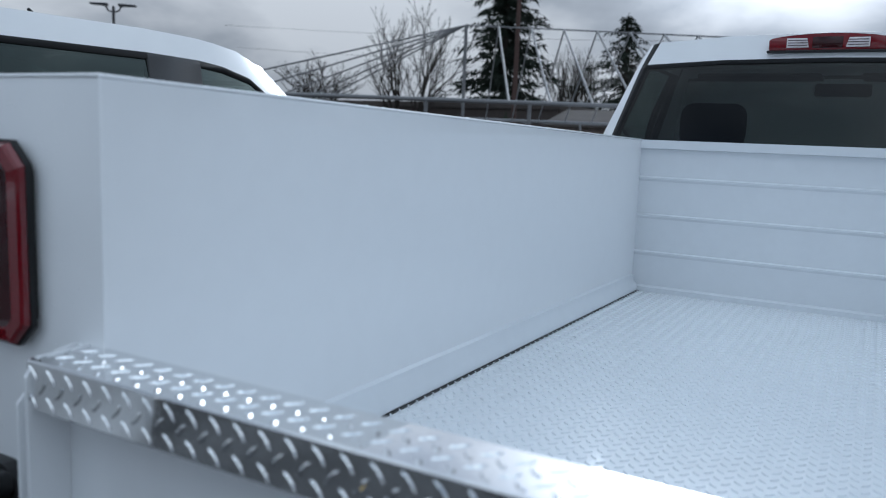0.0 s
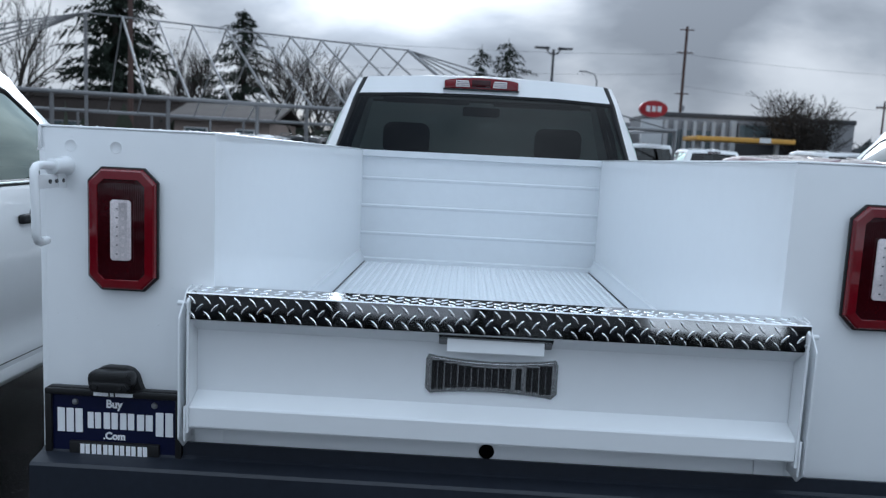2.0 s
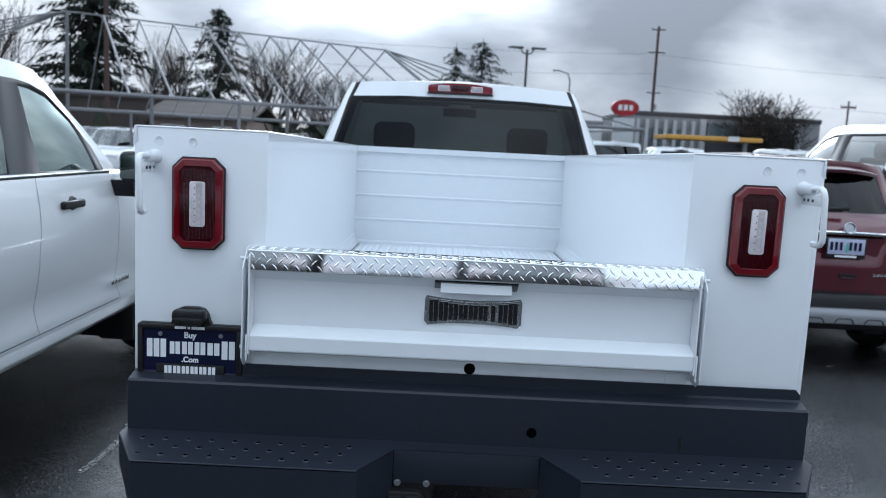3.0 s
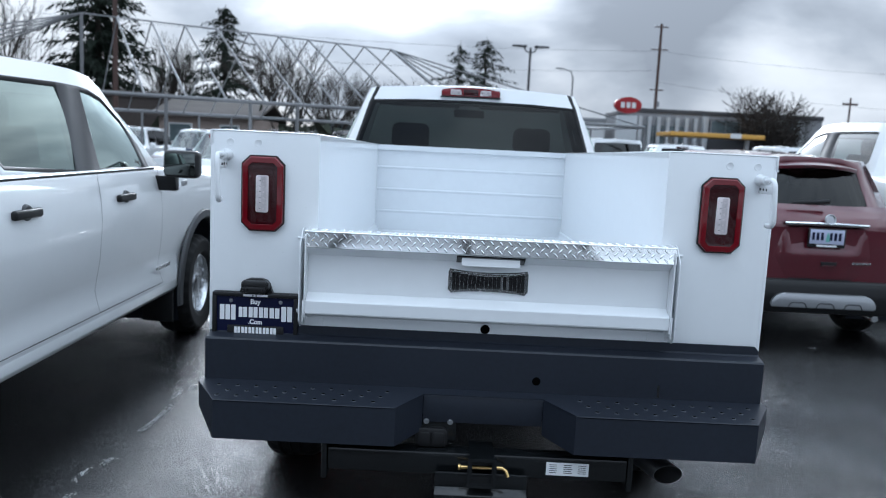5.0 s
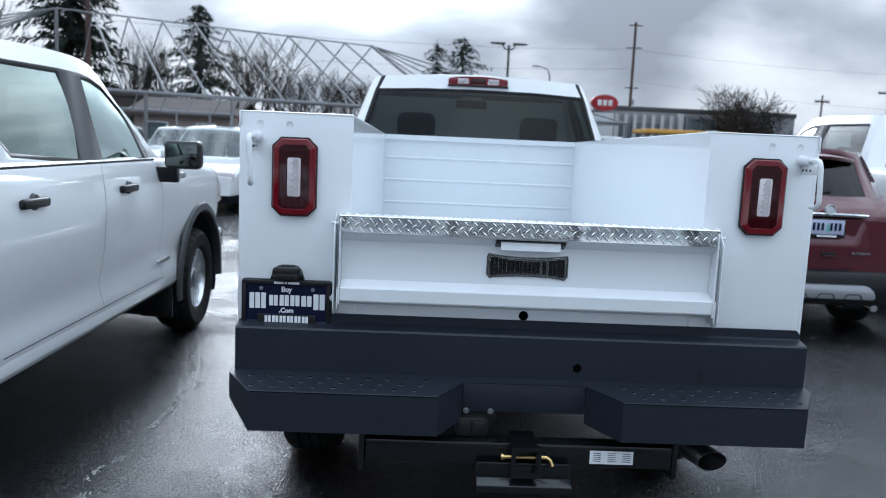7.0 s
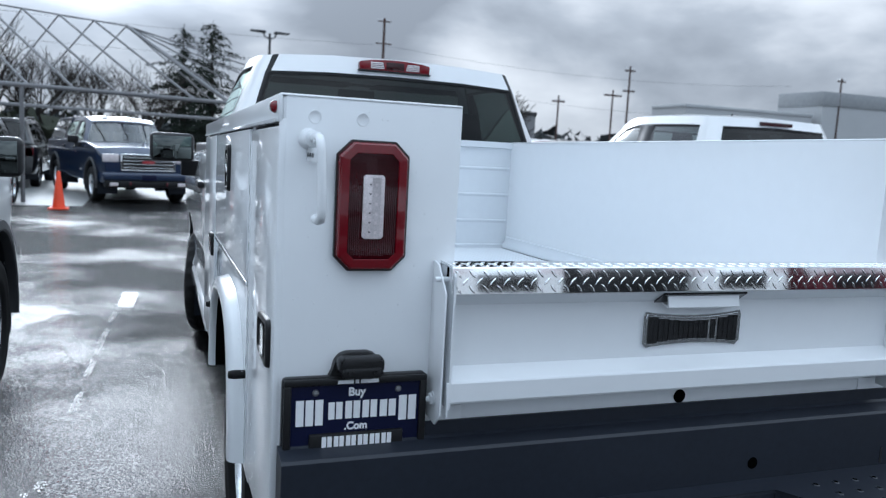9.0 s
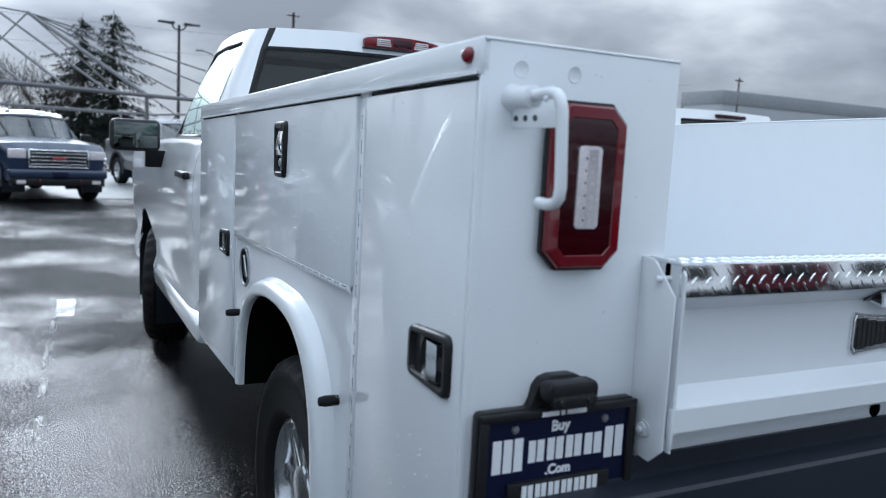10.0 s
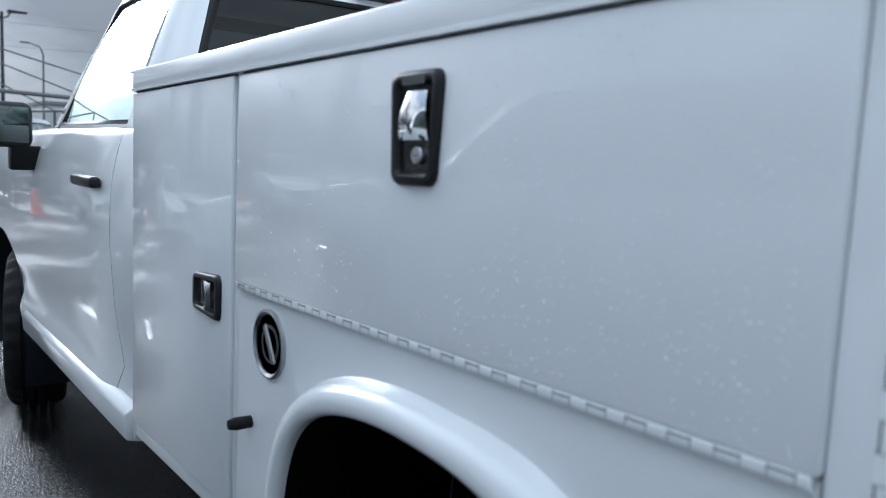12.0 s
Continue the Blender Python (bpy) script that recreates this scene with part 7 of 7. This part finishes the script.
building("low_hall", "long dark low hall behind the tent frame", -36, -15.5, 40, 50, 3.6, material("brown_hall", (0.06, 0.048, 0.043), rough=0.9, vary=0.15, scale=1), [(-6, -3, 1.0, 2.0), (2, 5, 1.0, 2.0)], ROOFING)


# ---- rain drops on the left cabinets ----
def drops():
    rnd = random.Random(77)
    V, F = [], []

    def dome(c, n, r):
        u = n.orthogonal().normalized()
        v = n.cross(u)
        base = len(V)
        for ring, (f, hgt) in enumerate(((1.0, 0.0), (0.75, 0.55))):
            for k in range(7):
                a = 2 * math.pi * k / 7
                V.append(c + r * f * (math.cos(a) * u + math.sin(a) * v) + n * r * hgt)
        V.append(c + n * r * 0.85)
        for k in range(7):
            j = (k + 1) % 7
            F.append((base + k, base + j, base + 7 + j, base + 7 + k))
            F.append((base + 7 + k, base + 7 + j, base + 14))

    side = Vector((-1, 0, 0))
    spans = ((0.03, 0.445, 0.66, 1.52, 420), (0.54, 1.02, 1.14, 1.52, 780), (1.02, 1.66, 1.14, 1.52, 300), (0.55, 0.75, 0.66, 1.10, 200))
    for a, b, c, d, n in spans:
        for _ in range(n):
            y, z = rnd.uniform(a, b), rnd.uniform(c, d)
            if noise.noise(Vector((y * 5, z * 5, 3))) < -0.40:
                continue
            dome(Vector((-1.0003, y, z - 0.0145 * y)), side, 0.0007 + 0.0009 * rnd.random() ** 2)
    for _ in range(90):
        dome(Vector((rnd.uniform(-0.97, -0.65), -0.0003, rnd.uniform(1.1, 1.58))), Vector((0, -1, 0)), rnd.uniform(0.0007, 0.0016))
    for _ in range(500):
        y = rnd.uniform(0.03, 2.3)
        dome(Vector((rnd.uniform(-0.99, -0.63), y, TOP + 0.0003 - 0.0145 * y)), Vector((0, 0, 1)), rnd.uniform(0.0012, 0.0035))
    for _ in range(60):
        y = rnd.uniform(0.05, 1.5)
        dome(Vector((-1.0035, y, 1.5445 - 0.0145 * y)), Vector((-0.3, 0, -0.95)), rnd.uniform(0.0015, 0.003))
    ob = mesh_from("rain_drops", V, F, WATER)
    for p in ob.data.polygons:
        p.use_smooth = True
    tagged(ob, "clear rain drops beaded on the white cabinet", "water drops", kind="stuff")


drops()
